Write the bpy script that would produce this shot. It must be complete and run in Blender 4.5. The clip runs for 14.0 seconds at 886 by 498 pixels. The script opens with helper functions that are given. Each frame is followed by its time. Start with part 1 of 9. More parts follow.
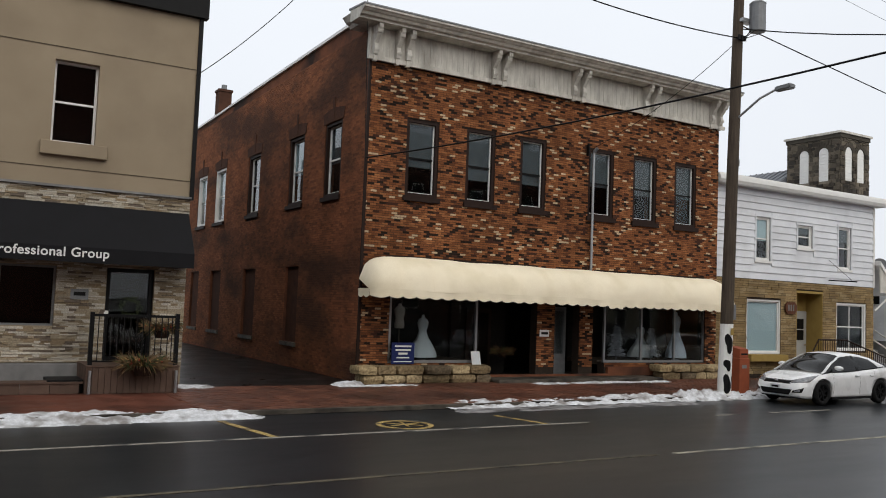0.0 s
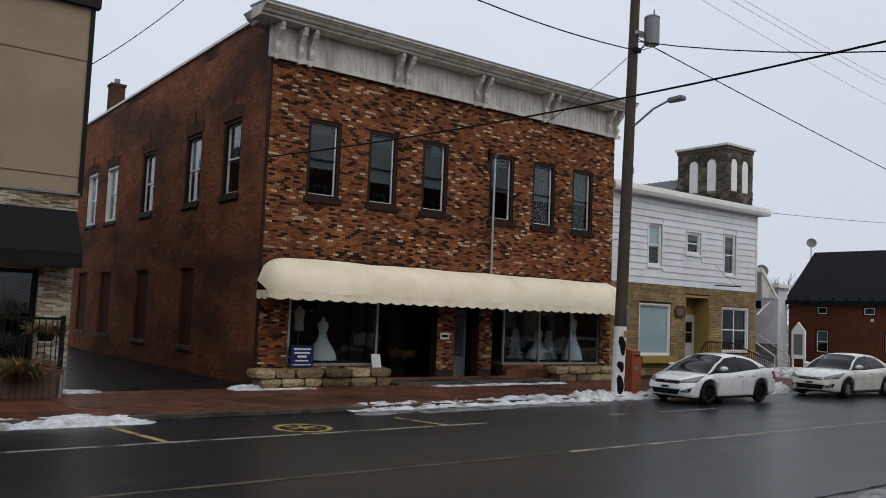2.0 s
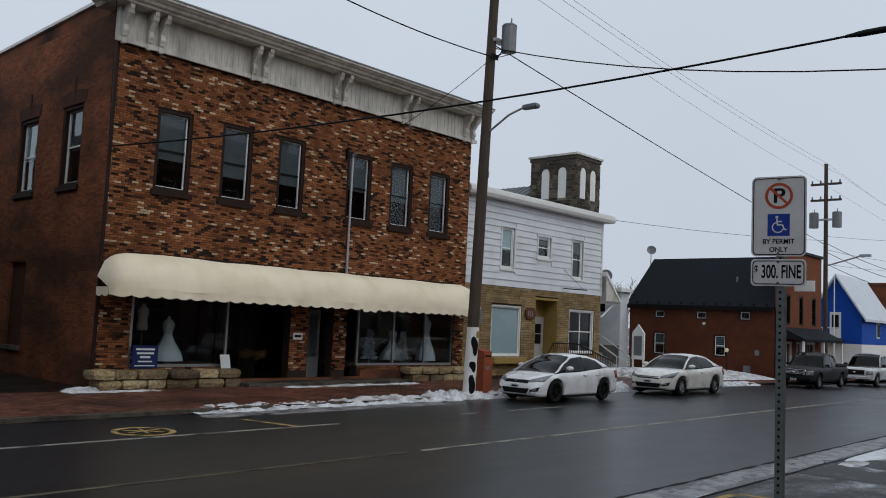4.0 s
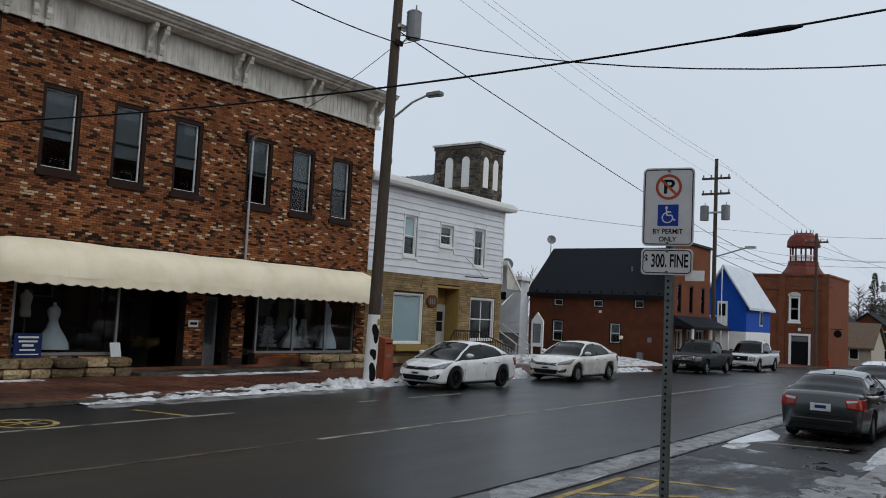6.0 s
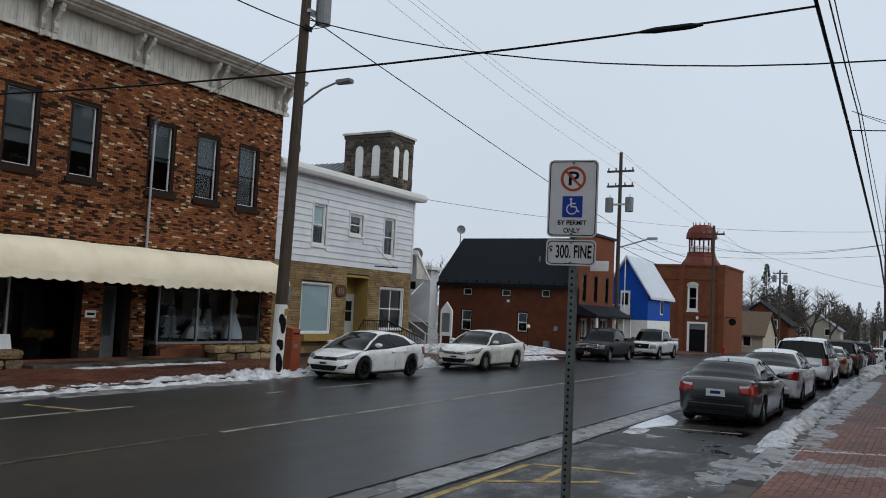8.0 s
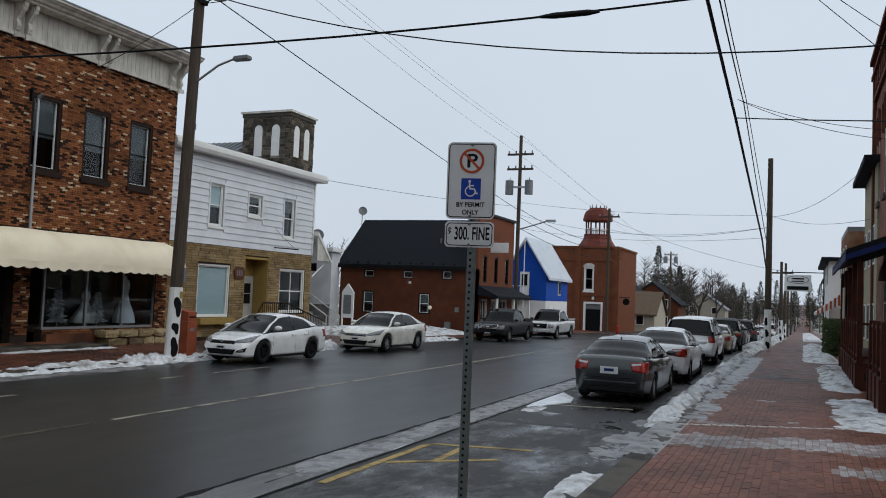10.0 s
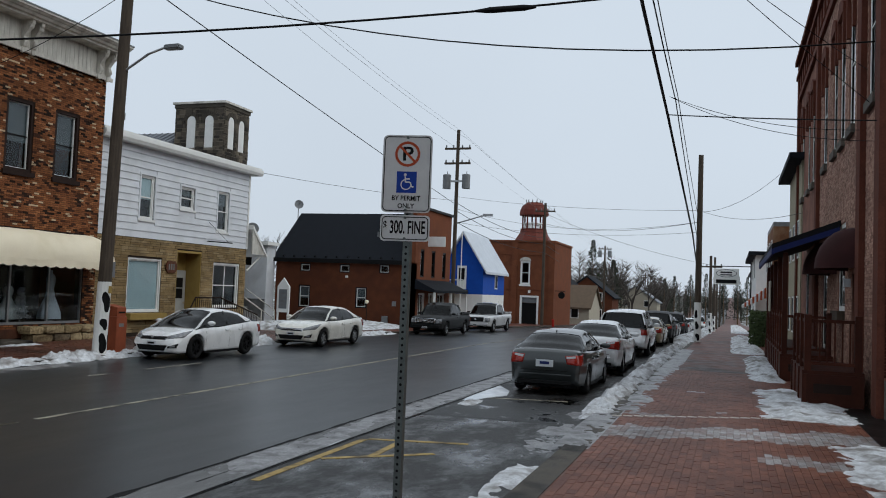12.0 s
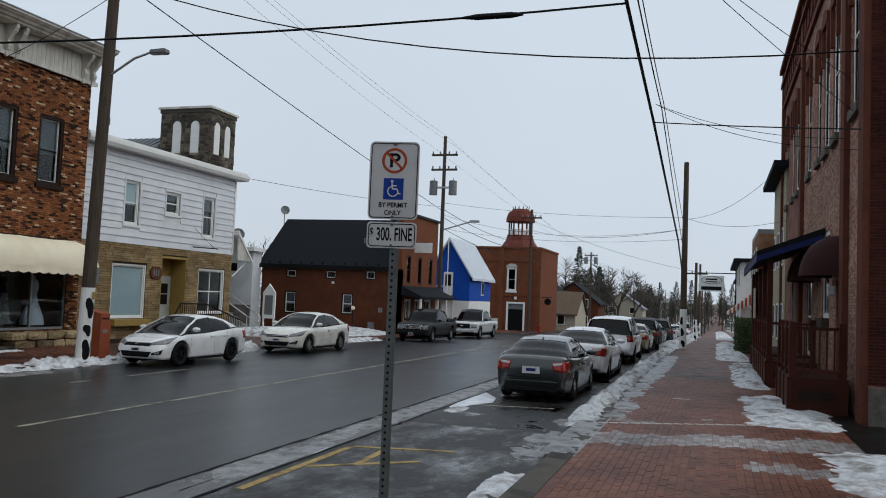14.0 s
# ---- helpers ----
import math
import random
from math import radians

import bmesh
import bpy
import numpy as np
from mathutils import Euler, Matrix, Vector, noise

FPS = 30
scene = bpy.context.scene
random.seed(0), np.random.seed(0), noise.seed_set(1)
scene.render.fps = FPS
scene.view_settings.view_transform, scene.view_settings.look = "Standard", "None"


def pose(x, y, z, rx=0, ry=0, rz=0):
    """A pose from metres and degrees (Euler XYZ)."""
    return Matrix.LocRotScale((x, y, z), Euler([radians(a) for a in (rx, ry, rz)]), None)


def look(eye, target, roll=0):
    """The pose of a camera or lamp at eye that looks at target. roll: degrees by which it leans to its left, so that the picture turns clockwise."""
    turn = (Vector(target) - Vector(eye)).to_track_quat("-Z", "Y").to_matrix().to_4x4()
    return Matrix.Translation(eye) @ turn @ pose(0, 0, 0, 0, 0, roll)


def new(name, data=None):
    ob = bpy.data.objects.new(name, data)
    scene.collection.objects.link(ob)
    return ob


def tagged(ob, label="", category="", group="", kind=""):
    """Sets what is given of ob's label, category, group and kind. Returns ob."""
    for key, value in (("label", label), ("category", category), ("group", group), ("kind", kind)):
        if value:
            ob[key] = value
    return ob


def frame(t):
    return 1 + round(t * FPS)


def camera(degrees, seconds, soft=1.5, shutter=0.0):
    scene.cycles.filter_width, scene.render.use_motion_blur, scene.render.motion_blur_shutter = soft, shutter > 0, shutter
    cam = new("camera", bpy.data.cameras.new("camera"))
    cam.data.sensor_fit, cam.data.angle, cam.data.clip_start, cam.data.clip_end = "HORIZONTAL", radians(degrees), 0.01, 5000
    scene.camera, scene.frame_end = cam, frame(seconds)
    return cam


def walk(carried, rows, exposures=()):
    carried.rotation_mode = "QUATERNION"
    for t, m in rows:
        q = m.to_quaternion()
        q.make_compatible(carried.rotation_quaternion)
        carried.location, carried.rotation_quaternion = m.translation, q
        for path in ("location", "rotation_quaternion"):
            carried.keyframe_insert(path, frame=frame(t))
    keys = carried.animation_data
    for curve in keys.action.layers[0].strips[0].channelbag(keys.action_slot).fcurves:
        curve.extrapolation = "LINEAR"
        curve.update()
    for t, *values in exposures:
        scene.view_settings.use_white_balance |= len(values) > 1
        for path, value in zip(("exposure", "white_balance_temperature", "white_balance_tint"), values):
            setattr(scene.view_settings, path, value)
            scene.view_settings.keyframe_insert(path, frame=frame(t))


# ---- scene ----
cam = camera(55.7, 14.0, soft=1.0)
PATH = [
    (0, (-0.585, 2.435, 2.371), (0.433, 4.151, 2.507), 2.2),
    (0.5, (-0.568, 2.421, 2.349), (0.458, 4.131, 2.486), 2.2),
    (1, (-0.583, 2.422, 2.341), (0.498, 4.099, 2.479), 2.2),
    (1.5, (-0.561, 2.442, 2.33), (0.585, 4.075, 2.474), 2.2),
    (2, (-0.557, 2.457, 2.311), (0.654, 4.042, 2.467), 2.3),
    (2.5, (-0.546, 2.48, 2.29), (0.734, 4.008, 2.457), 2.3),
    (3, (-0.526, 2.516, 2.26), (0.824, 3.981, 2.433), 2.3),
    (5.5, (-0.392, 2.532, 2.26), (1.185, 3.751, 2.423), 3.0),
    (6, (-0.373, 2.533, 2.259), (1.236, 3.711, 2.416), 2.8),
    (6.5, (-0.353, 2.54, 2.262), (1.282, 3.681, 2.418), 2.8),
    (7, (-0.337, 2.539, 2.263), (1.327, 3.636, 2.419), 2.8),
    (7.5, (-0.319, 2.539, 2.266), (1.378, 3.585, 2.417), 2.7),
    (8, (-0.306, 2.54, 2.269), (1.421, 3.539, 2.411), 2.7),
    (8.5, (-0.29, 2.542, 2.268), (1.463, 3.496, 2.397), 2.8),
    (9, (-0.295, 2.53, 2.267), (1.488, 3.43, 2.384), 2.7),
    (11.5, (-0.228, 2.526, 2.28), (1.654, 3.196, 2.385), 2.1),
    (12, (-0.22, 2.533, 2.275), (1.668, 3.184, 2.375), 2.2),
    (12.5, (-0.224, 2.534, 2.277), (1.667, 3.178, 2.379), 2.3),
    (13, (-0.222, 2.532, 2.276), (1.67, 3.17, 2.382), 2.4),
    (13.5, (-0.202, 2.543, 2.278), (1.694, 3.171, 2.387), 2.3),
    (14, (-0.195, 2.545, 2.284), (1.703, 3.166, 2.4), 2.3),
]
walk(cam, [(t, look(eye, target, roll)) for t, eye, target, roll in PATH],
     exposures=[(0.0, 0.28, 6950, 10), (0.5, 0.28, 6900, 10), (1.5, 0.09, 6700, 10), (3.0, -0.27, 6350, 9), (5.5, -0.18, 6350, 8), (7.5, -0.12, 6350, 7), (9.0, -0.11, 6350, 7), (11.5, -0.1, 6350, 6), (14.0, -0.12, 6350, 6)])

# ---- world and light: an overcast winter day ----
world = bpy.data.worlds.new("overcast_sky")
world.use_nodes = True
scene.world = world
wn, wl = world.node_tree.nodes, world.node_tree.links
wn.clear()
w_out, w_bg, w_sky = wn.new("ShaderNodeOutputWorld"), wn.new("ShaderNodeBackground"), wn.new("ShaderNodeTexSky")
w_sky.sky_type, w_sky.sun_disc = "NISHITA", False
w_sky.sun_elevation, w_sky.sun_rotation = radians(38), radians(181)
w_mix, w_ramp, w_sep, w_co, w_cloud, w_cm = (wn.new("ShaderNode" + k) for k in ("Mix", "ValToRGB", "SeparateXYZ", "TexCoord", "TexNoise", "Mix"))
w_mix.data_type = w_cm.data_type = "RGBA"
w_mix.inputs["Factor"].default_value = 0.96
w_ramp.color_ramp.elements[0].position, w_ramp.color_ramp.elements[0].color = 0.0, (5.7, 6.15, 6.95, 1)
w_ramp.color_ramp.elements[1].position, w_ramp.color_ramp.elements[1].color = 0.45, (6.4, 6.95, 7.8, 1)
w_zen = w_ramp.color_ramp.elements.new(1.0)
w_zen.color = (6.2, 6.6, 7.2, 1)
w_cloud.inputs["Scale"].default_value, w_cloud.inputs["Detail"].default_value = 1.6, 5.0
w_cm.blend_type = "MULTIPLY"
w_cm.inputs["Factor"].default_value = 0.16
wl.new(w_co.outputs["Generated"], w_sep.inputs[0])
wl.new(w_co.outputs["Generated"], w_cloud.inputs["Vector"])
wl.new(w_sep.outputs["Z"], w_ramp.inputs["Fac"])
wl.new(w_ramp.outputs["Color"], w_cm.inputs["A"])
wl.new(w_cloud.outputs["Fac"], w_cm.inputs["B"])
wl.new(w_sky.outputs["Color"], w_mix.inputs["A"])
wl.new(w_cm.outputs["Result"], w_mix.inputs["B"])
wl.new(w_mix.outputs["Result"], w_bg.inputs["Color"])
w_bg.inputs["Strength"].default_value = 0.125
wl.new(w_bg.outputs[0], w_out.inputs[0])

sun_data = bpy.data.lights.new("sun", "SUN")
sun_data.energy, sun_data.angle, sun_data.color = 1.15, radians(70), (1.0, 0.96, 0.9)
sun = new("sun", sun_data)
sun.matrix_world = look((0, 0, 0), (0.02, 1.0, -0.78))


# ---- materials ----
def nodes_of(name):
    m = bpy.data.materials.new(name)
    m.use_nodes = True
    return m, m.node_tree.nodes, m.node_tree.links, m.node_tree.nodes["Principled BSDF"]


def mat(name, a, b=None, rough=0.8, scale=8.0, detail=6.0, bump=0.2, fine=60.0, metal=0.0, spec=0.12, stain=None, stain_scale=0.6, stain_amount=0.35,
        island=0.0, per_object=0.0, stretch=(1, 1, 1), coat=0.0, rough_var=0.1):
    """A surface that varies at two scales between colours a and b, with stains of a larger size, fine relief, and a tone of its own for each piece."""
    m, n, l, p = nodes_of(name)
    b = b or tuple(c * 0.8 for c in a)
    co, mp = n.new("ShaderNodeTexCoord"), n.new("ShaderNodeMapping")
    geo = n.new("ShaderNodeNewGeometry")
    mp.inputs["Scale"].default_value = stretch
    l.new(geo.outputs["Position"], mp.inputs["Vector"])
    big, small = n.new("ShaderNodeTexNoise"), n.new("ShaderNodeTexNoise")
    big.inputs["Scale"].default_value, big.inputs["Detail"].default_value = scale, detail
    small.inputs["Scale"].default_value, small.inputs["Detail"].default_value = fine, 3.0
    l.new(mp.outputs[0], big.inputs["Vector"])
    l.new(mp.outputs[0], small.inputs["Vector"])
    ramp = n.new("ShaderNodeValToRGB")
    ramp.color_ramp.elements[0].position, ramp.color_ramp.elements[0].color = 0.32, (*b, 1)
    ramp.color_ramp.elements[1].position, ramp.color_ramp.elements[1].color = 0.68, (*a, 1)
    add = n.new("ShaderNodeMath")
    add.operation = "MULTIPLY_ADD"
    l.new(small.outputs["Fac"], add.inputs[0])
    add.inputs[1].default_value = 0.4
    add2 = n.new("ShaderNodeMath")
    add2.operation = "MULTIPLY"
    l.new(big.outputs["Fac"], add2.inputs[0])
    add2.inputs[1].default_value = 0.6
    l.new(add2.outputs[0], add.inputs[2])
    l.new(add.outputs[0], ramp.inputs["Fac"])
    colour = ramp.outputs["Color"]
    if stain:
        st, sr, mx = n.new("ShaderNodeTexNoise"), n.new("ShaderNodeValToRGB"), n.new("ShaderNodeMix")
        st.inputs["Scale"].default_value, st.inputs["Detail"].default_value = stain_scale, 8.0
        l.new(mp.outputs[0], st.inputs["Vector"])
        sr.color_ramp.elements[0].position, sr.color_ramp.elements[1].position = 0.48, 0.66
        sr.color_ramp.elements[1].color = (stain_amount * 2, stain_amount * 2, stain_amount * 2, 1)
        l.new(st.outputs["Fac"], sr.inputs["Fac"])
        mx.data_type = "RGBA"
        l.new(sr.outputs["Color"], mx.inputs["Factor"])
        l.new(colour, mx.inputs["A"])
        mx.inputs["B"].default_value = (*stain, 1)
        colour = mx.outputs["Result"]
    if island or per_object:
        src = geo.outputs["Random Per Island"] if island else n.new("ShaderNodeObjectInfo").outputs["Random"]
        hs, mr = n.new("ShaderNodeHueSaturation"), n.new("ShaderNodeMapRange")
        k = island or per_object
        mr.inputs["To Min"].default_value, mr.inputs["To Max"].default_value = 1 - k, 1 + k
        l.new(src, mr.inputs["Value"])
        l.new(mr.outputs[0], hs.inputs["Value"])
        l.new(colour, hs.inputs["Color"])
        colour = hs.outputs[0]
    l.new(colour, p.inputs["Base Color"])
    rr = n.new("ShaderNodeMapRange")
    rr.inputs["To Min"].default_value, rr.inputs["To Max"].default_value = max(0.02, rough - rough_var), min(1, rough + rough_var)
    l.new(big.outputs["Fac"], rr.inputs["Value"])
    l.new(rr.outputs[0], p.inputs["Roughness"])
    p.inputs["Metallic"].default_value, p.inputs["Specular IOR Level"].default_value = metal, spec
    p.inputs["Coat Weight"].default_value = coat
    p.inputs["Coat Roughness"].default_value = 0.05
    if bump:
        bu = n.new("ShaderNodeBump")
        bu.inputs["Strength"].default_value, bu.inputs["Distance"].default_value = bump, 0.02
        l.new(add.outputs[0], bu.inputs["Height"])
        l.new(bu.outputs[0], p.inputs["Normal"])
    return m


def palette_mat(name, stops, rough=0.85, by_object=False, bump=0.3, grain=40.0, dirt=0.25, soot=None, soot_scale=0.3, soot_at=0.5):
    """A brick or stone surface: each piece takes one tone of a palette, with grain and dirt over it."""
    m, n, l, p = nodes_of(name)
    geo = n.new("ShaderNodeNewGeometry")
    src = n.new("ShaderNodeObjectInfo").outputs["Random"] if by_object else geo.outputs["Random Per Island"]
    ramp = n.new("ShaderNodeValToRGB")
    ramp.color_ramp.interpolation = "CONSTANT"
    e = ramp.color_ramp.elements
    e[0].position, e[0].color = 0.0, (*stops[0][1], 1)
    e[1].position, e[1].color = stops[1][0], (*stops[1][1], 1)
    for pos, c in stops[2:]:
        k = e.new(pos)
        k.color = (*c, 1)
    l.new(src, ramp.inputs["Fac"])
    no, mr, mx, no2 = n.new("ShaderNodeTexNoise"), n.new("ShaderNodeMapRange"), n.new("ShaderNodeMix"), n.new("ShaderNodeTexNoise")
    no.inputs["Scale"].default_value, no.inputs["Detail"].default_value = grain, 4.0
    no2.inputs["Scale"].default_value, no2.inputs["Detail"].default_value = 0.7, 8.0
    l.new(geo.outputs["Position"], no.inputs["Vector"])
    l.new(geo.outputs["Position"], no2.inputs["Vector"])
    mu = n.new("ShaderNodeMath")
    mu.operation = "MULTIPLY"
    l.new(no.outputs["Fac"], mu.inputs[0])
    l.new(no2.outputs["Fac"], mu.inputs[1])
    mr.inputs["From Min"].default_value, mr.inputs["From Max"].default_value = 0.12, 0.4
    mr.inputs["To Min"].default_value, mr.inputs["To Max"].default_value = 1 - 2 * dirt, 1.1
    l.new(mu.outputs[0], mr.inputs["Value"])
    mx.data_type, mx.blend_type = "RGBA", "MULTIPLY"
    mx.inputs["Factor"].default_value = 1.0
    l.new(ramp.outputs["Color"], mx.inputs["A"])
    l.new(mr.outputs[0], mx.inputs["B"])
    colour = mx.outputs["Result"]
    if soot:
        mp, st, sr, sm = n.new("ShaderNodeMapping"), n.new("ShaderNodeTexNoise"), n.new("ShaderNodeMapRange"), n.new("ShaderNodeMix")
        mp.inputs["Scale"].default_value = (1, 1, 2.2)
        st.inputs["Scale"].default_value, st.inputs["Detail"].default_value, st.inputs["Roughness"].default_value = soot_scale, 9.0, 0.6
        sr.inputs["From Min"].default_value, sr.inputs["From Max"].default_value = soot_at - 0.06, soot_at + 0.1
        sr.inputs["To Max"].default_value = 0.8
        l.new(geo.outputs["Position"], mp.inputs["Vector"])
        l.new(mp.outputs[0], st.inputs["Vector"])
        l.new(st.outputs["Fac"], sr.inputs["Value"])
        sm.data_type = "RGBA"
        l.new(sr.outputs[0], sm.inputs["Factor"])
        l.new(colour, sm.inputs["A"])
        sm.inputs["B"].default_value = (*soot, 1)
        colour = sm.outputs["Result"]
    l.new(colour, p.inputs["Base Color"])
    p.inputs["Roughness"].default_value, p.inputs["Specular IOR Level"].default_value = rough, 0.1
    bu = n.new("ShaderNodeBump")
    bu.inputs["Strength"].default_value, bu.inputs["Distance"].default_value = bump, 0.01
    l.new(no.outputs["Fac"], bu.inputs["Height"])
    l.new(bu.outputs[0], p.inputs["Normal"])
    return m


def glass_mat(name, tint=(0.82, 0.86, 0.87), gloss=0.02, base=0.03, grow=4.0):
    """A thin pane: clear, with a mirror gloss that grows at grazing angles."""
    m, n, l, p = nodes_of(name)
    n.remove(p)
    out, mx, tr, gl, lw = n["Material Output"], n.new("ShaderNodeMixShader"), n.new("ShaderNodeBsdfTransparent"), n.new("ShaderNodeBsdfGlossy"), n.new("ShaderNodeLayerWeight")
    pw, ma = n.new("ShaderNodeMath"), n.new("ShaderNodeMath")
    tr.inputs["Color"].default_value = (*tint, 1)
    gl.inputs["Roughness"].default_value = gloss
    lw.inputs["Blend"].default_value = 0.5
    pw.operation, ma.operation = "POWER", "MULTIPLY_ADD"
    pw.inputs[1].default_value = grow
    ma.inputs[1].default_value, ma.inputs[2].default_value = 0.9, base
    l.new(lw.outputs["Facing"], pw.inputs[0])
    l.new(pw.outputs[0], ma.inputs[0])
    l.new(ma.outputs[0], mx.inputs[0])
    l.new(tr.outputs[0], mx.inputs[1])
    l.new(gl.outputs[0], mx.inputs[2])
    l.new(mx.outputs[0], out.inputs["Surface"])
    return m


def wet_mat(name, dry, damp, pale, wet_rough, dry_rough, size, cover, stretch=(1, 1, 1), spec=0.5, grit=150.0, pale_cover=0.6, bump=0.25, edge=0.035):
    """Asphalt that is part wet: smooth water films with ragged edges on rough, gritty stone, and pale patches in the
    base colour.
    """
    m, n, l, p = nodes_of(name)
    geo, mp = n.new("ShaderNodeNewGeometry"), n.new("ShaderNodeMapping")
    mp.inputs["Scale"].default_value = stretch
    l.new(geo.outputs["Position"], mp.inputs["Vector"])

    def field(scale, detail, lo, hi, distort=0.0):
        t, r = n.new("ShaderNodeTexNoise"), n.new("ShaderNodeMapRange")
        t.inputs["Scale"].default_value, t.inputs["Detail"].default_value, t.inputs["Distortion"].default_value = scale, detail, distort
        t.inputs["Roughness"].default_value = 0.7
        r.inputs["From Min"].default_value, r.inputs["From Max"].default_value = lo, hi
        l.new(mp.outputs[0], t.inputs["Vector"])
        l.new(t.outputs["Fac"], r.inputs["Value"])
        return r.outputs[0], t.outputs["Fac"]
    wet, _ = field(size, 9.0, cover - edge, cover + edge)
    paleness, _ = field(size * 1.7, 10.0, pale_cover, pale_cover + 0.1)
    big, _ = field(size * 0.6, 6.0, 0.3, 0.7)
    stone, grain = field(grit, 3.0, 0.3, 0.7)

    def mix(f, a, b):
        x = n.new("ShaderNodeMix")
        x.data_type = "RGBA"
        l.new(f, x.inputs["Factor"])
        for k, v in (("A", a), ("B", b)):
            if isinstance(v, tuple):
                x.inputs[k].default_value = (*v, 1)
            else:
                l.new(v, x.inputs[k])
        return x.outputs["Result"]
    ground = mix(stone, tuple(c * 0.55 for c in dry), tuple(c * 1.25 for c in dry))
    ground = mix(big, ground, damp)
    ground = mix(paleness, ground, pale)
    l.new(mix(wet, ground, tuple(c * 0.7 for c in damp)), p.inputs["Base Color"])
    rr = n.new("ShaderNodeMapRange")
    rr.inputs["To Min"].default_value, rr.inputs["To Max"].default_value = dry_rough, wet_rough
    l.new(wet, rr.inputs["Value"])
    l.new(rr.outputs[0], p.inputs["Roughness"])
    p.inputs["Specular IOR Level"].default_value = spec
    inv, bu = n.new("ShaderNodeMapRange"), n.new("ShaderNodeBump")
    inv.inputs["To Min"].default_value, inv.inputs["To Max"].default_value = bump, bump * 0.08
    l.new(wet, inv.inputs["Value"])
    l.new(inv.outputs[0], bu.inputs["Strength"])
    bu.inputs["Distance"].default_value = 0.01
    l.new(grain, bu.inputs["Height"])
    l.new(bu.outputs[0], p.inputs["Normal"])
    return m


ASPHALT = wet_mat("wet_asphalt", (0.021, 0.0235, 0.027), (0.013, 0.0147, 0.0172), (0.05, 0.054, 0.06), 0.26, 0.38, 0.45, 0.5, (0.3, 1.0, 1), spec=0.24, pale_cover=0.68, edge=0.25, bump=0.12)
# the bay's pale tone paints in sky reflected by puddles and ice
BAY = wet_mat("worn_asphalt", (0.032, 0.031, 0.03), (0.014, 0.0135, 0.0135), (0.11, 0.112, 0.118), 0.1, 0.6, 1.1, 0.55, (0.6, 1.0, 1), spec=0.4, grit=70, pale_cover=0.6, bump=0.7, edge=0.1)
GUTTER = wet_mat("streaked_gutter_concrete", (0.2, 0.2, 0.2), (0.075, 0.075, 0.075), (0.5, 0.52, 0.55), 0.15, 0.6, 0.9, 0.56, (0.4, 4.0, 1), spec=0.45, grit=90, pale_cover=0.58)
TAR = mat("black_seam", (0.008, 0.008, 0.0085), (0.003, 0.003, 0.003), rough=0.7, scale=5, fine=80, bump=0.4)
PATCH = wet_mat("dark_asphalt_patch", (0.02, 0.02, 0.02), (0.01, 0.01, 0.01), (0.06, 0.06, 0.065), 0.12, 0.55, 1.1, 0.6, spec=0.4, pale_cover=0.66)
LANE_FAR = mat("alley_asphalt", (0.012, 0.0115, 0.011), (0.005, 0.005, 0.005), rough=0.35, scale=1.0, fine=140, rough_var=0.2)
CONCRETE = mat("concrete", (0.27, 0.265, 0.26), (0.14, 0.14, 0.14), rough=0.8, scale=3, fine=90, stain=(0.12, 0.12, 0.12), stain_scale=1.2, stain_amount=0.4)
KERB = mat("dark_wet_kerb", (0.12, 0.104, 0.084), (0.05, 0.044, 0.037), rough=0.6, scale=5, fine=90, bump=0.5, stain=(0.014, 0.013, 0.013), stain_scale=1.6, stain_amount=0.45)
GROUND = mat("winter_ground", (0.12, 0.11, 0.08), (0.05, 0.05, 0.035), rough=0.9, scale=0.3, fine=8, stain=(0.6, 0.62, 0.65), stain_scale=0.12, stain_amount=0.5)
PAVE_FAR = mat("brick_paving", (0.17, 0.062, 0.04), (0.08, 0.029, 0.02), rough=0.5, scale=2.2, fine=70, stain=(0.032, 0.016, 0.012), stain_scale=0.45, stain_amount=0.5, rough_var=0.25)
SNOW = mat("snow", (0.82, 0.84, 0.87), (0.4, 0.405, 0.415), rough=0.8, scale=7, fine=38, bump=1.0, stain=(0.2, 0.18, 0.165), stain_scale=2.2, stain_amount=0.45)
ICE = mat("thin_ice", (0.36, 0.36, 0.375), (0.09, 0.085, 0.083), rough=0.4, scale=7, fine=40, bump=0.4, stain=(0.06, 0.055, 0.055), stain_scale=2.6, stain_amount=0.5, spec=0.4)
ICESHEET = mat("bright_ice", (0.8, 0.84, 0.88), (0.62, 0.66, 0.7), rough=0.12, scale=3, fine=30, bump=0.05, spec=0.5)
YELLOW = mat("yellow_road_paint", (0.52, 0.37, 0.13), (0.27, 0.19, 0.075), rough=0.6, scale=9, fine=90, stain=(0.06, 0.05, 0.04), stain_scale=3.0, stain_amount=0.45)
WHITELINE = mat("worn_white_paint", (0.36, 0.34, 0.29), (0.16, 0.15, 0.13), rough=0.6, scale=9, fine=90, stain=(0.05, 0.05, 0.05), stain_scale=3.0, stain_amount=0.5)
CENTRELINE = mat("worn_centre_line_paint", (0.4, 0.37, 0.29), (0.2, 0.185, 0.15), rough=0.6, scale=9, fine=90, stain=(0.05, 0.05, 0.05), stain_scale=2.0, stain_amount=0.5)
FAINTLINE = mat("faded_road_paint", (0.15, 0.128, 0.085), (0.06, 0.053, 0.042), rough=0.5, scale=9, fine=90, stain=(0.02, 0.02, 0.02), stain_scale=2.0, stain_amount=0.5)
MORTAR = mat("dark_mortar", (0.045, 0.033, 0.026), (0.026, 0.02, 0.016), rough=0.95, scale=5)
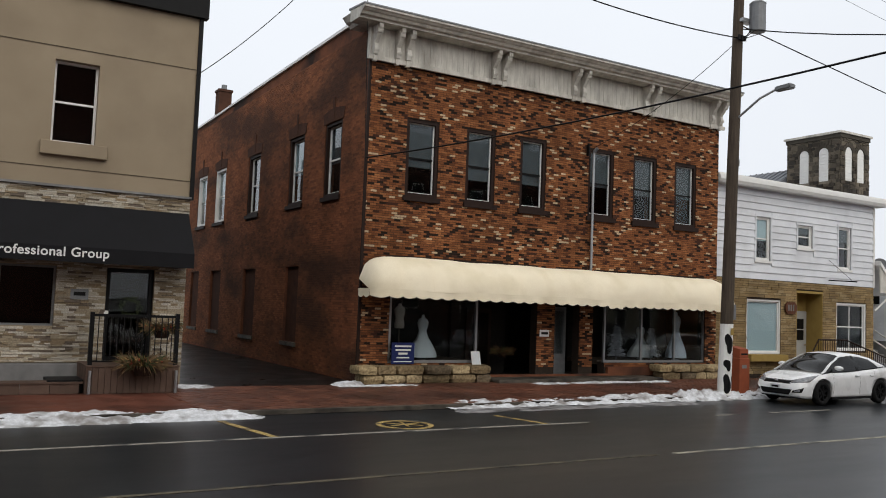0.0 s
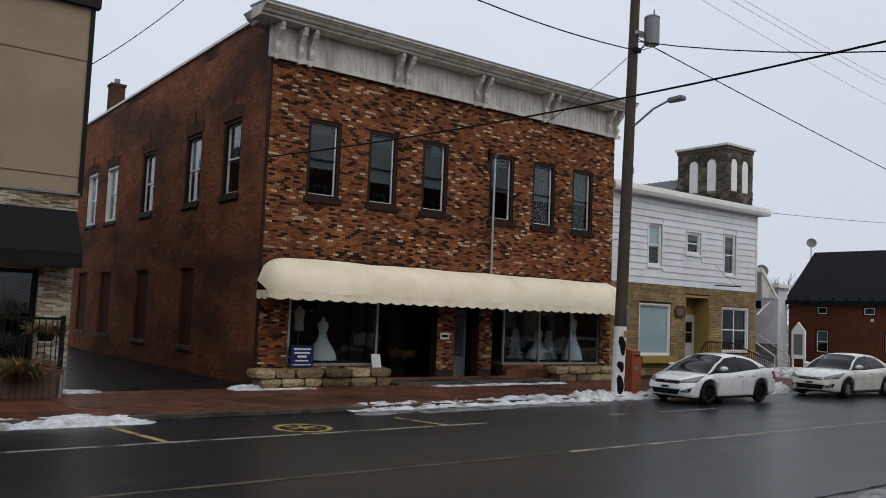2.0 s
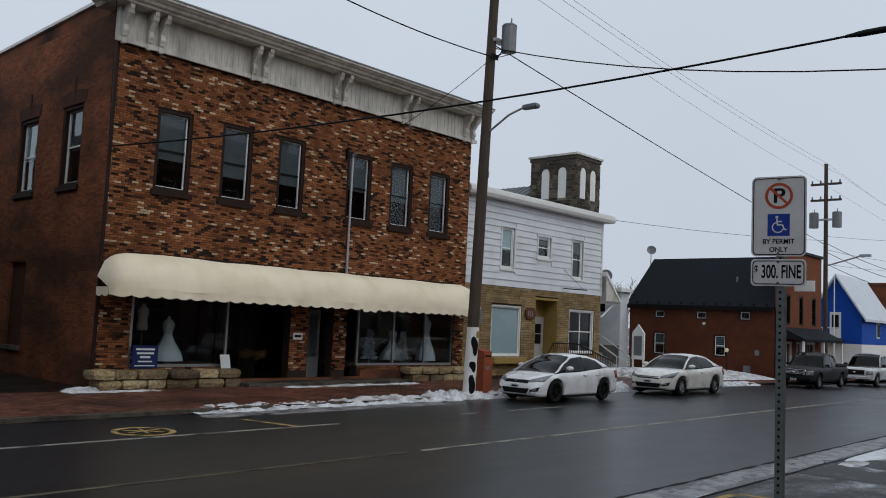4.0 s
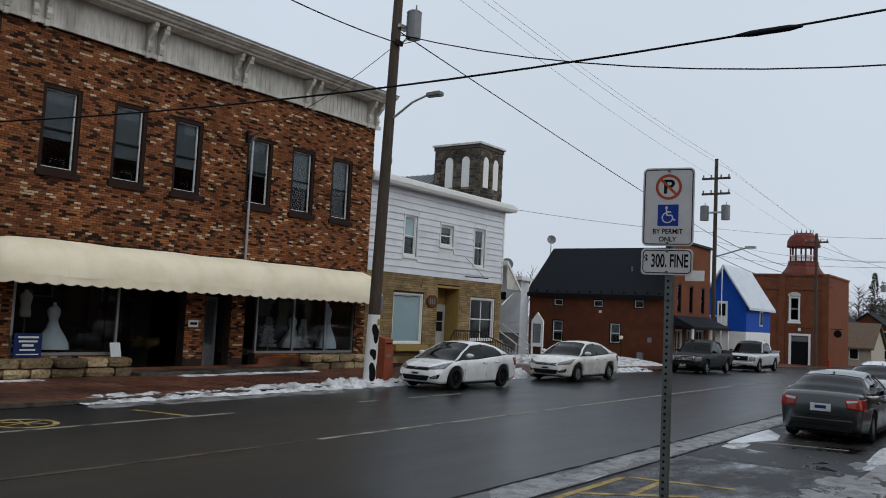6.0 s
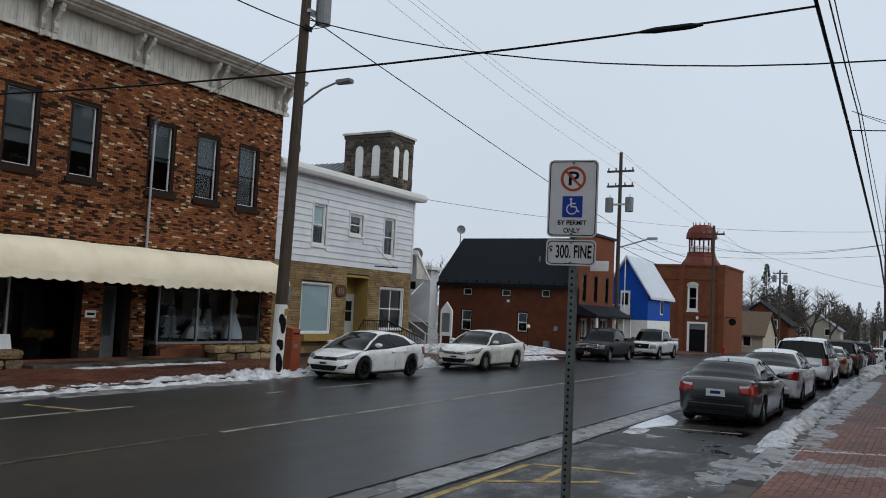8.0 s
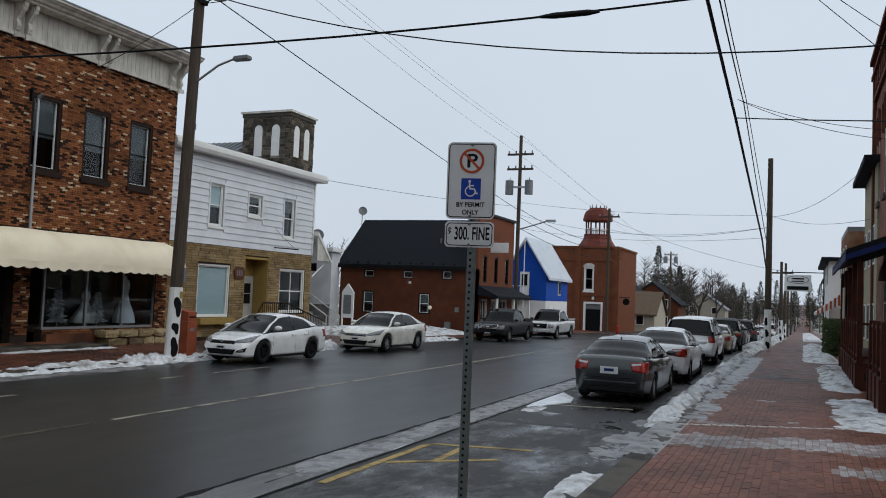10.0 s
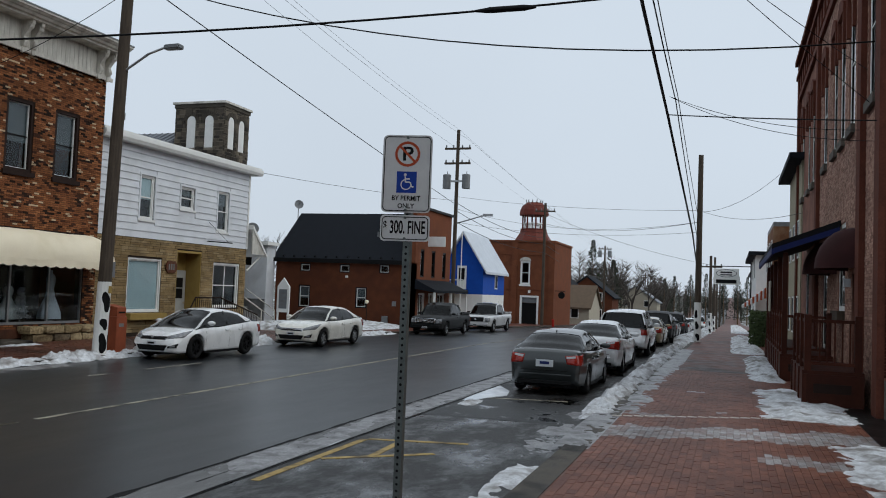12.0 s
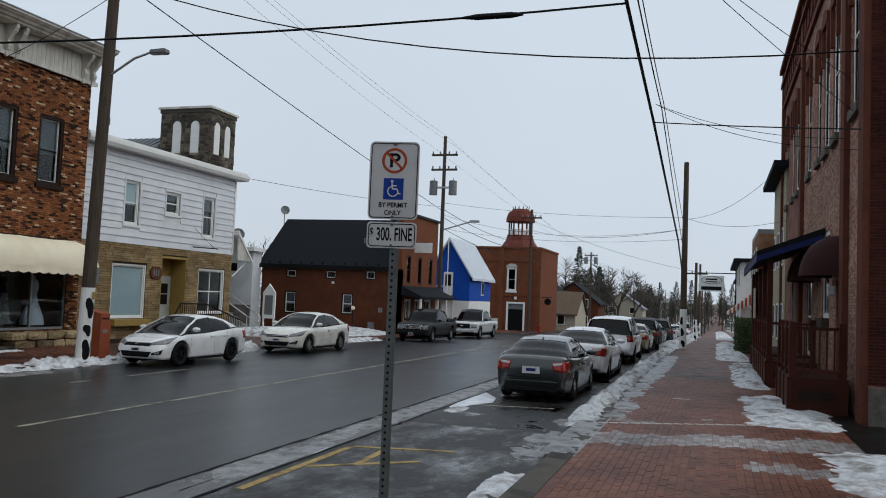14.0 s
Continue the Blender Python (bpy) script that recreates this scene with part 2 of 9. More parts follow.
BROWNBRICK = mat("dark_brown_brick", (0.095, 0.044, 0.029), (0.045, 0.023, 0.016), rough=0.9, scale=3, fine=22, bump=0.4)
SIDEBRICK = mat("old_red_brick", (0.22, 0.085, 0.045), (0.11, 0.045, 0.028), rough=0.9, scale=1.4, fine=22, bump=0.4, stain=(0.035, 0.022, 0.018), stain_scale=0.45, stain_amount=0.5)
CREAM = mat("cream_canvas", (0.9, 0.81, 0.63), (0.8, 0.71, 0.54), rough=0.75, scale=1.2, fine=30, bump=0.12, stain=(0.66, 0.57, 0.38), stain_scale=1.0, stain_amount=0.2)
CORNICE = mat("weathered_white_paint", (0.68, 0.66, 0.6), (0.42, 0.4, 0.36), rough=0.75, scale=4, fine=40, stain=(0.16, 0.145, 0.125), stain_scale=1.1, stain_amount=0.22, stretch=(2.0, 2.0, 0.5))
WHITE = mat("white_paint", (0.8, 0.8, 0.78), (0.7, 0.7, 0.68), rough=0.5, scale=3, fine=60, bump=0.05)
SIDING = mat("white_clapboard", (0.74, 0.76, 0.79), (0.62, 0.64, 0.68), rough=0.55, scale=1.5, fine=30, bump=0.06, stain=(0.45, 0.45, 0.45), stain_scale=0.9, stain_amount=0.15)
BROWN = mat("dark_brown_paint", (0.03, 0.017, 0.013), (0.018, 0.01, 0.008), rough=0.6, scale=6, fine=60, bump=0.1)
STUCCO = mat("tan_stucco", (0.32, 0.26, 0.185), (0.27, 0.215, 0.15), rough=0.95, scale=1.2, fine=130, bump=0.35, stain=(0.22, 0.175, 0.125), stain_scale=0.5, stain_amount=0.25)
STUCCO_LINE = mat("stucco_groove", (0.1, 0.08, 0.06), (0.07, 0.055, 0.04), rough=0.95)
BLACKCLOTH = mat("black_canvas", (0.014, 0.014, 0.016), (0.009, 0.009, 0.01), rough=0.8, scale=2, fine=90, bump=0.1)
BLACK = mat("black_painted_metal", (0.008, 0.008, 0.0085), (0.005, 0.005, 0.0055), rough=0.45, scale=8, fine=60, bump=0.05)
DARKROOF = mat("dark_shingles", (0.013, 0.0155, 0.021), (0.0075, 0.009, 0.0125), rough=0.8, scale=2.5, fine=30, bump=0.4)
GREYROOF = mat("grey_metal_roof", (0.2, 0.21, 0.23), (0.13, 0.14, 0.155), rough=0.5, scale=1.5, fine=30, metal=0.2)
WOOD = mat("weathered_pole_wood", (0.1, 0.078, 0.06), (0.045, 0.036, 0.029), rough=0.9, scale=3, fine=40, bump=0.5, stretch=(6, 6, 0.5))
DECK = mat("brown_deck_boards", (0.13, 0.085, 0.065), (0.075, 0.05, 0.04), rough=0.75, scale=3, fine=40, bump=0.3, per_object=0.18)
PORCH = mat("red_brown_stained_wood", (0.08, 0.023, 0.013), (0.036, 0.012, 0.008), rough=0.6, scale=4, fine=40, bump=0.2, per_object=0.2)
STEEL = mat("galvanised_steel", (0.42, 0.43, 0.44), (0.3, 0.31, 0.32), rough=0.45, metal=0.8, scale=12, fine=80, bump=0.1)
GREYMETAL = mat("grey_painted_metal", (0.22, 0.23, 0.24), (0.15, 0.155, 0.16), rough=0.5, metal=0.3, scale=6, fine=60, bump=0.08)
RUBBER = mat("tyre_rubber", (0.016, 0.016, 0.017), (0.01, 0.01, 0.01), rough=0.85, scale=9)
GLASS = glass_mat("window_glass")
DARKGLASS = glass_mat("tinted_car_glass", (0.06, 0.07, 0.075), base=0.03, grow=4.6)
# near-black base colour: the shade inside the rooms is put into it
INTERIOR = mat("shaded_interior", (0.022, 0.02, 0.018), (0.012, 0.011, 0.01), rough=0.9)
BLIND = mat("grey_window_blind", (0.12, 0.135, 0.145), (0.085, 0.095, 0.105), rough=0.8, scale=1.2, fine=5, bump=0.0)
CURTAIN = mat("pale_curtain", (0.6, 0.72, 0.75), (0.52, 0.64, 0.68), rough=0.85, scale=2, stretch=(8, 8, 0.4))
BARNBRICK = mat("painted_red_brick", (0.125, 0.042, 0.02), (0.072, 0.025, 0.013), rough=0.85, scale=2, fine=18, bump=0.35, stain=(0.07, 0.024, 0.015), stain_scale=0.6, stain_amount=0.3)
HALLBRICK = mat("orange_red_brick", (0.19, 0.067, 0.033), (0.115, 0.041, 0.022), rough=0.85, scale=1.2, fine=14, bump=0.35, stain=(0.16, 0.055, 0.03), stain_scale=0.5, stain_amount=0.3)
ROWBRICK = mat("dull_red_brick", (0.27, 0.13, 0.095), (0.15, 0.07, 0.052), rough=0.9, scale=1.6, fine=22, bump=0.5, stain=(0.09, 0.05, 0.04), stain_scale=0.7, stain_amount=0.35)
COPPER = mat("red_tin_cupola", (0.17, 0.045, 0.032), (0.11, 0.032, 0.024), rough=0.6, scale=3)
BLUE = mat("bright_blue_paint", (0.012, 0.08, 0.42), (0.01, 0.06, 0.33), rough=0.6, scale=3, fine=40)
STONE_FACE = palette_mat("ledge_stone", [(0, (0.42, 0.32, 0.18)), (0.3, (0.27, 0.2, 0.115)), (0.55, (0.5, 0.39, 0.23)), (0.8, (0.17, 0.13, 0.085))], by_object=True, grain=14, dirt=0.35, bump=0.7)
FACEBRICK_STOPS = [(0, (0.29, 0.112, 0.047)), (0.24, (0.23, 0.088, 0.038)), (0.46, (0.36, 0.15, 0.063)), (0.61, (0.17, 0.066, 0.031)), (0.72, (0.03, 0.019, 0.014)), (0.84, (0.08, 0.035, 0.023)), (0.935, (0.62, 0.46, 0.3))]
OLDBRICK_STOPS = [(0, (0.29, 0.11, 0.053)), (0.3, (0.25, 0.095, 0.047)), (0.6, (0.33, 0.127, 0.06)), (0.86, (0.2, 0.077, 0.04))]
OLDBRICK = palette_mat("weathered_red_brick", OLDBRICK_STOPS, dirt=0.2, bump=0.5, soot=(0.05, 0.029, 0.021), soot_scale=0.22, soot_at=0.52)
FACEBRICK = palette_mat("mixed_face_brick", FACEBRICK_STOPS)
FACEBRICK_ONE = palette_mat("mixed_face_brick_piece", FACEBRICK_STOPS, by_object=True)
LEDGER_STOPS = [(0, (0.42, 0.35, 0.25)), (0.25, (0.58, 0.52, 0.42)), (0.5, (0.34, 0.26, 0.17)), (0.7, (0.68, 0.63, 0.54)), (0.87, (0.2, 0.16, 0.125))]
LEDGER = palette_mat("stacked_ledger_stone", LEDGER_STOPS, dirt=0.3)
ASHLAR = palette_mat("buff_stone_veneer", [(0, (0.34, 0.24, 0.12)), (0.4, (0.29, 0.2, 0.1)), (0.7, (0.39, 0.29, 0.16)), (0.9, (0.25, 0.18, 0.1))], dirt=0.25)
RUBBLE = palette_mat("grey_rubble_stone", [(0, (0.12, 0.102, 0.082)), (0.3, (0.085, 0.074, 0.06)), (0.55, (0.165, 0.14, 0.108)), (0.8, (0.06, 0.053, 0.046))], dirt=0.3)
PAVER_STOPS = [(0, (0.2, 0.078, 0.05)), (0.35, (0.175, 0.068, 0.044)), (0.65, (0.225, 0.09, 0.058)), (0.88, (0.15, 0.06, 0.042))]
PAVER = palette_mat("clay_pavers", PAVER_STOPS, rough=0.5, dirt=0.25)
PAVER_ONE = palette_mat("clay_paver_piece", PAVER_STOPS, rough=0.5, by_object=True, dirt=0.25)


# ---- building blocks ----
def origin_of(ob):
    v = Vector((0, 0, 0))
    while ob:
        v += ob.location
        ob = ob.parent
    return v


def part(name, bm, material, parent=None, label="", smooth=False):
    """Links a bmesh, given in world metres, as one mesh under a thing or a part."""
    if parent:
        bm.transform(Matrix.Translation(-origin_of(parent)))
    bmesh.ops.recalc_face_normals(bm, faces=bm.faces)
    me = bpy.data.meshes.new(name)
    bm.to_mesh(me)
    bm.free()
    if smooth:
        me.polygons.foreach_set("use_smooth", [True] * len(me.polygons))
    me.materials.append(material)
    ob = new(name, me)
    if parent:
        ob.parent = parent
    if label:
        tagged(ob, label)
    return ob


def thing(name, at, label, category, group="", kind=""):
    ob = new(name)
    ob.location = at
    ob.empty_display_size = 0.2
    return tagged(ob, label, category, group, kind)


def B():
    return bmesh.new()


def add_box(bm, x0, x1, y0, y1, z0, z1, bevel=0.0):
    b = bmesh.new() if bevel else bm
    vs = [b.verts.new((x, y, z)) for x in (x0, x1) for y in (y0, y1) for z in (z0, z1)]
    for f in ((0, 1, 3, 2), (4, 6, 7, 5), (0, 4, 5, 1), (2, 3, 7, 6), (0, 2, 6, 4), (1, 5, 7, 3)):
        b.faces.new([vs[i] for i in f])
    if bevel:
        bmesh.ops.bevel(b, geom=b.edges[:], offset=bevel, segments=1, affect="EDGES")
        me = bpy.data.meshes.new("t")
        b.to_mesh(me)
        b.free()
        bm.from_mesh(me)
        bpy.data.meshes.remove(me)
    return bm


def box(x0, x1, y0, y1, z0, z1, bevel=0.0):
    return add_box(B(), x0, x1, y0, y1, z0, z1, bevel)


def add_tube(bm, a, b, r0, r1=None, sides=10, caps=True):
    a, b = Vector(a), Vector(b)
    r1 = r0 if r1 is None else r1
    d = (b - a).normalized()
    u = d.orthogonal().normalized()
    v = d.cross(u)
    rings = []
    for c, r in ((a, r0), (b, r1)):
        rings.append([bm.verts.new(c + u * (r * math.cos(6.28319 * k / sides)) + v * (r * math.sin(6.28319 * k / sides))) for k in range(sides)])
    for k in range(sides):
        bm.faces.new((rings[0][k], rings[0][(k + 1) % sides], rings[1][(k + 1) % sides], rings[1][k]))
    if caps:
        bm.faces.new(rings[0][::-1])
        bm.faces.new(rings[1])
    return bm


def tube(a, b, r0, r1=None, sides=10):
    return add_tube(B(), a, b, r0, r1, sides)


def add_prism(bm, poly, axis, lo, hi):
    """Extrudes a polygon along an axis: poly holds the other two coordinates, in axis order."""
    def at(p, v):
        c = list(p)
        c.insert(axis, v)
        return bm.verts.new(c)
    a, b = [at(p, lo) for p in poly], [at(p, hi) for p in poly]
    n = len(poly)
    bm.faces.new(a)
    bm.faces.new(b[::-1])
    for k in range(n):
        bm.faces.new((a[k], b[k], b[(k + 1) % n], a[(k + 1) % n]))
    return bm


def prism(poly, axis, lo, hi):
    return add_prism(B(), poly, axis, lo, hi)


def wall_bm(p, u, n, length, z0, z1, thick, ops=()):
    """A wall with openings through it. p: start of its outer face, u: along, n: inward; ops: (u0, u1, z0, z1)."""
    bm = B()
    us = sorted({0.0, length, *[min(max(v, 0), length) for o in ops for v in o[:2]]})
    zs = sorted({z0, z1, *[min(max(v, z0), z1) for o in ops for v in o[2:4]]})
    solid = {}
    for i in range(len(us) - 1):
        for j in range(len(zs) - 1):
            cu, cz = (us[i] + us[i + 1]) / 2, (zs[j] + zs[j + 1]) / 2
            solid[i, j] = not any(o[0] < cu < o[1] and o[2] < cz < o[3] for o in ops)
    vs = {}

    def v(i, j, d):
        if (i, j, d) not in vs:
            vs[i, j, d] = bm.verts.new((p[0] + u[0] * us[i] + n[0] * thick * d, p[1] + u[1] * us[i] + n[1] * thick * d, zs[j]))
        return vs[i, j, d]
    for (i, j), s in solid.items():
        if not s:
            continue
        for d in (0, 1):
            bm.faces.new((v(i, j, d), v(i + 1, j, d), v(i + 1, j + 1, d), v(i, j + 1, d)))
        for di, dj, e0, e1 in ((-1, 0, (i, j), (i, j + 1)), (1, 0, (i + 1, j), (i + 1, j + 1)), (0, -1, (i, j), (i + 1, j)), (0, 1, (i, j + 1), (i + 1, j + 1))):
            if not solid.get((i + di, j + dj), False):
                bm.faces.new((v(*e0, 0), v(*e1, 0), v(*e1, 1), v(*e0, 1)))
    return bm


def face_box(bm, p, u, n, u0, u1, z0, z1, d0, d1):
    """A box on a wall: along u0..u1, up z0..z1, from depth d0 to d1 (inward)."""
    xs = [p[0] + u[0] * a + n[0] * d for a in (u0, u1) for d in (d0, d1)]
    ys = [p[1] + u[1] * a + n[1] * d for a in (u0, u1) for d in (d0, d1)]
    return add_box(bm, min(xs), max(xs), min(ys), max(ys), z0, z1)


def frame_bm(p, u, n, u0, u1, z0, z1, w, d0, d1):
    bm = B()
    face_box(bm, p, u, n, u0, u0 + w, z0, z1, d0, d1)
    face_box(bm, p, u, n, u1 - w, u1, z0, z1, d0, d1)
    face_box(bm, p, u, n, u0 + w, u1 - w, z0, z0 + w, d0, d1)
    face_box(bm, p, u, n, u0 + w, u1 - w, z1 - w, z1, d0, d1)
    return bm


def window(parent, p, u, n, u0, u1, z0, z1, casing=None, frame=WHITE, bars="h", depth=0.14, cw=0.1, fw=0.05, blind=None, blind_to=0.5, sill=None, sill_h=0.12, head=None, sill_out=0.06, rail=None):
    """A sash window in an opening: casing round it, white sash frame, panes, a blind behind, a sill below."""
    win = part("window", frame_bm(p, u, n, u0, u1, z0, z1, cw, 0.02, depth + 0.08) if casing else frame_bm(p, u, n, u0, u1, z0, z1, fw, depth, depth + 0.06), casing or frame, parent)
    a0, a1, b0, b1 = (u0 + cw, u1 - cw, z0 + cw, z1 - cw) if casing else (u0, u1, z0, z1)
    fr = frame_bm(p, u, n, a0, a1, b0, b1, fw, depth - 0.012, depth + 0.05)
    mu, mz = (a0 + a1) / 2, (b0 + b1) / 2
    if "h" in bars:
        part("meeting_rail", face_box(B(), p, u, n, a0 + fw, a1 - fw, mz - 0.025, mz + 0.025, depth, depth + 0.045), rail or frame, win)
    if "v" in bars:
        face_box(fr, p, u, n, mu - fw / 2, mu + fw / 2, b0 + fw, b1 - fw, depth + 0.002, depth + 0.043)
    part("sash_frame", fr, frame, win)
    zs = [b0 + fw, mz, b1 - fw] if "h" in bars else [b0 + fw, b1 - fw]
    us = [a0 + fw, mu, a1 - fw] if "v" in bars else [a0 + fw, a1 - fw]
    for i in range(len(us) - 1):
        for j in range(len(zs) - 1):
            g = part("pane", face_box(B(), p, u, n, us[i], us[i + 1], zs[j], zs[j + 1], depth + 0.02, depth + 0.026), GLASS, win)
            g.visible_shadow = False
    if blind:
        part("blind", face_box(B(), p, u, n, a0 + 0.01, a1 - 0.01, b1 - (b1 - b0) * blind_to, b1 - 0.02, depth + 0.05, depth + 0.06), blind, win)
    if sill:
        part("sill", face_box(B(), p, u, n, u0 - 0.08, u1 + 0.08, z0 - sill_h, z0 - 0.003, -sill_out, depth), sill, win)
    if head:
        part("lintel", face_box(B(), p, u, n, u0 - 0.06, u1 + 0.06, z1 + 0.003, z1 + 0.14, -0.04, depth), head, win)
    return win


def brick_skin(p, u, n, length, z0, z1, ops, bl, bh, joint, out, jitter=0.0, seed=1, vary=0.0, bands=None):
    """Yields the pieces of a running bond: (u0, u1, z0, z1, out) with the openings left free."""
    rng = random.Random(seed)
    z, row = z0, 0
    while z < z1 - bh * 0.5:
        h = bh if not bands else bh * rng.choice(bands)
        top = min(z + h, z1)
        a = -rng.random() * bl if vary else (-bl / 2 if row % 2 else 0.0)
        while a < length:
            w = bl * (1 + rng.uniform(-vary, vary))
            spans = [(max(a, 0), min(a + w, length))]
            for o in ops:
                if o[2] < top - joint and o[3] > z + joint:
                    spans = [s for q in spans for s in ((q[0], min(q[1], o[0])), (max(q[0], o[1]), q[1])) if s[1] - s[0] > 0.02]
            for q in spans:
                if q[1] - q[0] > 0.03:
                    yield q[0], q[1] - joint, z, top - joint, out + rng.uniform(-jitter, jitter)
            a += w
        z, row = top, row + 1


def skin_mesh(name, pieces, p, u, n, material, parent, label=""):
    """Joins the pieces of a wall's face into one mesh, five faces each."""
    verts, faces = [], []
    for a0, a1, z0, z1, out in pieces:
        k = len(verts)
        for d in (0.0, -out):
            for a, z in ((a0, z0), (a1, z0), (a1, z1), (a0, z1)):
                verts.append((p[0] + u[0] * a + n[0] * d, p[1] + u[1] * a + n[1] * d, z))
        faces += [(k + 4, k + 5, k + 6, k + 7), (k, k + 1, k + 5, k + 4), (k + 1, k + 2, k + 6, k + 5), (k + 2, k + 3, k + 7, k + 6), (k + 3, k, k + 4, k + 7)]
    me = bpy.data.meshes.new(name)
    o = origin_of(parent) if parent else Vector()
    me.from_pydata([Vector(q) - o for q in verts], [], faces)
    me.update()
    b = bmesh.new()
    b.from_mesh(me)
    bmesh.ops.recalc_face_normals(b, faces=b.faces)
    b.to_mesh(me)
    b.free()
    me.materials.append(material)
    ob = new(name, me)
    ob.parent = parent
    return tagged(ob, label, kind="stuff")


# ---- the ground: road, bays, kerbs, pavements ----
def dip(x):
    """The street falls gently away to the east and rises again far off."""
    pts = ((-80, 0), (36, 0), (60, -0.35), (90, -1.0), (200, -3.2), (330, -6.0), (600, -2), (1600, 10))
    for (a, za), (b, zb) in zip(pts, pts[1:]):
        if x <= b:
            return za + (zb - za) * max(0.0, (x - a) / (b - a))
    return pts[-1][1]


GX = [-60, -20, -10, -5, 0, 5, 10, 15, 20, 25, 30, 36, 42, 48, 54, 60, 70, 80, 90, 120, 160, 200, 260, 330, 450, 600, 1600]


def strip(y0, y1, z, x0=-60, x1=1600, thick=0.0):
    """A band of ground along the street, z above the falling ground; thick: how deep its edges go."""
    bm = B()
    xs = sorted({x0, x1, *[x for x in GX if x0 < x < x1]})
    top = [[bm.verts.new((x, y, dip(x) + z)) for x in xs] for y in (y0, y1)]
    for k in range(len(xs) - 1):
        bm.faces.new((top[0][k], top[0][k + 1], top[1][k + 1], top[1][k]))
    if thick:
        low = [[bm.verts.new((x, y, dip(x) + z - thick)) for x in xs] for y in (y0, y1)]
        for k in range(len(xs) - 1):
            bm.faces.new((top[0][k], top[0][k + 1], low[0][k + 1], low[0][k]))
            bm.faces.new((top[1][k], top[1][k + 1], low[1][k + 1], low[1][k]))
        for k in (0, -1):
            bm.faces.new((top[0][k], top[1][k], low[1][k], low[0][k]))
    return bm


tagged(part("ground", strip(-900, 900, -0.06, -900, 1600), GROUND), "brown winter ground with patches of old snow", "ground", kind="structure")
tagged(part("road", strip(8.56, 19.2, 0.0), ASPHALT), "dark wet asphalt main street", "road", kind="structure")
tagged(part("parking_bay", strip(4.8, 7.9, 0.0), BAY), "patched wet asphalt parking lane beside the kerb", "road", kind="structure")
tagged(part("gutter", strip(7.9, 8.56, 0.006), GUTTER), "pale concrete gutter strip between road and parking lane", "kerb", kind="structure")
PAVE_NORTH = tagged(part("pavement_north", strip(19.35, 24.0, 0.09, thick=0.3), PAVE_FAR), "red brick pavement, wet in places", "pavement", kind="structure")
tagged(part("kerb_north", strip(19.2, 19.35, 0.1, thick=0.3), KERB), "concrete kerb of the far pavement", "kerb", kind="structure")
tagged(part("kerb_south", strip(4.46, 4.8, 0.092, thick=0.3), KERB), "worn concrete kerb of the near pavement", "kerb", kind="structure")
PAVE_SOUTH = tagged(part("pavement_south", strip(-1.2, 4.46, 0.085, thick=0.3), PAVE_FAR), "red brick pavement with streaks of salt and ice", "pavement", kind="structure")
tagged(part("side_yard", strip(-11.4, 0.25, 0.1, 8.0, 20.24, thick=0.2), LANE_FAR), "dark wet asphalt yard beside the brick row", "road", kind="structure")
# added out of view, so that the glass opposite mirrors something dark
tagged(part("closing_wall_south", box(-45, 7.9, -12, -11.5, 0, 8.5), ROWBRICK), "unseen plain brick wall added behind the camera for dark reflections", "wall", kind="structure")
tagged(part("alley", strip(24.0, 60, 0.085, 4.9, 9.8), LANE_FAR), "dark wet asphalt lane between two buildings", "road", kind="structure")


def seam(label, x0, x1, y, w, seed, slant=0.0, ragged=0.6, m=TAR, step=0.14, z=0.009):
    """A ragged dark line in the surface, along the street."""
    bm, prev, n = B(), None, int((x1 - x0) / step)
    for k in range(n + 1):
        x = x0 + (x1 - x0) * k / n
        c = y + slant * k / n + 0.03 * noise.noise(Vector((x * 0.8, seed, 0)))
        h = w * (0.5 + ragged * noise.noise(Vector((x * 2.3, seed, 5))) + 0.5 * ragged * noise.noise(Vector((x * 9.0, seed, 9))))
        h = max(0.004, h)
        q = [bm.verts.new((x, c - h, dip(x) + z)), bm.verts.new((x, c + h * 0.8, dip(x) + z))]
        if prev:
            bm.faces.new((prev[0], q[0], q[1], prev[1]))
        prev = q
    return tagged(part("pavement_seam", bm, m), label, "road seam", kind="structure")


seam("dark broken seam between road and gutter", 2, 60, 8.57, 0.075, 1.0)
seam("dark joint between gutter and parking lane", 2, 60, 7.9, 0.045, 2.0, ragged=0.35)
seam("fine crack along the gutter strip", 8, 30, 8.22, 0.02, 3.0, slant=0.1)
seam("dark line at the foot of the kerb", 4, 40, 4.82, 0.05, 4.0)
seam("dark line at the foot of the far kerb", -20, 60, 19.17, 0.06, 6.0)


def patch_field(label, quad, m, z=0.004):
    bm = B()
    bm.faces.new([bm.verts.new((x, y, dip(x) + z)) for x, y in quad])
    return tagged(part("asphalt_patch", bm, m), label, "road patch", kind="structure")


patch_field("darker repaired asphalt behind the parked car", [(14.6, 4.84), (17.3, 4.84), (17.3, 7.86), (14.4, 7.86)], PATCH)

# unseen block added behind the camera on the south side: darkens window reflections, road and lane
tagged(part("wall_south", box(-46, 6.5, -13, -3.2, -0.2, 15.5), ROWBRICK), "unseen brick block added behind the camera to darken reflections", "wall", kind="structure")

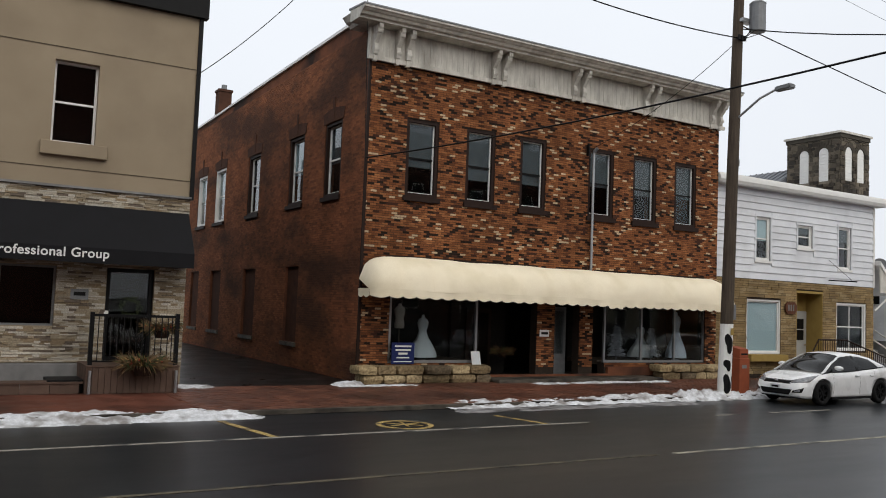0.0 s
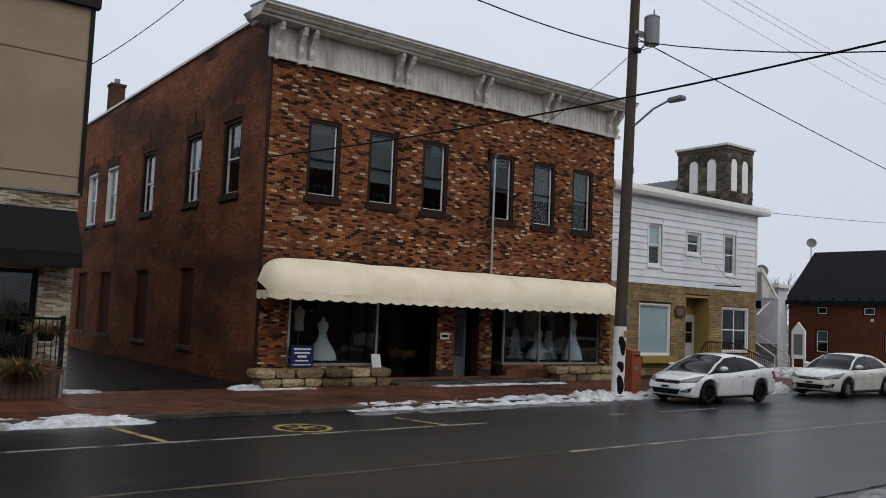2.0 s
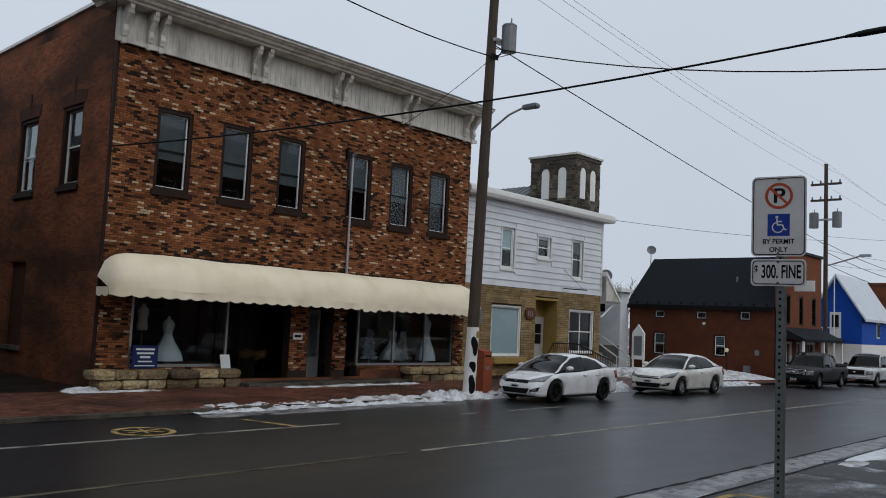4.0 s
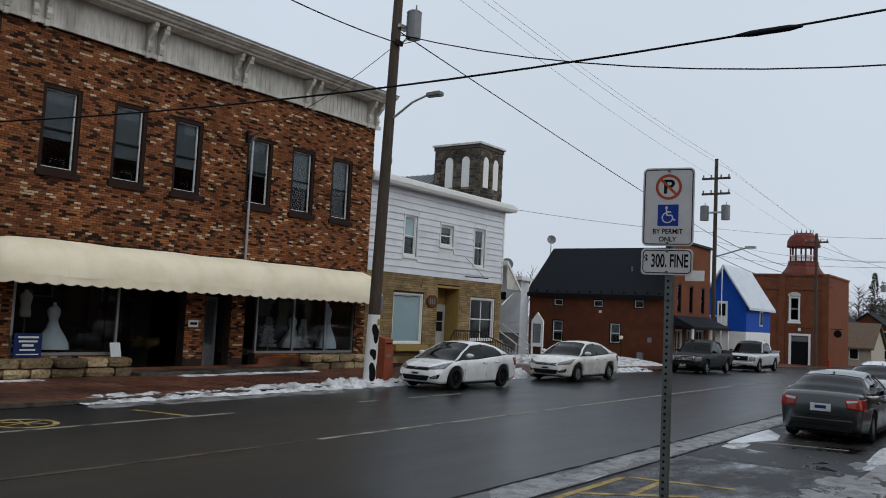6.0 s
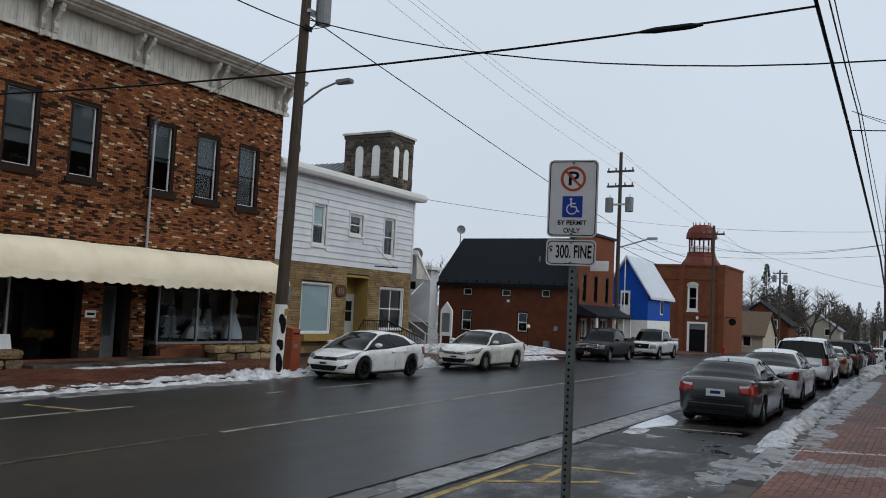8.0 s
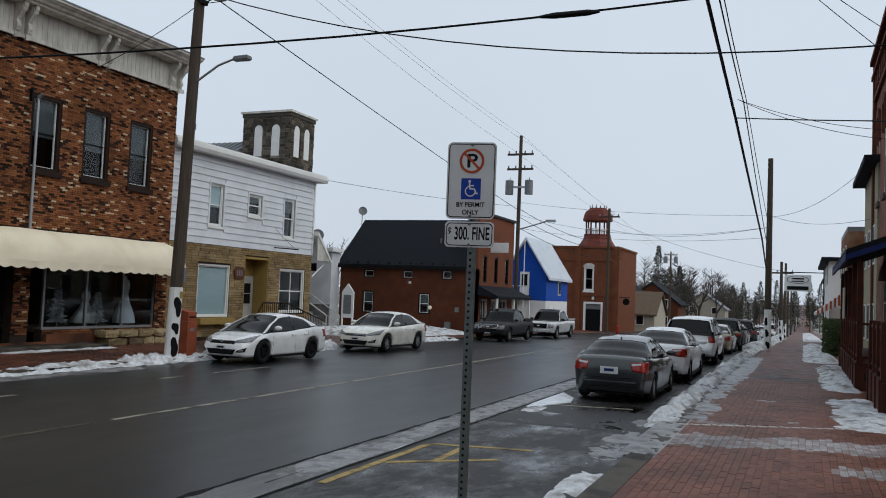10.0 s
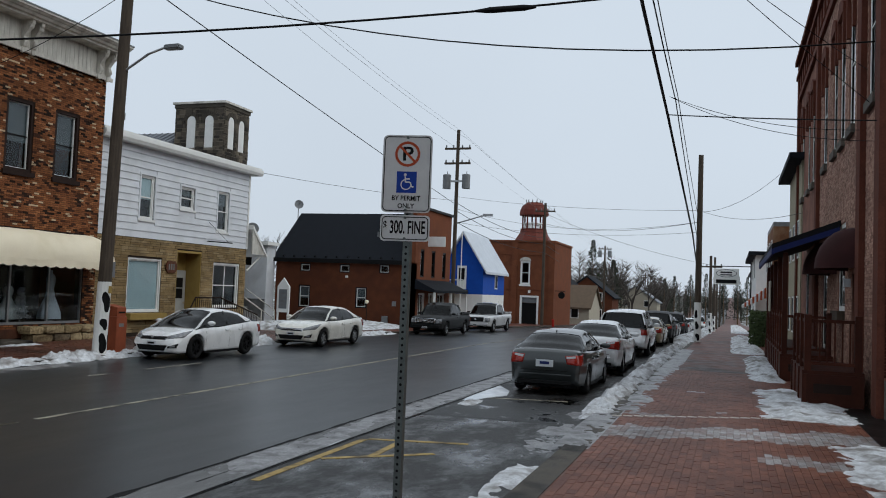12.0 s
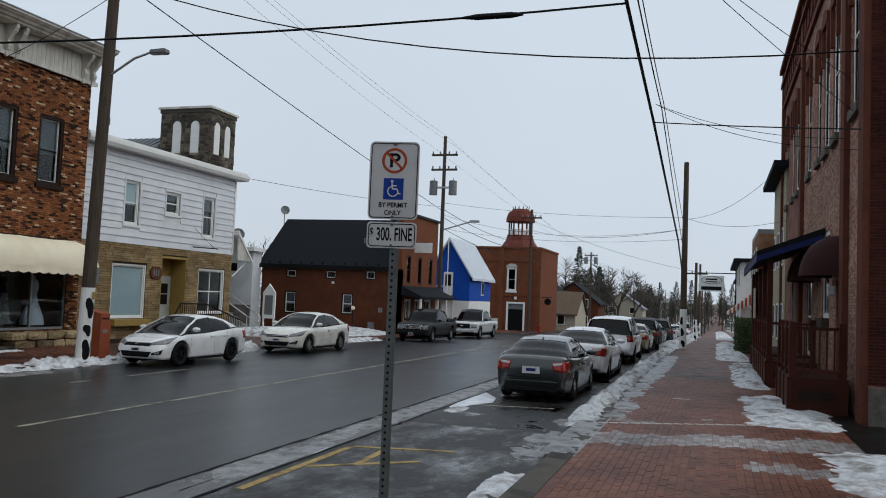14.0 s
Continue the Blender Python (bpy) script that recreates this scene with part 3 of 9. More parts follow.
# ---- the corner brick shop ----
def shop():
    t = thing("brick_shop", (17.3, 24.6, 0.0), "two-storey brick shop with cream awning and white cornice", "building")
    p, u, n = (9.82, 24.62), (1, 0), (0, 1)
    W = 14.95
    wins = [(11.16, 12.28), (13.3, 14.4), (15.4, 16.45), (18.3, 19.45), (20.38, 21.52), (22.45, 23.57)]
    ops = [(a - p[0], b - p[0], 5.66, 8.02) for a, b in wins]
    shop_ops = [(1.0, 4.15, 0.64, 3.2), (4.15, 6.45, 0.18, 3.2), (7.2, 8.25, 0.18, 3.2), (8.85, 9.4, 0.18, 3.2), (9.4, 14.35, 0.64, 3.2)]
    part("front_wall", wall_bm(p, u, n, W, 0.0, 10.5, 0.35, ops + shop_ops), MORTAR, t)
    for k, (a, b, z0, z1) in enumerate(ops):
        window(t, p, u, n, a, b, z0, z1, casing=BROWN, blind=BLIND, blind_to=(0.62, 0.7, 0.66, 0.55, 0.6, 0.56)[k], fw=0.032, rail=BLACK, sill=BROWN, sill_h=0.16, sill_out=0.1)
    # side wall towards the lane
    ps, us, ns = (9.82, 24.62), (0, 1), (1, 0)
    up = [(26.42, 27.75), (29.6, 31.0), (34.25, 35.7), (38.95, 40.5), (42.0, 43.5)]
    so = [(a - 24.62, b - 24.62, 5.72, 8.12) for a, b in up]
    blindo = [(29.6, 30.85), (34.2, 35.7), (38.95, 40.5), (42.6, 44.0)]
    bo = [(a - 24.62, b - 24.62, 0.95, 3.55) for a, b in blindo]
    bm = wall_bm(ps, us, ns, 21.4, 0.0, 10.5, 0.35, so + bo)
    part("side_wall", bm, SIDEBRICK, t)
    sk = list(brick_skin(ps, us, ns, 21.4, 0.1, 10.5, [(a - 0.02, b + 0.02, z0 - 0.16, z1 + 0.02) for a, b, z0, z1 in so + bo], 0.225, 0.076, 0.009, 0.012, jitter=0.004, seed=9))
    skin_mesh("old_brick_field", sk, ps, us, ns, OLDBRICK, t, "weathered dull red brick, sooty in places")
    part("side_parapet", prism([(24.62, 10.5), (46.02, 10.5), (46.02, 10.62), (24.62, 10.98)], 0, 9.82, 10.17), SIDEBRICK, t)
    part("side_coping", prism([(24.3, 10.985), (46.1, 10.625), (46.1, 10.72), (24.3, 11.08)], 0, 9.74, 10.25), WHITE, t)
    for k, (a, b, z0, z1) in enumerate(so):
        pale = k in (1, 3, 4)
        window(t, ps, us, ns, a, b, z0, z1, casing=WHITE if k > 2 else BROWN, blind=CURTAIN if pale else BLIND, blind_to=0.55, sill=BROWN, sill_h=0.14, sill_out=0.08)
        part("arch_lintel", prism([(ps[1] + a - 0.12, z1 + 0.01), (ps[1] + b + 0.12, z1 + 0.01), (ps[1] + b + 0.2, z1 + 0.36), (ps[1] + (a + b) / 2 + 0.1, z1 + 0.46), (ps[1] + (a + b) / 2 - 0.1, z1 + 0.46), (ps[1] + a - 0.2, z1 + 0.36)], 0, 9.79, 9.815), BROWNBRICK, t)
        part("keystone", box(9.775, 9.81, ps[1] + (a + b) / 2 - 0.07, ps[1] + (a + b) / 2 + 0.07, z1 + 0.12, z1 + 0.8), BROWNBRICK, t)
    for a, b, z0, z1 in bo:
        part("blocked_window", face_box(B(), ps, us, ns, a, b, z0, z1, 0.09, 0.2), BROWNBRICK, t)
        part("sill", face_box(B(), ps, us, ns, a - 0.1, b + 0.1, z0 - 0.14, z0 - 0.004, -0.08, 0.1), KERB, t)
    part("corner_strip", box(9.79, 9.87, 24.575, 24.64, 0.6, 9.55), BROWN, t)
    part("back_wall", box(9.82, 24.77, 45.7, 46.02, 0, 10.5), SIDEBRICK, t)
    part("east_wall", box(24.42, 24.77, 24.98, 45.7, 0, 10.5), SIDEBRICK, t)
    part("roof", box(10.17, 24.42, 24.97, 45.7, 10.2, 10.35), DARKROOF, t)
    # rooms behind the glass, shade painted in as near-black surfaces
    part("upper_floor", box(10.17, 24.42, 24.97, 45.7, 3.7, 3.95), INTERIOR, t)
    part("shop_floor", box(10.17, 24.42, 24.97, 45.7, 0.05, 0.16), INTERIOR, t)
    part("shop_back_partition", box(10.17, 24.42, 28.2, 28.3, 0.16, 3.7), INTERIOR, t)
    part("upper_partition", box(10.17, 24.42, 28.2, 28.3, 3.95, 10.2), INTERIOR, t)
    # cornice
    part("frieze", box(9.75, 24.84, 24.5, 24.7, 9.62, 10.535), CORNICE, t)
    part("frieze_rail", box(9.7, 24.9, 24.44, 24.52, 9.55, 9.68), CORNICE, t)
    part("cornice", prism([(24.6, 10.54), (23.98, 10.54), (23.96, 10.6), (23.86, 10.62), (23.8, 10.69), (23.74, 10.71), (23.68, 10.76), (23.64, 10.77), (23.63, 10.83), (24.62, 10.9)], 0, 9.12, 24.97), CORNICE, t)
    part("cornice_flashing", prism([(23.61, 10.835), (23.61, 10.88), (24.7, 10.97), (24.7, 10.91)], 0, 9.1, 24.99), GREYMETAL, t)
    part("cornice_return", prism([(9.82, 10.54), (9.4, 10.54), (9.34, 10.62), (9.24, 10.68), (9.18, 10.76), (9.12, 10.83), (9.82, 10.9)], 1, 24.6, 25.2), CORNICE, t)
    for cx in (9.88, 10.62, 10.98, 14.1, 14.5, 17.4, 17.8, 20.7, 21.1, 24.15, 24.6):
        bm = B()
        add_prism(bm, [(24.5, 9.66), (24.36, 9.7), (24.3, 9.86), (24.36, 10.02), (24.2, 10.22), (24.04, 10.42), (24.04, 10.535), (24.5, 10.535)], 0, cx - 0.065, cx + 0.065)
        add_tube(bm, (cx - 0.085, 24.19, 10.36), (cx + 0.085, 24.19, 10.36), 0.1, sides=10)
        add_tube(bm, (cx - 0.08, 24.38, 9.84), (cx + 0.08, 24.38, 9.84), 0.08, sides=10)
        add_box(bm, cx - 0.06, cx + 0.06, 24.4, 24.5, 9.5, 9.7)
        part("bracket", bm, CORNICE, t)
    for k in range(74):
        part("frieze_bead", box(9.98 + k * 0.2, 10.0 + k * 0.2, 24.486, 24.497, 9.69, 10.53), CORNICE, t)
    # chimney
    ch = part("chimney", box(10.0, 10.6, 41.5, 42.1, 10.2, 12.1), BROWNBRICK, t)
    part("chimney_cap", box(9.96, 10.64, 41.46, 42.14, 12.1, 12.22), BROWNBRICK, ch)
    part("chimney_pot", tube((10.3, 41.8, 12.22), (10.3, 41.8, 12.48), 0.13), GREYMETAL, ch)
    # downpipe and service mast
    part("downpipe", tube((18.42, 24.5, 3.6), (18.42, 24.5, 7.9), 0.045), STEEL, t)
    part("weather_head", tube((18.42, 24.5, 7.88), (18.46, 24.36, 8.0), 0.07, 0.05), GREYMETAL, t)
    part("wire_bracket", box(18.1, 18.16, 24.4, 24.52, 7.7, 8.1), BLACK, t)
    # shop front
    for posts in ((10.84, 13.9), (19.22, 20.95, 22.6, 24.13)):
        sf = part("shop_window", box(posts[0], posts[-1] + 0.07, 24.655, 24.745, 0.64, 0.72), STEEL, t, "aluminium-framed shop window")
        part("head_rail", box(posts[0], posts[-1] + 0.07, 24.655, 24.745, 3.1, 3.2), STEEL, sf)
        for a in posts:
            part("mullion", box(a, a + 0.07, 24.66, 24.74, 0.72, 3.1), STEEL, sf)
        for a, b in zip(posts, posts[1:]):
            g = part("pane", box(a + 0.07, b, 24.69, 24.7, 0.72, 3.1), GLASS, sf)
            g.visible_shadow = False
    for a, b in ((10.8, 14.0), (19.2, 24.2)):
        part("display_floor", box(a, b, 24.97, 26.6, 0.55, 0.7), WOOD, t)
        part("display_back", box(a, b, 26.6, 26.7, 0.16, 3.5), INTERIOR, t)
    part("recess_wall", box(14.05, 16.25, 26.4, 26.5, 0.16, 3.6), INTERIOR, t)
    d = part("shop_door", box(14.6, 15.6, 26.3, 26.38, 0.2, 2.35), BROWN, t, "dark glazed shop door")
    part("pane", box(14.72, 15.48, 26.29, 26.3, 0.5, 2.2), GLASS, d)
    d = part("side_door", box(17.2, 18.05, 25.3, 25.36, 0.2, 2.5), GREYMETAL, t, "grey glazed stair door")
    part("pane", box(17.32, 17.93, 25.285, 25.3, 0.9, 2.35), GLASS, d)
    part("entrance_step", box(14.1, 21.0, 23.55, 24.6, 0.05, 0.2, 0.015), KERB, t)
    part("base_course", box(19.3, 24.77, 24.5, 24.62, 0.2, 0.5), SIDEBRICK, t)
    part("entrance_sill", box(14.1, 19.3, 24.5, 24.62, 0.2, 0.27), SIDEBRICK, t)
    part("house_number_plate", box(16.35, 16.72, 24.53, 24.56, 1.5, 1.72), WHITE, t, "small white plate with dark bars")
    part("plate_bar", box(16.4, 16.67, 24.522, 24.53, 1.57, 1.65), BLACK, t)
    # awning: rounded, closed ends, scalloped valance
    prof = [(24.5, 3.75)]
    for k in range(11):
        a = k / 10 * math.pi / 2
        prof.append((24.3 - 1.0 * math.sin(a), 2.78 + 0.98 * math.cos(a) ** 0.9))
    x0, x1 = 9.72, 24.6
    bm, rng = B(), random.Random(4)
    cols = 90
    rows = []
    for k in range(cols + 1):
        x = x0 + (x1 - x0) * k / cols
        e = min((x - x0) / 0.75, (x1 - x) / 0.75, 1.0)
        s = math.sqrt(max(0.0, 1 - (1 - e) ** 2)) if e < 1 else 1.0
        row = []
        for j, (y, z) in enumerate(prof):
            sag = 0.012 * math.sin(x * 2.1 + j) + 0.02 * noise.noise(Vector((x * 1.3, y * 2, z * 2)))
            row.append(bm.verts.new((x, 24.5 - (24.5 - y) * (0.6 + 0.4 * s) + sag, 2.78 + (z - 2.78) * (0.3 + 0.7 * s) + sag)))
        rows.append(row)
    for k in range(cols):
        for j in range(len(prof) - 1):
            bm.faces.new((rows[k][j], rows[k + 1][j], rows[k + 1][j + 1], rows[k][j + 1]))
    bm.faces.new(rows[0])
    bm.faces.new(rows[-1])
    aw = part("awning", bm, CREAM, t, "cream canvas awning with scalloped valance", smooth=True)
    bm = B()
    cols = 320
    pr = None
    for k in range(cols + 1):
        x = x0 + (x1 - x0) * k / cols
        e = min((x - x0) / 0.75, (x1 - x) / 0.75, 1.0)
        s = math.sqrt(max(0.0, 1 - (1 - e) ** 2)) if e < 1 else 1.0
        y = 24.5 - 1.2 * (0.6 + 0.4 * s) - 0.004
        drop = 0.2 + 0.055 * abs(math.sin(math.pi * (x - x0) / 0.42)) + (0.05 if abs(x - 18.5) < 0.3 else 0)
        w = 0.012 * math.sin(x * 9) + 0.01 * math.sin(x * 3.7)
        q = [bm.verts.new((x, y + w * f, 2.8 - drop * f)) for f in (0, 0.5, 1)]
        if pr:
            for j in (0, 1):
                bm.faces.new((pr[j], q[j], q[j + 1], pr[j + 1]))
        pr = q
    part("valance", bm, CREAM, aw, smooth=True)
    for xe in (x0 - 0.004, x1 + 0.004):
        bm, pr = B(), None
        for k in range(25):
            y = 23.776 + 0.72 * k / 24
            drop = 0.2 + 0.055 * abs(math.sin(math.pi * (y - 23.776) / 0.36))
            q = [bm.verts.new((xe, y, 2.8)), bm.verts.new((xe, y, 2.8 - drop))]
            if pr:
                bm.faces.new((pr[0], q[0], q[1], pr[1]))
            pr = q
        part("end_valance", bm, CREAM, aw)
    for x in [x0 + 0.8 + 1.04 * k for k in range(14)]:
        bm, q = B(), None
        for (y, z) in prof[1:]:
            v2 = (bm.verts.new((x - 0.008, y - 0.012, z + 0.016)), bm.verts.new((x + 0.008, y - 0.012, z + 0.016)))
            if q:
                bm.faces.new((q[0], q[1], v2[1], v2[0]))
            q = v2
        part("seam", bm, CREAM, aw)
    # face brick
    allops = ops + [(a - 0.0, b + 0.0, z0, z1 + 0.6) for a, b, z0, z1 in shop_ops]
    sk = list(brick_skin(p, u, n, W, 0.5, 9.56, allops + [(0, W, 3.15, 3.5)], 0.205, 0.068, 0.013, 0.016, jitter=0.004, seed=3))
    near = [q for q in sk if q[0] < 2.6 and 3.9 < q[2] < 5.4][:290]
    keep = set(near)
    skin_mesh("face_brick_field", [q for q in sk if q not in keep], p, u, n, FACEBRICK, t, "mottled orange, brown and buff face brick")
    return t, near, (p, u, n)


SHOP, SHOP_NEAR, SHOP_AXES = shop()


# ---- the stone-faced office with the black awning ----
def office():
    t = thing("office_building", (0.5, 24.3, 0.0), "tan stucco office over stacked stone with black awning", "building")
    p, u, n = (-8.0, 24.3), (1, 0), (0, 1)
    W = 12.75
    wu, wl, dr = (9.38, 10.38, 5.95, 7.95), (8.5, 9.72, 1.55, 2.98), (10.85, 11.98, 0.72, 3.0)
    wx = (3.0, 4.0, 5.95, 7.95)
    part("front_wall", wall_bm(p, u, n, W, 0.0, 9.75, 0.3, [wu, wl, dr, wx]), STUCCO, t)
    # unseen lane side, coloured dark to keep bounced light out of the lane
    part("side_wall", box(4.45, 4.75, 24.6, 44, 0, 9.75), BROWNBRICK, t)
    part("back_wall", box(-8, 4.45, 43.7, 44, 0, 9.75), STUCCO, t)
    part("west_wall", box(-8, -7.7, 24.6, 43.7, 0, 9.75), STUCCO, t)
    part("roof", box(-7.7, 4.45, 24.6, 43.7, 9.5, 9.62), DARKROOF, t)
    # office rooms coloured near-black in place of real shade
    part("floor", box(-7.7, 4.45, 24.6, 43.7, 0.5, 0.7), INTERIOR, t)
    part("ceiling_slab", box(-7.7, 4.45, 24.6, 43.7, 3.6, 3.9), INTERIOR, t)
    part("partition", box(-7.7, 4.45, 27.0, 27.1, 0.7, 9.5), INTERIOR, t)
    part("roof_edge", box(-8.1, 4.92, 24.14, 24.4, 9.62, 10.35), BLACK, t, "black metal roof edge")
    part("corner_trim", box(4.72, 4.82, 24.24, 24.4, 4.85, 9.62), BLACK, t)
    for z in (5.32, 8.25):
        part("stucco_joint", box(-8, 4.75, 24.288, 24.297, z, z + 0.018), STUCCO_LINE, t)
    window(t, p, u, n, *wu, casing=None, fw=0.06, depth=0.2)
    window(t, p, u, n, *wx, casing=None, fw=0.06, depth=0.12)
    part("sill_surround", box(1.16, 2.66, 24.17, 24.297, 5.62, 5.945, 0.01), STUCCO, t)
    window(t, p, u, n, *wl, casing=None, frame=GREYMETAL, bars="", fw=0.05, depth=0.12)
    d = part("front_door", frame_bm(p, u, n, *dr, 0.1, 0.1, 0.2), BLACK, t, "dark glazed front door")
    part("door_leaf", face_box(B(), p, u, n, dr[0] + 0.1, dr[1] - 0.1, 0.74, 2.9, 0.16, 0.19), GLASS, d)
    part("wreath", wreath_bm((3.45, 24.4, 2.05), 0.26), GREEN, d, "evergreen wreath with gold bow")
    part("letter_plate", box(2.83, 2.93, 24.27, 24.29, 1.85, 1.95), WHITE, d)
    st = list(brick_skin(p, u, n, W, 0.7, 4.86, [wl, dr, (0, W, 3.2, 4.42), (0, 6.5, 0, 9)], 0.26, 0.046, 0.005, 0.035, jitter=0.02, seed=8, vary=0.6, bands=(0.6, 0.9, 1.3)))
    skin_mesh("ledger_stone_field", st, p, u, n, LEDGER, t, "thin stacked stones in tan and grey")
    part("stone_cap", box(-8, 4.76, 24.2, 24.297, 4.862, 4.92), CONCRETE, t)
    part("foundation", box(-8, 2.3, 24.2, 24.297, 0.0, 0.68), CONCRETE, t)
    bm = prism([(24.24, 4.48), (24.24, 3.12), (23.42, 3.06), (23.42, 3.42)], 0, -8.0, 4.72)
    aw = part("awning", bm, BLACKCLOTH, t, "black canvas awning with white lettering")
    txt = bpy.data.curves.new("lettering", "FONT")
    txt.body, txt.size, txt.extrude, txt.align_x, txt.offset, txt.space_character = "Professional Group", 0.3, 0.003, "RIGHT", 0.005, 1.06
    txt.materials.append(WHITE)
    lt = new("lettering", txt)
    lt.parent = aw
    lt.matrix_basis = Matrix.Translation(-origin_of(aw)) @ pose(2.74, 23.412, 3.19, 90, 0, 0)
    pl = part("number_plate", box(2.05, 2.45, 24.24, 24.262, 2.2, 2.45), GREYMETAL, t, "grey oval plate with dark bars")
    part("plate_bar", box(2.12, 2.38, 24.234, 24.24, 2.29, 2.38), BLACK, pl)
    return t


def wreath_bm(c, r):
    bm, rng = B(), random.Random(2)
    for k in range(150):
        a = rng.random() * 6.283
        q = Vector((c[0] + math.cos(a) * r * rng.uniform(0.6, 1.05), c[1] - rng.random() * 0.07, c[2] + math.sin(a) * r * rng.uniform(0.6, 1.05)))
        d = Vector((rng.uniform(-1, 1), rng.uniform(-1, 0.2), rng.uniform(-1, 1))).normalized() * 0.07
        e = d.orthogonal().normalized() * 0.012
        bm.faces.new([bm.verts.new(q + e), bm.verts.new(q - e), bm.verts.new(q + d)])
    return bm


GREEN = mat("dark_evergreen", (0.06, 0.08, 0.03), (0.03, 0.045, 0.018), rough=0.7, scale=6, island=0.3)
OFFICE = office()


# ---- the white clapboard house ----
def house():
    t = thing("clapboard_house", (30.4, 25.05, 0.0), "white clapboard house over buff stone ground floor", "building")
    p, u, n = (24.9, 25.05), (1, 0), (0, 1)
    W = 10.58
    def o(a, b, z0, z1):
        return (a - p[0], b - p[0], z0, z1)
    h1, h2, h3 = o(27.5, 28.38, 4.72, 6.5), o(30.12, 31.1, 5.4, 6.36), o(32.88, 33.78, 4.64, 6.5)
    sw, dw, w2 = o(27.02, 29.1, 0.95, 3.14), o(30.1, 31.86, 0.35, 3.62), o(32.8, 34.95, 1.1, 3.18)
    part("front_wall", wall_bm(p, u, n, W, 0.0, 7.6, 0.3, [h1, h2, h3, sw, dw, w2]), MORTAR, t)
    for a, b, c, d in ((35.18, 35.48, 25.35, 36.0), (24.9, 25.2, 25.35, 36.0), (25.2, 35.18, 35.7, 36.0)):
        part("wall", box(a, b, c, d, 0, 7.6), SIDING, t)
    part("floor_slab", box(25.2, 35.18, 25.35, 35.7, 3.75, 3.95), INTERIOR, t)
    part("ground_slab", box(25.2, 35.18, 25.35, 35.7, 0.1, 0.3), INTERIOR, t)
    part("partition", box(25.2, 35.18, 28, 28.1, 0.3, 7.5), INTERIOR, t)
    part("roof", box(24.85, 35.9, 24.62, 36.2, 7.86, 7.96), WHITE, t, "flat roof with white edge")
    part("eave_board", prism([(24.62, 7.6), (24.55, 7.72), (24.55, 7.86), (25.2, 7.86), (25.2, 7.6)], 0, 24.85, 35.95), WHITE, t)
    part("eave_end", box(35.49, 35.9, 25.2, 36.2, 7.6, 7.86), WHITE, t)
    part("sheathing", wall_bm((p[0], 25.044), u, n, W, 3.95, 7.6, 0.005, [h1, h2, h3]), SIDING, t)
    for k in range(13):
        z0 = 3.95 + k * 0.2808
        ops = [q for q in (h1, h2, h3) if q[2] - 0.09 < z0 + 0.2808 and q[3] + 0.09 > z0]
        xs = [0.0]
        for q in sorted(ops):
            xs += [q[0] - 0.09, q[1] + 0.09]
        xs.append(W)
        for a, b in zip(xs[::2], xs[1::2]):
            part("clapboard", prism([(25.048, z0), (25.0, z0), (25.034, z0 + 0.274), (25.048, z0 + 0.274)], 0, p[0] + a, p[0] + b), SIDING, t)
    part("corner_board", box(35.4, 35.52, 24.99, 25.05, 3.95, 7.6), WHITE, t)
    for q, bl in ((h1, CURTAIN), (h2, BLIND), (h3, BLIND)):
        part("window_trim", frame_bm(p, u, n, q[0] - 0.09, q[1] + 0.09, q[2] - 0.09, q[3] + 0.09, 0.088, -0.055, 0.015), SIDING, t)
        window(t, p, u, n, *q, casing=WHITE, frame=WHITE, cw=0.07, fw=0.045, depth=0.06, blind=bl, blind_to=0.55 if bl is CURTAIN else 0.35, sill=WHITE, sill_h=0.1)
    window(t, p, u, n, *sw, casing=WHITE, bars="", cw=0.07, depth=0.08, blind=CURTAIN, blind_to=1.0, sill=None)
    window(t, p, u, n, *w2, casing=WHITE, bars="hv", cw=0.08, depth=0.1, blind=None)
    part("flower_box", box(26.95, 29.2, 24.72, 25.0, 0.66, 0.93, 0.01), YELLOWWOOD, t, "yellow wooden flower box")
    # recessed doorway
    part("porch_left", box(30.1, 30.14, 25.05, 25.85, 0.35, 3.6), YELLOWWOOD, t)
    part("porch_right", box(31.82, 31.86, 25.05, 25.85, 0.35, 3.6), YELLOWWOOD, t)
    part("porch_back", box(30.1, 31.86, 25.85, 25.9, 0.35, 3.6), YELLOWWOOD, t)
    part("porch_ceiling", box(30.14, 31.82, 25.05, 25.85, 3.5, 3.6), YELLOWWOOD, t)
    d = part("front_door", box(30.92, 31.8, 25.79, 25.85, 0.4, 2.75), GREYDOOR, t, "pale grey door with dark panes")
    for k in range(2):
        part("pane", box(31.12, 31.6, 25.78, 25.79, 1.5 + k * 0.48, 1.94 + k * 0.48), BLACK, d)
    part("door_handle", tube((31.7, 25.76, 1.3), (31.7, 25.79, 1.3), 0.03), CHROMEH, d)
    part("porch_step", box(29.9, 32.0, 24.2, 26.1, 0.05, 0.34, 0.015), CONCRETE, t)
    part("shop_sign", prism([(29.3, 2.75), (29.42, 2.6), (29.9, 2.6), (30.02, 2.75), (30.02, 2.95), (29.9, 3.1), (29.42, 3.1), (29.3, 2.95)], 1, 24.95, 25.0), SIGNBROWN, t, "brown scalloped house sign with pale bars")
    for a in (29.45, 29.6, 29.75):
        part("sign_bar", box(a, a + 0.08, 24.942, 24.95, 2.72, 2.98), CONCRETE, t)
    part("sign_arm", tube((32.2, 25.0, 4.12), (32.2, 23.7, 4.05), 0.025), BLACK, t)
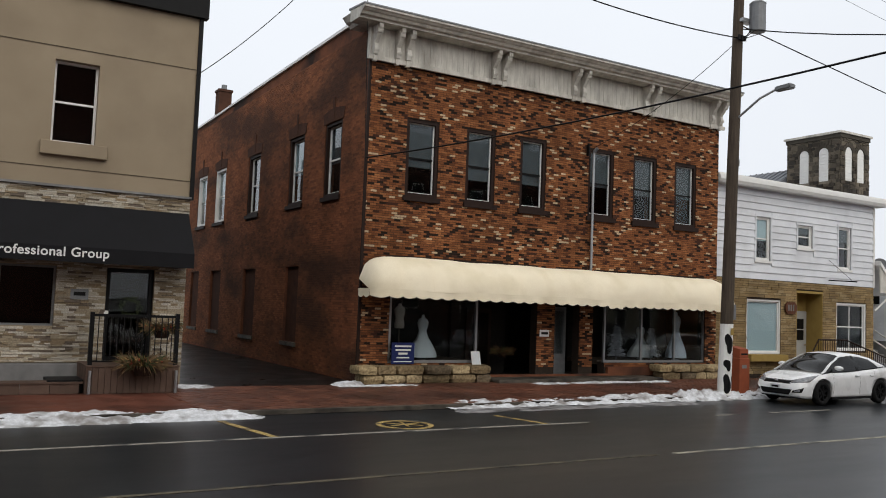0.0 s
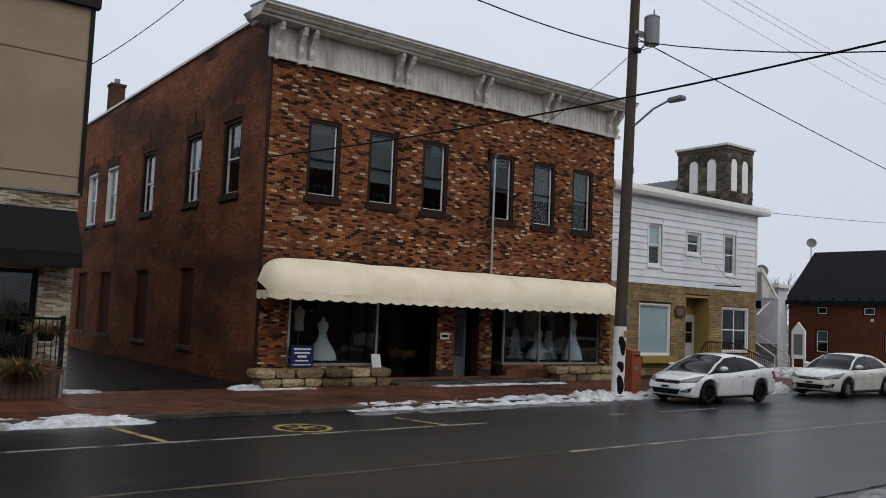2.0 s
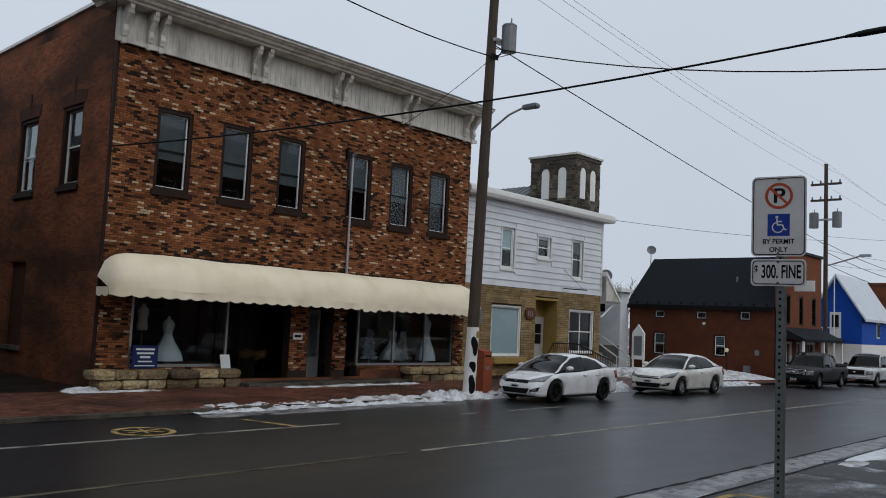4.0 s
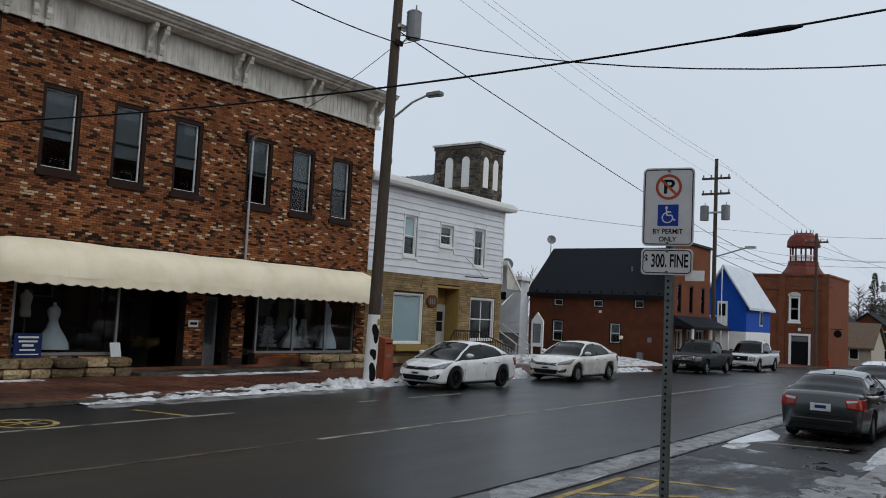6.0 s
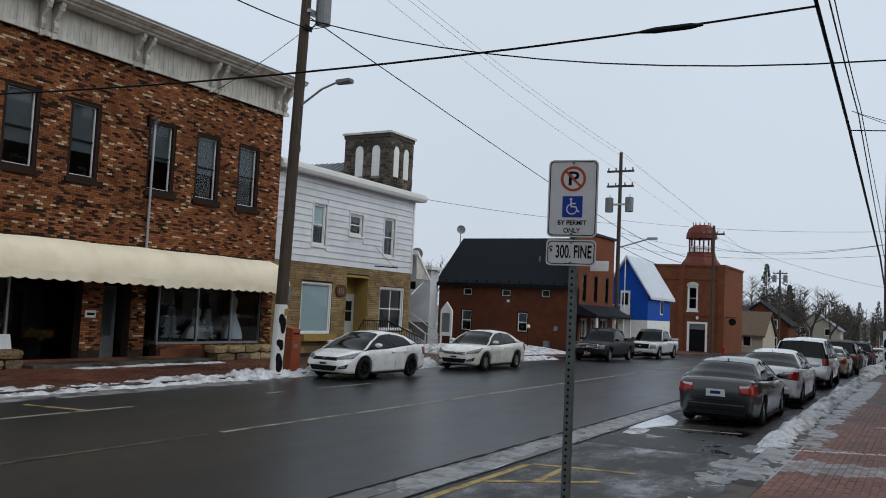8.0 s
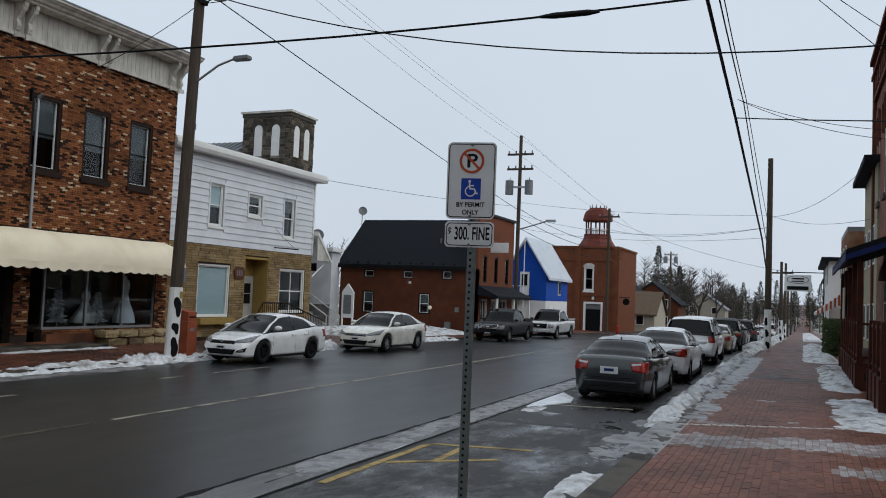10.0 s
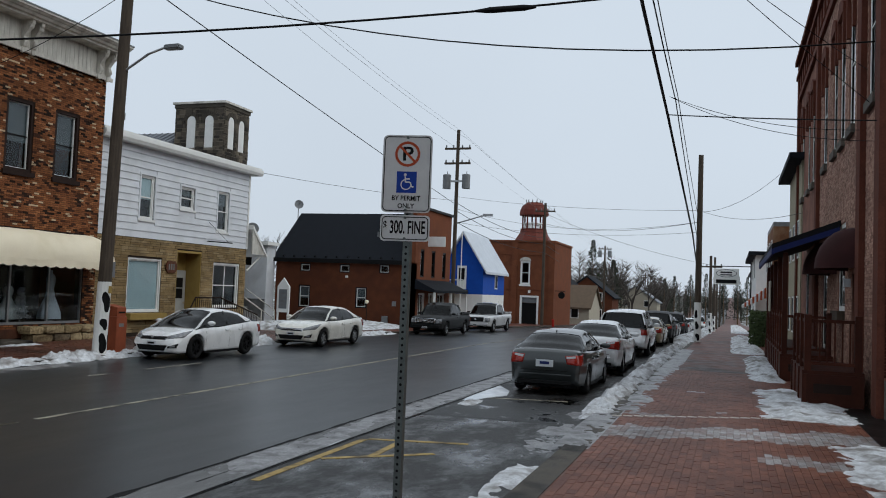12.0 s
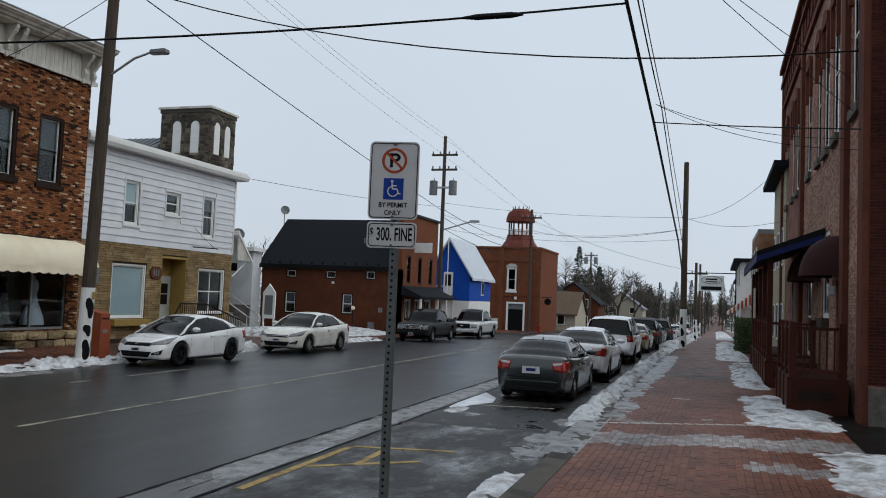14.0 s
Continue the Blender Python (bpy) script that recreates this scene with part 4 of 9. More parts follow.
    part("sign_stay", tube((32.2, 25.0, 5.0), (32.2, 23.9, 4.08), 0.008), BLACK, t)
    st = list(brick_skin(p, u, n, W, 0.15, 3.94, [sw, dw, w2], 0.42, 0.13, 0.012, 0.022, jitter=0.012, seed=5, vary=0.5, bands=(0.7, 1.0)))
    skin_mesh("stone_veneer_field", st, p, u, n, ASHLAR, t, "buff split-face stone veneer")
    return t


CHROMEH = mat("brass_handle", (0.5, 0.4, 0.2), (0.4, 0.3, 0.15), rough=0.3, metal=1.0)
YELLOWWOOD = mat("mustard_painted_wood", (0.36, 0.25, 0.08), (0.28, 0.19, 0.06), rough=0.6, scale=4)
GREYDOOR = mat("pale_grey_door_paint", (0.42, 0.42, 0.4), (0.36, 0.36, 0.34), rough=0.5, scale=4)
SIGNBROWN = mat("brown_sign_paint", (0.13, 0.05, 0.025), (0.09, 0.035, 0.02), rough=0.5, scale=5)
HOUSE = house()


# ---- church tower behind the house ----
def tower():
    t = thing("church_tower", (44.9, 33.8, 0.0), "square rubble-stone church tower with white arched louvres", "tower")
    x0, x1, y0, y1, top = 43.35, 46.1, 32.0, 35.55, 13.0
    part("wall", box(x0, x1, y0, y1, -0.3, top), POINTING, t)
    part("roof_cap", prism([(x0 - 0.15, y0 - 0.15), (x1 + 0.15, y0 - 0.15), (x1 + 0.15, y1 + 0.15), (x0 - 0.15, y1 + 0.15)], 2, top + 0.25, top + 0.38), CORNICE, t)
    part("parapet", box(x0 - 0.06, x1 + 0.06, y0 - 0.06, y1 + 0.06, top + 0.02, top + 0.25), SOOTSTONE, t)
    for p, u, n, wd, cs in (((x0, y0), (0, 1), (1, 0), y1 - y0, (1.05, 2.35)), ((x0, y0), (1, 0), (0, 1), x1 - x0, (0.75, 1.9))):
        ops = []
        for c in cs:
            ops.append((c - 0.33, c + 0.33, 10.5, 12.55))
            def at(a, d):
                return (p[0] + u[0] * a + n[0] * d, p[1] + u[1] * a + n[1] * d)
            poly = [(c - 0.3, 10.52), (c + 0.3, 10.52)] + [(c + 0.3 * math.cos(k / 10 * math.pi), 12.2 + 0.3 * math.sin(k / 10 * math.pi)) for k in range(11)]
            bm = B()
            for d in (-0.02, 0.02):
                bm.faces.new([bm.verts.new((*at(a, d), z)) for a, z in poly])
            lo = part("louvre", bm, WHITE, t, "white arched louvre")
            bm = B()
            for k in range(9):
                a0 = c - 0.3 + 0.02
                face_box(bm, p, u, n, a0, c + 0.28, 10.6 + k * 0.19, 10.64 + k * 0.19, -0.04, -0.022)
            part("louvre_slats", bm, WHITE, lo)
            for k in range(9):
                bm = B()
                a = (k + 0.5) / 9 * math.pi
                q = [(c + math.cos(a + s) * r, 12.2 + math.sin(a + s) * r) for r, s in ((0.33, -0.16), (0.33, 0.16), (0.58, 0.15), (0.58, -0.15))]
                f0 = [bm.verts.new((*at(b, -0.07), z)) for b, z in q]
                f1 = [bm.verts.new((*at(b, 0.0), z)) for b, z in q]
                bm.faces.new(f0)
                for i in range(4):
                    bm.faces.new((f0[i], f0[(i + 1) % 4], f1[(i + 1) % 4], f1[i]))
                part("arch_stone", bm, RUBBLE, t)
        st = list(brick_skin(p, u, n, wd, 6.0, top + 0.02, ops, 0.36, 0.2, 0.032, 0.04, jitter=0.02, seed=12, vary=0.5, bands=(0.6, 1.0, 1.4)))
        skin_mesh("rubble_field", st, p, u, n, RUBBLE, t, "rough grey-brown stones with pale joints")
    part("church_roof", prism([(39.6, 9.0), (44.7, 11.75), (49.8, 9.0)], 1, 35.6, 52.0), GREYROOF, t, "grey ribbed metal roof")
    part("church_wall", box(39.9, 49.5, 35.7, 51.8, -0.3, 9.0), CONCRETE2, t)
    for k in range(36):
        part("roof_rib", prism([(39.6, 9.0), (44.7, 11.75), (44.7, 11.8), (39.6, 9.05)], 1, 35.7 + k * 0.45, 35.74 + k * 0.45), GREYROOF, t)
    return t


POINTING = mat("pale_pointing", (0.27, 0.24, 0.19), (0.17, 0.15, 0.12), rough=0.95, scale=4)
SOOTSTONE = mat("sooty_stone", (0.09, 0.08, 0.065), (0.05, 0.045, 0.038), rough=0.9, scale=3)
CONCRETE2 = mat("grey_stone_trim", (0.2, 0.175, 0.14), (0.13, 0.11, 0.09), rough=0.9, scale=3)
TOWER = tower()


# ---- buildings further along the street ----
def barn():
    t = thing("red_brick_hall", (52.5, 26.0, -0.15), "long red-painted brick building with dark shingle roof", "building")
    x0, x1, y0, y1, ze = 49.0, 55.9, 21.3, 31.2, 3.95
    p, u, n = (x0, y0), (0, 1), (1, 0)
    small = [(1.75, 2.45, 3.24, 3.82), (4.5, 5.25, 3.22, 3.76), (7.35, 8.1, 3.22, 3.76)]
    tall = [(3.25, 4.05, 0.98, 2.32), (7.3, 8.15, 0.88, 2.34)]
    part("side_wall", wall_bm(p, u, n, y1 - y0, -0.4, ze, 0.3, small + tall), BARNBRICK, t)
    for a, b, c, d, z in ((55.6, 55.9, 21.6, 31.2, ze), (49.3, 55.6, 30.9, 31.2, ze)):
        part("wall", box(a, b, c, d, -0.4, z), BARNBRICK, t)
    for o in small:
        window(t, p, u, n, *o, casing=BLACK, frame=WHITE, bars="", cw=0.07, fw=0.04, depth=0.06, sill=None)
    for o in tall:
        window(t, p, u, n, *o, casing=BLACK, frame=WHITE, bars="h", cw=0.08, fw=0.04, depth=0.06, blind=BLIND, blind_to=0.6, sill=None)
    pf, uf, nf = (x0, y0), (1, 0), (0, 1)
    fo = [(0.9, 1.6, 3.1, 4.9), (3.0, 3.7, 3.1, 4.9), (5.2, 5.9, 3.1, 4.9), (0.7, 1.9, -0.1, 2.1), (2.6, 3.6, -0.3, 2.1), (4.4, 5.9, -0.1, 2.1)]
    part("front_wall", wall_bm(pf, uf, nf, x1 - x0, -0.4, 7.5, 0.3, fo), HALLBRICK, t)
    for o in fo:
        window(t, pf, uf, nf, *o, casing=BLACK if o[2] > 3 else WHITE, frame=BLACK if o[2] > 3 else WHITE, cw=0.08, fw=0.05, depth=0.08, bars="h" if o[2] > 3 else "v", sill=None)
    part("parapet_cap", box(x0 - 0.15, x1 + 0.15, y0 - 0.15, y0 + 0.4, 7.5, 7.65), BLACK, t)
    part("roof", prism([(48.75, 3.9), (52.45, 7.2), (56.1, 3.9), (56.1, 4.05), (52.45, 7.38), (48.75, 4.05)], 1, y0 + 0.32, y1 + 0.2), DARKROOF, t, "dark shingle roof")
    part("gable", prism([(x0, ze), (52.45, 7.2), (x1, ze)], 1, y1 - 0.3, y1), BARNBRICK, t)
    part("gutter_board", box(48.68, 48.78, y0 + 0.32, y1 + 0.2, 3.82, 4.08), BLACK, t)
    for k in range(13):
        part("snow_guard", box(48.86, 48.98, y0 + 0.7 + k * 0.78, y0 + 0.8 + k * 0.78, 4.12, 4.26), BLACK, t)
    part("roof_vent", tube((50.6, 24.6, 5.6), (50.6, 24.6, 6.0), 0.06), GREYMETAL, t)
    part("shop_canopy", prism([(21.28, 2.95), (21.28, 2.35), (19.9, 2.15), (19.9, 2.3)], 0, 49.0, 55.9), DARKROOF, t, "dark shingled shop canopy")
    for x in (49.1, 52.4, 55.7):
        part("canopy_post", box(x, x + 0.12, 19.95, 20.07, -0.3, 2.2), WHITE, t)
    part("hanging_sign", box(50.6, 50.66, 19.9, 21.1, 5.1, 5.75, 0.02), WHITE, t, "white hanging sign with dark edge")
    part("wall_lamp", box(48.9, 49.0, 25.9, 26.05, 2.9, 3.05), WHITE, t)
    part("vent_box", box(48.92, 49.0, 22.5, 22.75, 1.2, 1.5), CONCRETE, t)
    part("gas_meter", box(48.75, 48.98, 23.0, 23.35, -0.1, 0.55), GREYMETAL, t)
    dish = part("satellite_dish", dish_bm((52.4, 31.6, 8.0), 0.32, (-0.8, -0.6, 0.2)), GREYMETAL, t)
    part("dish_mast", tube((52.45, 31.65, 6.9), (52.45, 31.65, 7.95), 0.03), GREYMETAL, dish)
    return t


def dish_bm(c, r, way):
    bm = B()
    d = Vector(way).normalized()
    a = d.orthogonal().normalized()
    b = d.cross(a)
    c = Vector(c)
    rings = []
    for k in range(4):
        f = k / 3
        rings.append([bm.verts.new(c + (a * math.cos(j / 16 * 6.2832) + b * math.sin(j / 16 * 6.2832)) * r * max(f, 0.02) + d * 0.22 * r * f * f) for j in range(16)])
    for k in range(3):
        for j in range(16):
            bm.faces.new((rings[k][j], rings[k][(j + 1) % 16], rings[k + 1][(j + 1) % 16], rings[k + 1][j]))
    add_tube(bm, c + d * 0.02, c + d * 0.5 * r * 2, 0.015)
    return bm


def cottage():
    t = thing("white_cottage", (48.4, 33.5, 0), "low white clapboard cottage between house and hall", "building")
    part("wall", box(47.9, 48.9, 31.25, 37.0, -0.3, 4.8), SIDING, t)
    part("foundation", box(47.8, 48.92, 31.3, 37.1, -0.3, 1.3), CONCRETE, t)
    part("roof", box(47.5, 48.95, 31.0, 37.3, 4.82, 5.05), WHITE, t)
    part("window", box(47.84, 47.86, 32.4, 33.1, 3.5, 4.2), BLACK, t)
    for k in range(15):
        part("clapboard", prism([(47.9, 1.32 + k * 0.23), (47.855, 1.32 + k * 0.23), (47.88, 1.54 + k * 0.23), (47.9, 1.54 + k * 0.23)], 1, 31.25, 37.0), SIDING, t)
    return t


def blue_house():
    t = thing("blue_house", (69, 24.5, -0.5), "bright blue gabled house with snowy white roof", "house")
    x0, x1, y0, y1 = 66.4, 73.2, 21.9, 25.5
    ze, zp, ym = 4.25, 7.1, 23.7
    p, u, n = (x0, y0), (0, 1), (1, 0)
    part("gable_wall", prism([(y0, 2.1), (y1, 2.1), (y1, ze), (ym, zp), (y0, ze)], 0, x0, x0 + 0.25), BLUE, t)
    part("ground_wall", box(x0, x1, y0, y1, -0.7, 2.1), WHITE, t)
    part("street_wall", box(x0 + 0.25, x1, y0, y0 + 0.25, 2.1, ze), BLUE, t)
    part("back_wall", box(x0 + 0.25, x1, y1 - 0.25, y1, 2.1, ze), BLUE, t)
    part("end_wall", prism([(y0 + 0.25, 2.1), (y1 - 0.25, 2.1), (y1 - 0.25, ze), (ym, zp), (y0 + 0.25, ze)], 0, x1 - 0.25, x1), BLUE, t)
    part("roof", prism([(y0 - 0.35, ze - 0.45), (ym, zp + 0.02), (y1 + 0.35, ze - 0.45), (y1 + 0.35, ze - 0.25), (ym, zp + 0.25), (y0 - 0.35, ze - 0.25)], 0, x0 - 0.3, x1 + 0.3), SNOWROOF, t, "white snow-covered metal roof")
    d = part("balcony_door", box(x0 - 0.06, x0, 23.35, 24.15, 2.5, 4.45), WHITE, t, "white balcony door")
    part("pane", box(x0 - 0.08, x0 - 0.06, 23.5, 24.0, 3.2, 4.25), BLACK, d)
    b = part("balcony", box(x0 - 1.1, x0, 23.2, 25.5, 2.3, 2.45), WOOD, t)
    for k in range(9):
        part("baluster", box(x0 - 1.1, x0 - 1.06, 23.2 + k * 0.27, 23.26 + k * 0.27, 2.45, 3.2), WHITE, b)
    part("balcony_rail", box(x0 - 1.12, x0 - 1.04, 23.2, 25.5, 3.2, 3.28), WHITE, b)
    part("flag_pole", tube((x0 - 1.4, 23.4, -0.5), (x0 - 1.4, 23.4, 7.2), 0.04), WHITE, t)
    w = part("window", box(70.0, 70.8, y0 - 0.05, y0, 2.6, 3.8), WHITE, t)
    part("pane", box(70.1, 70.7, y0 - 0.07, y0 - 0.05, 2.7, 3.7), BLACK, w)
    for x in (67.2, 68.8, 71.4):
        d = part("door", box(x, x + 0.9, y0 - 0.05, y0, -0.6, 1.6), WHITE, t)
        part("pane", box(x + 0.2, x + 0.7, y0 - 0.07, y0 - 0.05, 0.3, 1.0), BLACK, d)
    return t


SNOWROOF = mat("snowy_metal_roof", (0.62, 0.66, 0.72), (0.5, 0.54, 0.6), rough=0.6, scale=1.5)


def town_hall():
    t = thing("town_hall", (89, 23.5, -1.1), "orange brick town hall with red domed cupola", "building")
    x0, x1, y0, y1, zt = 86.0, 96.0, 20.0, 28.2, 7.75
    p, u, n = (x0, y0), (0, 1), (1, 0)
    wo, do, w3 = (2.5, 3.55, 3.3, 5.75), (1.5, 3.5, -1.2, 2.15), (5.9, 6.9, 3.3, 5.75)
    part("front_wall", wall_bm(p, u, n, y1 - y0, -1.4, zt, 0.4, [wo, do, w3]), HALLBRICK, t)
    for a, b, c, d in ((x0 + 0.4, x1, y0, y0 + 0.4), (x0 + 0.4, x1, y1 - 0.4, y1), (x1 - 0.4, x1, y0 + 0.4, y1 - 0.4)):
        part("wall", box(a, b, c, d, -1.4, zt), HALLBRICK, t)
    part("roof", box(x0 + 0.4, x1 - 0.4, y0 + 0.4, y1 - 0.4, zt - 0.3, zt - 0.15), DARKROOF, t)
    part("parapet", box(x0 - 0.12, x1, y0 - 0.12, y1, zt, zt + 0.2), HALLBRICK, t)
    for a, b in ((y0 - 0.1, y0 + 0.5), (23.9, 24.5)):
        part("pilaster", box(x0 - 0.12, x0, a, b, -1.4, zt), HALLBRICK, t)
    for z in (2.75, 6.4):
        part("string_course", box(x0 - 0.08, x0, y0, y1, z, z + 0.14), HALLBRICK, t)
    for o in (wo, w3):
        window(t, p, u, n, *o, casing=WHITE, bars="h", cw=0.12, fw=0.07, depth=0.1, sill=WHITE, sill_h=0.18)
    for o in (wo, w3):
        c = y0 + (o[0] + o[1]) / 2
        part("arch", prism([(c + 0.62 * math.cos(k / 8 * math.pi), 5.78 + 0.4 * math.sin(k / 8 * math.pi)) for k in range(9)], 0, x0 - 0.06, x0), CORNICE, t)
    d = part("door_surround", frame_bm(p, u, n, *do, 0.2, -0.05, 0.2), WHITE, t, "white door surround")
    part("door", face_box(B(), p, u, n, 1.7, 3.3, -1.2, 1.35, 0.15, 0.22), BLACK, d, "black double door")
    part("fanlight", face_box(B(), p, u, n, 1.7, 3.3, 1.4, 1.95, 0.15, 0.2), GREYMETAL, d)
    part("door_lamp", box(x0 - 0.25, x0, 22.4, 22.6, 2.4, 2.7), WHITE, t)
    part("hanging_sign", tube((87.0, 19.3, 2.3), (87.1, 19.3, 2.3), 0.36, sides=18), BLACK, t, "round black hanging sign")
    part("sign_arm", box(87.02, 87.08, 18.9, 20.0, 2.7, 2.76), BLACK, t)
    # cupola on a sloped base
    cx, cy = 87.9, 22.7
    def lathe(prof, sides=8):
        bm = B()
        rings = [[bm.verts.new((cx + r * math.cos((j + 0.5) / sides * 6.2832), cy + r * math.sin((j + 0.5) / sides * 6.2832), z)) for j in range(sides)] for r, z in prof]
        for a, b in zip(rings, rings[1:]):
            for j in range(sides):
                bm.faces.new((a[j], a[(j + 1) % sides], b[(j + 1) % sides], b[j]))
        bm.faces.new(rings[0])
        bm.faces.new(rings[-1])
        return bm
    cu = part("cupola", lathe([(2.15, zt), (1.9, 8.2), (1.55, 8.7), (1.4, 9.15), (1.45, 9.2), (1.45, 9.28), (0.3, 9.3)]), COPPER, t, "red tin cupola with domed roof")
    for k in range(8):
        a = (k + 0.5) / 8 * 6.2832
        part("column", tube((cx + 1.2 * math.cos(a), cy + 1.2 * math.sin(a), 9.3), (cx + 1.2 * math.cos(a), cy + 1.2 * math.sin(a), 10.75), 0.09, sides=8), COPPER, cu)
        b = (k + 1.5) / 8 * 6.2832
        bm = add_tube(B(), (cx + 1.2 * math.cos(a), cy + 1.2 * math.sin(a), 9.85), (cx + 1.2 * math.cos(b), cy + 1.2 * math.sin(b), 9.85), 0.06, sides=6)
        for f in (0.25, 0.5, 0.75):
            q = (cx + 1.2 * (math.cos(a) * (1 - f) + math.cos(b) * f), cy + 1.2 * (math.sin(a) * (1 - f) + math.sin(b) * f))
            add_tube(bm, (*q, 9.3), (*q, 9.85), 0.04, sides=6)
        part("balustrade", bm, WHITE, cu)
    part("dome", lathe([(1.55, 10.72), (1.55, 10.9), (1.5, 11.3), (1.3, 11.75), (0.95, 12.0), (0.9, 12.1), (0.2, 12.12)], 16), COPPER, cu, smooth=False)
    bm = B()
    for k in range(12):
        a = k / 12 * 6.2832
        add_tube(bm, (cx + 0.85 * math.cos(a), cy + 0.85 * math.sin(a), 12.1), (cx + 0.92 * math.cos(a), cy + 0.92 * math.sin(a), 12.45), 0.05, 0.02, sides=5)
    part("cresting", bm, CONCRETE, cu)
    return t


def plain_house(x, y, w, d, h, ridge, wallm, roofm, label, along_x=True):
    t = thing("far_house", (x, y, dip(x)), label, "house", group="houses down the street")
    z = dip(x) - 0.4
    part("wall", box(x - w / 2, x + w / 2, y - d / 2, y + d / 2, z, z + h), wallm, t)
    if along_x:
        part("gable", prism([(y - d / 2, z + h), (y, z + ridge), (y + d / 2, z + h)], 0, x - w / 2, x + w / 2), wallm, t)
        part("roof", prism([(y - d / 2 - 0.4, z + h - 0.25), (y, z + ridge + 0.05), (y + d / 2 + 0.4, z + h - 0.25), (y + d / 2 + 0.4, z + h - 0.05), (y, z + ridge + 0.3), (y - d / 2 - 0.4, z + h - 0.05)], 0, x - w / 2 - 0.3, x + w / 2 + 0.3), roofm, t)
    else:
        part("gable", prism([(x - w / 2, z + h), (x, z + ridge), (x + w / 2, z + h)], 1, y - d / 2, y + d / 2), wallm, t)
        part("roof", prism([(x - w / 2 - 0.4, z + h - 0.25), (x, z + ridge + 0.05), (x + w / 2 + 0.4, z + h - 0.25), (x + w / 2 + 0.4, z + h - 0.05), (x, z + ridge + 0.3), (x - w / 2 - 0.4, z + h - 0.05)], 1, y - d / 2 - 0.3, y + d / 2 + 0.3), roofm, t)
    for k in range(2):
        for s in (0, 1):
            yy = y - d / 4 + s * d / 2
            wn_ = part("window", box(x - w / 2 - 0.06, x - w / 2 - 0.003, yy - 0.5, yy + 0.5, z + 1.3 + k * 2.6, z + 2.7 + k * 2.6), WHITE, t) if z + 2.7 + k * 2.6 < z + h + 1 else None
            if wn_:
                part("pane", box(x - w / 2 - 0.08, x - w / 2 - 0.06, yy - 0.4, yy + 0.4, z + 1.4 + k * 2.6, z + 2.6 + k * 2.6), BLACK, wn_)
    return t


TANROOF = mat("tan_shingles", (0.14, 0.1, 0.07), (0.1, 0.075, 0.055), rough=0.9, scale=2)
BEIGE = mat("beige_siding", (0.42, 0.38, 0.3), (0.35, 0.31, 0.25), rough=0.7, scale=2)
BARN, COTTAGE, BLUEHOUSE, HALL = barn(), cottage(), blue_house(), town_hall()
plain_house(108, 22.5, 9, 7, 2.7, 5.2, BEIGE, TANROOF, "low beige house with tan shingle roof", False)
plain_house(122, 27, 9, 8, 4.5, 8.0, WHITE, DARKROOF, "white house with dark gabled roof")
plain_house(136, 24, 8, 8, 4.6, 7.6, BARNBRICK, DARKROOF, "red brick house with dark gabled roof")
plain_house(190, 22, 9, 9, 5.0, 8.2, BEIGE, GREYROOF, "pale house with grey roof")
plain_house(215, -8, 10, 9, 5.0, 8.0, WHITE, DARKROOF, "white house with dark roof among bare trees")


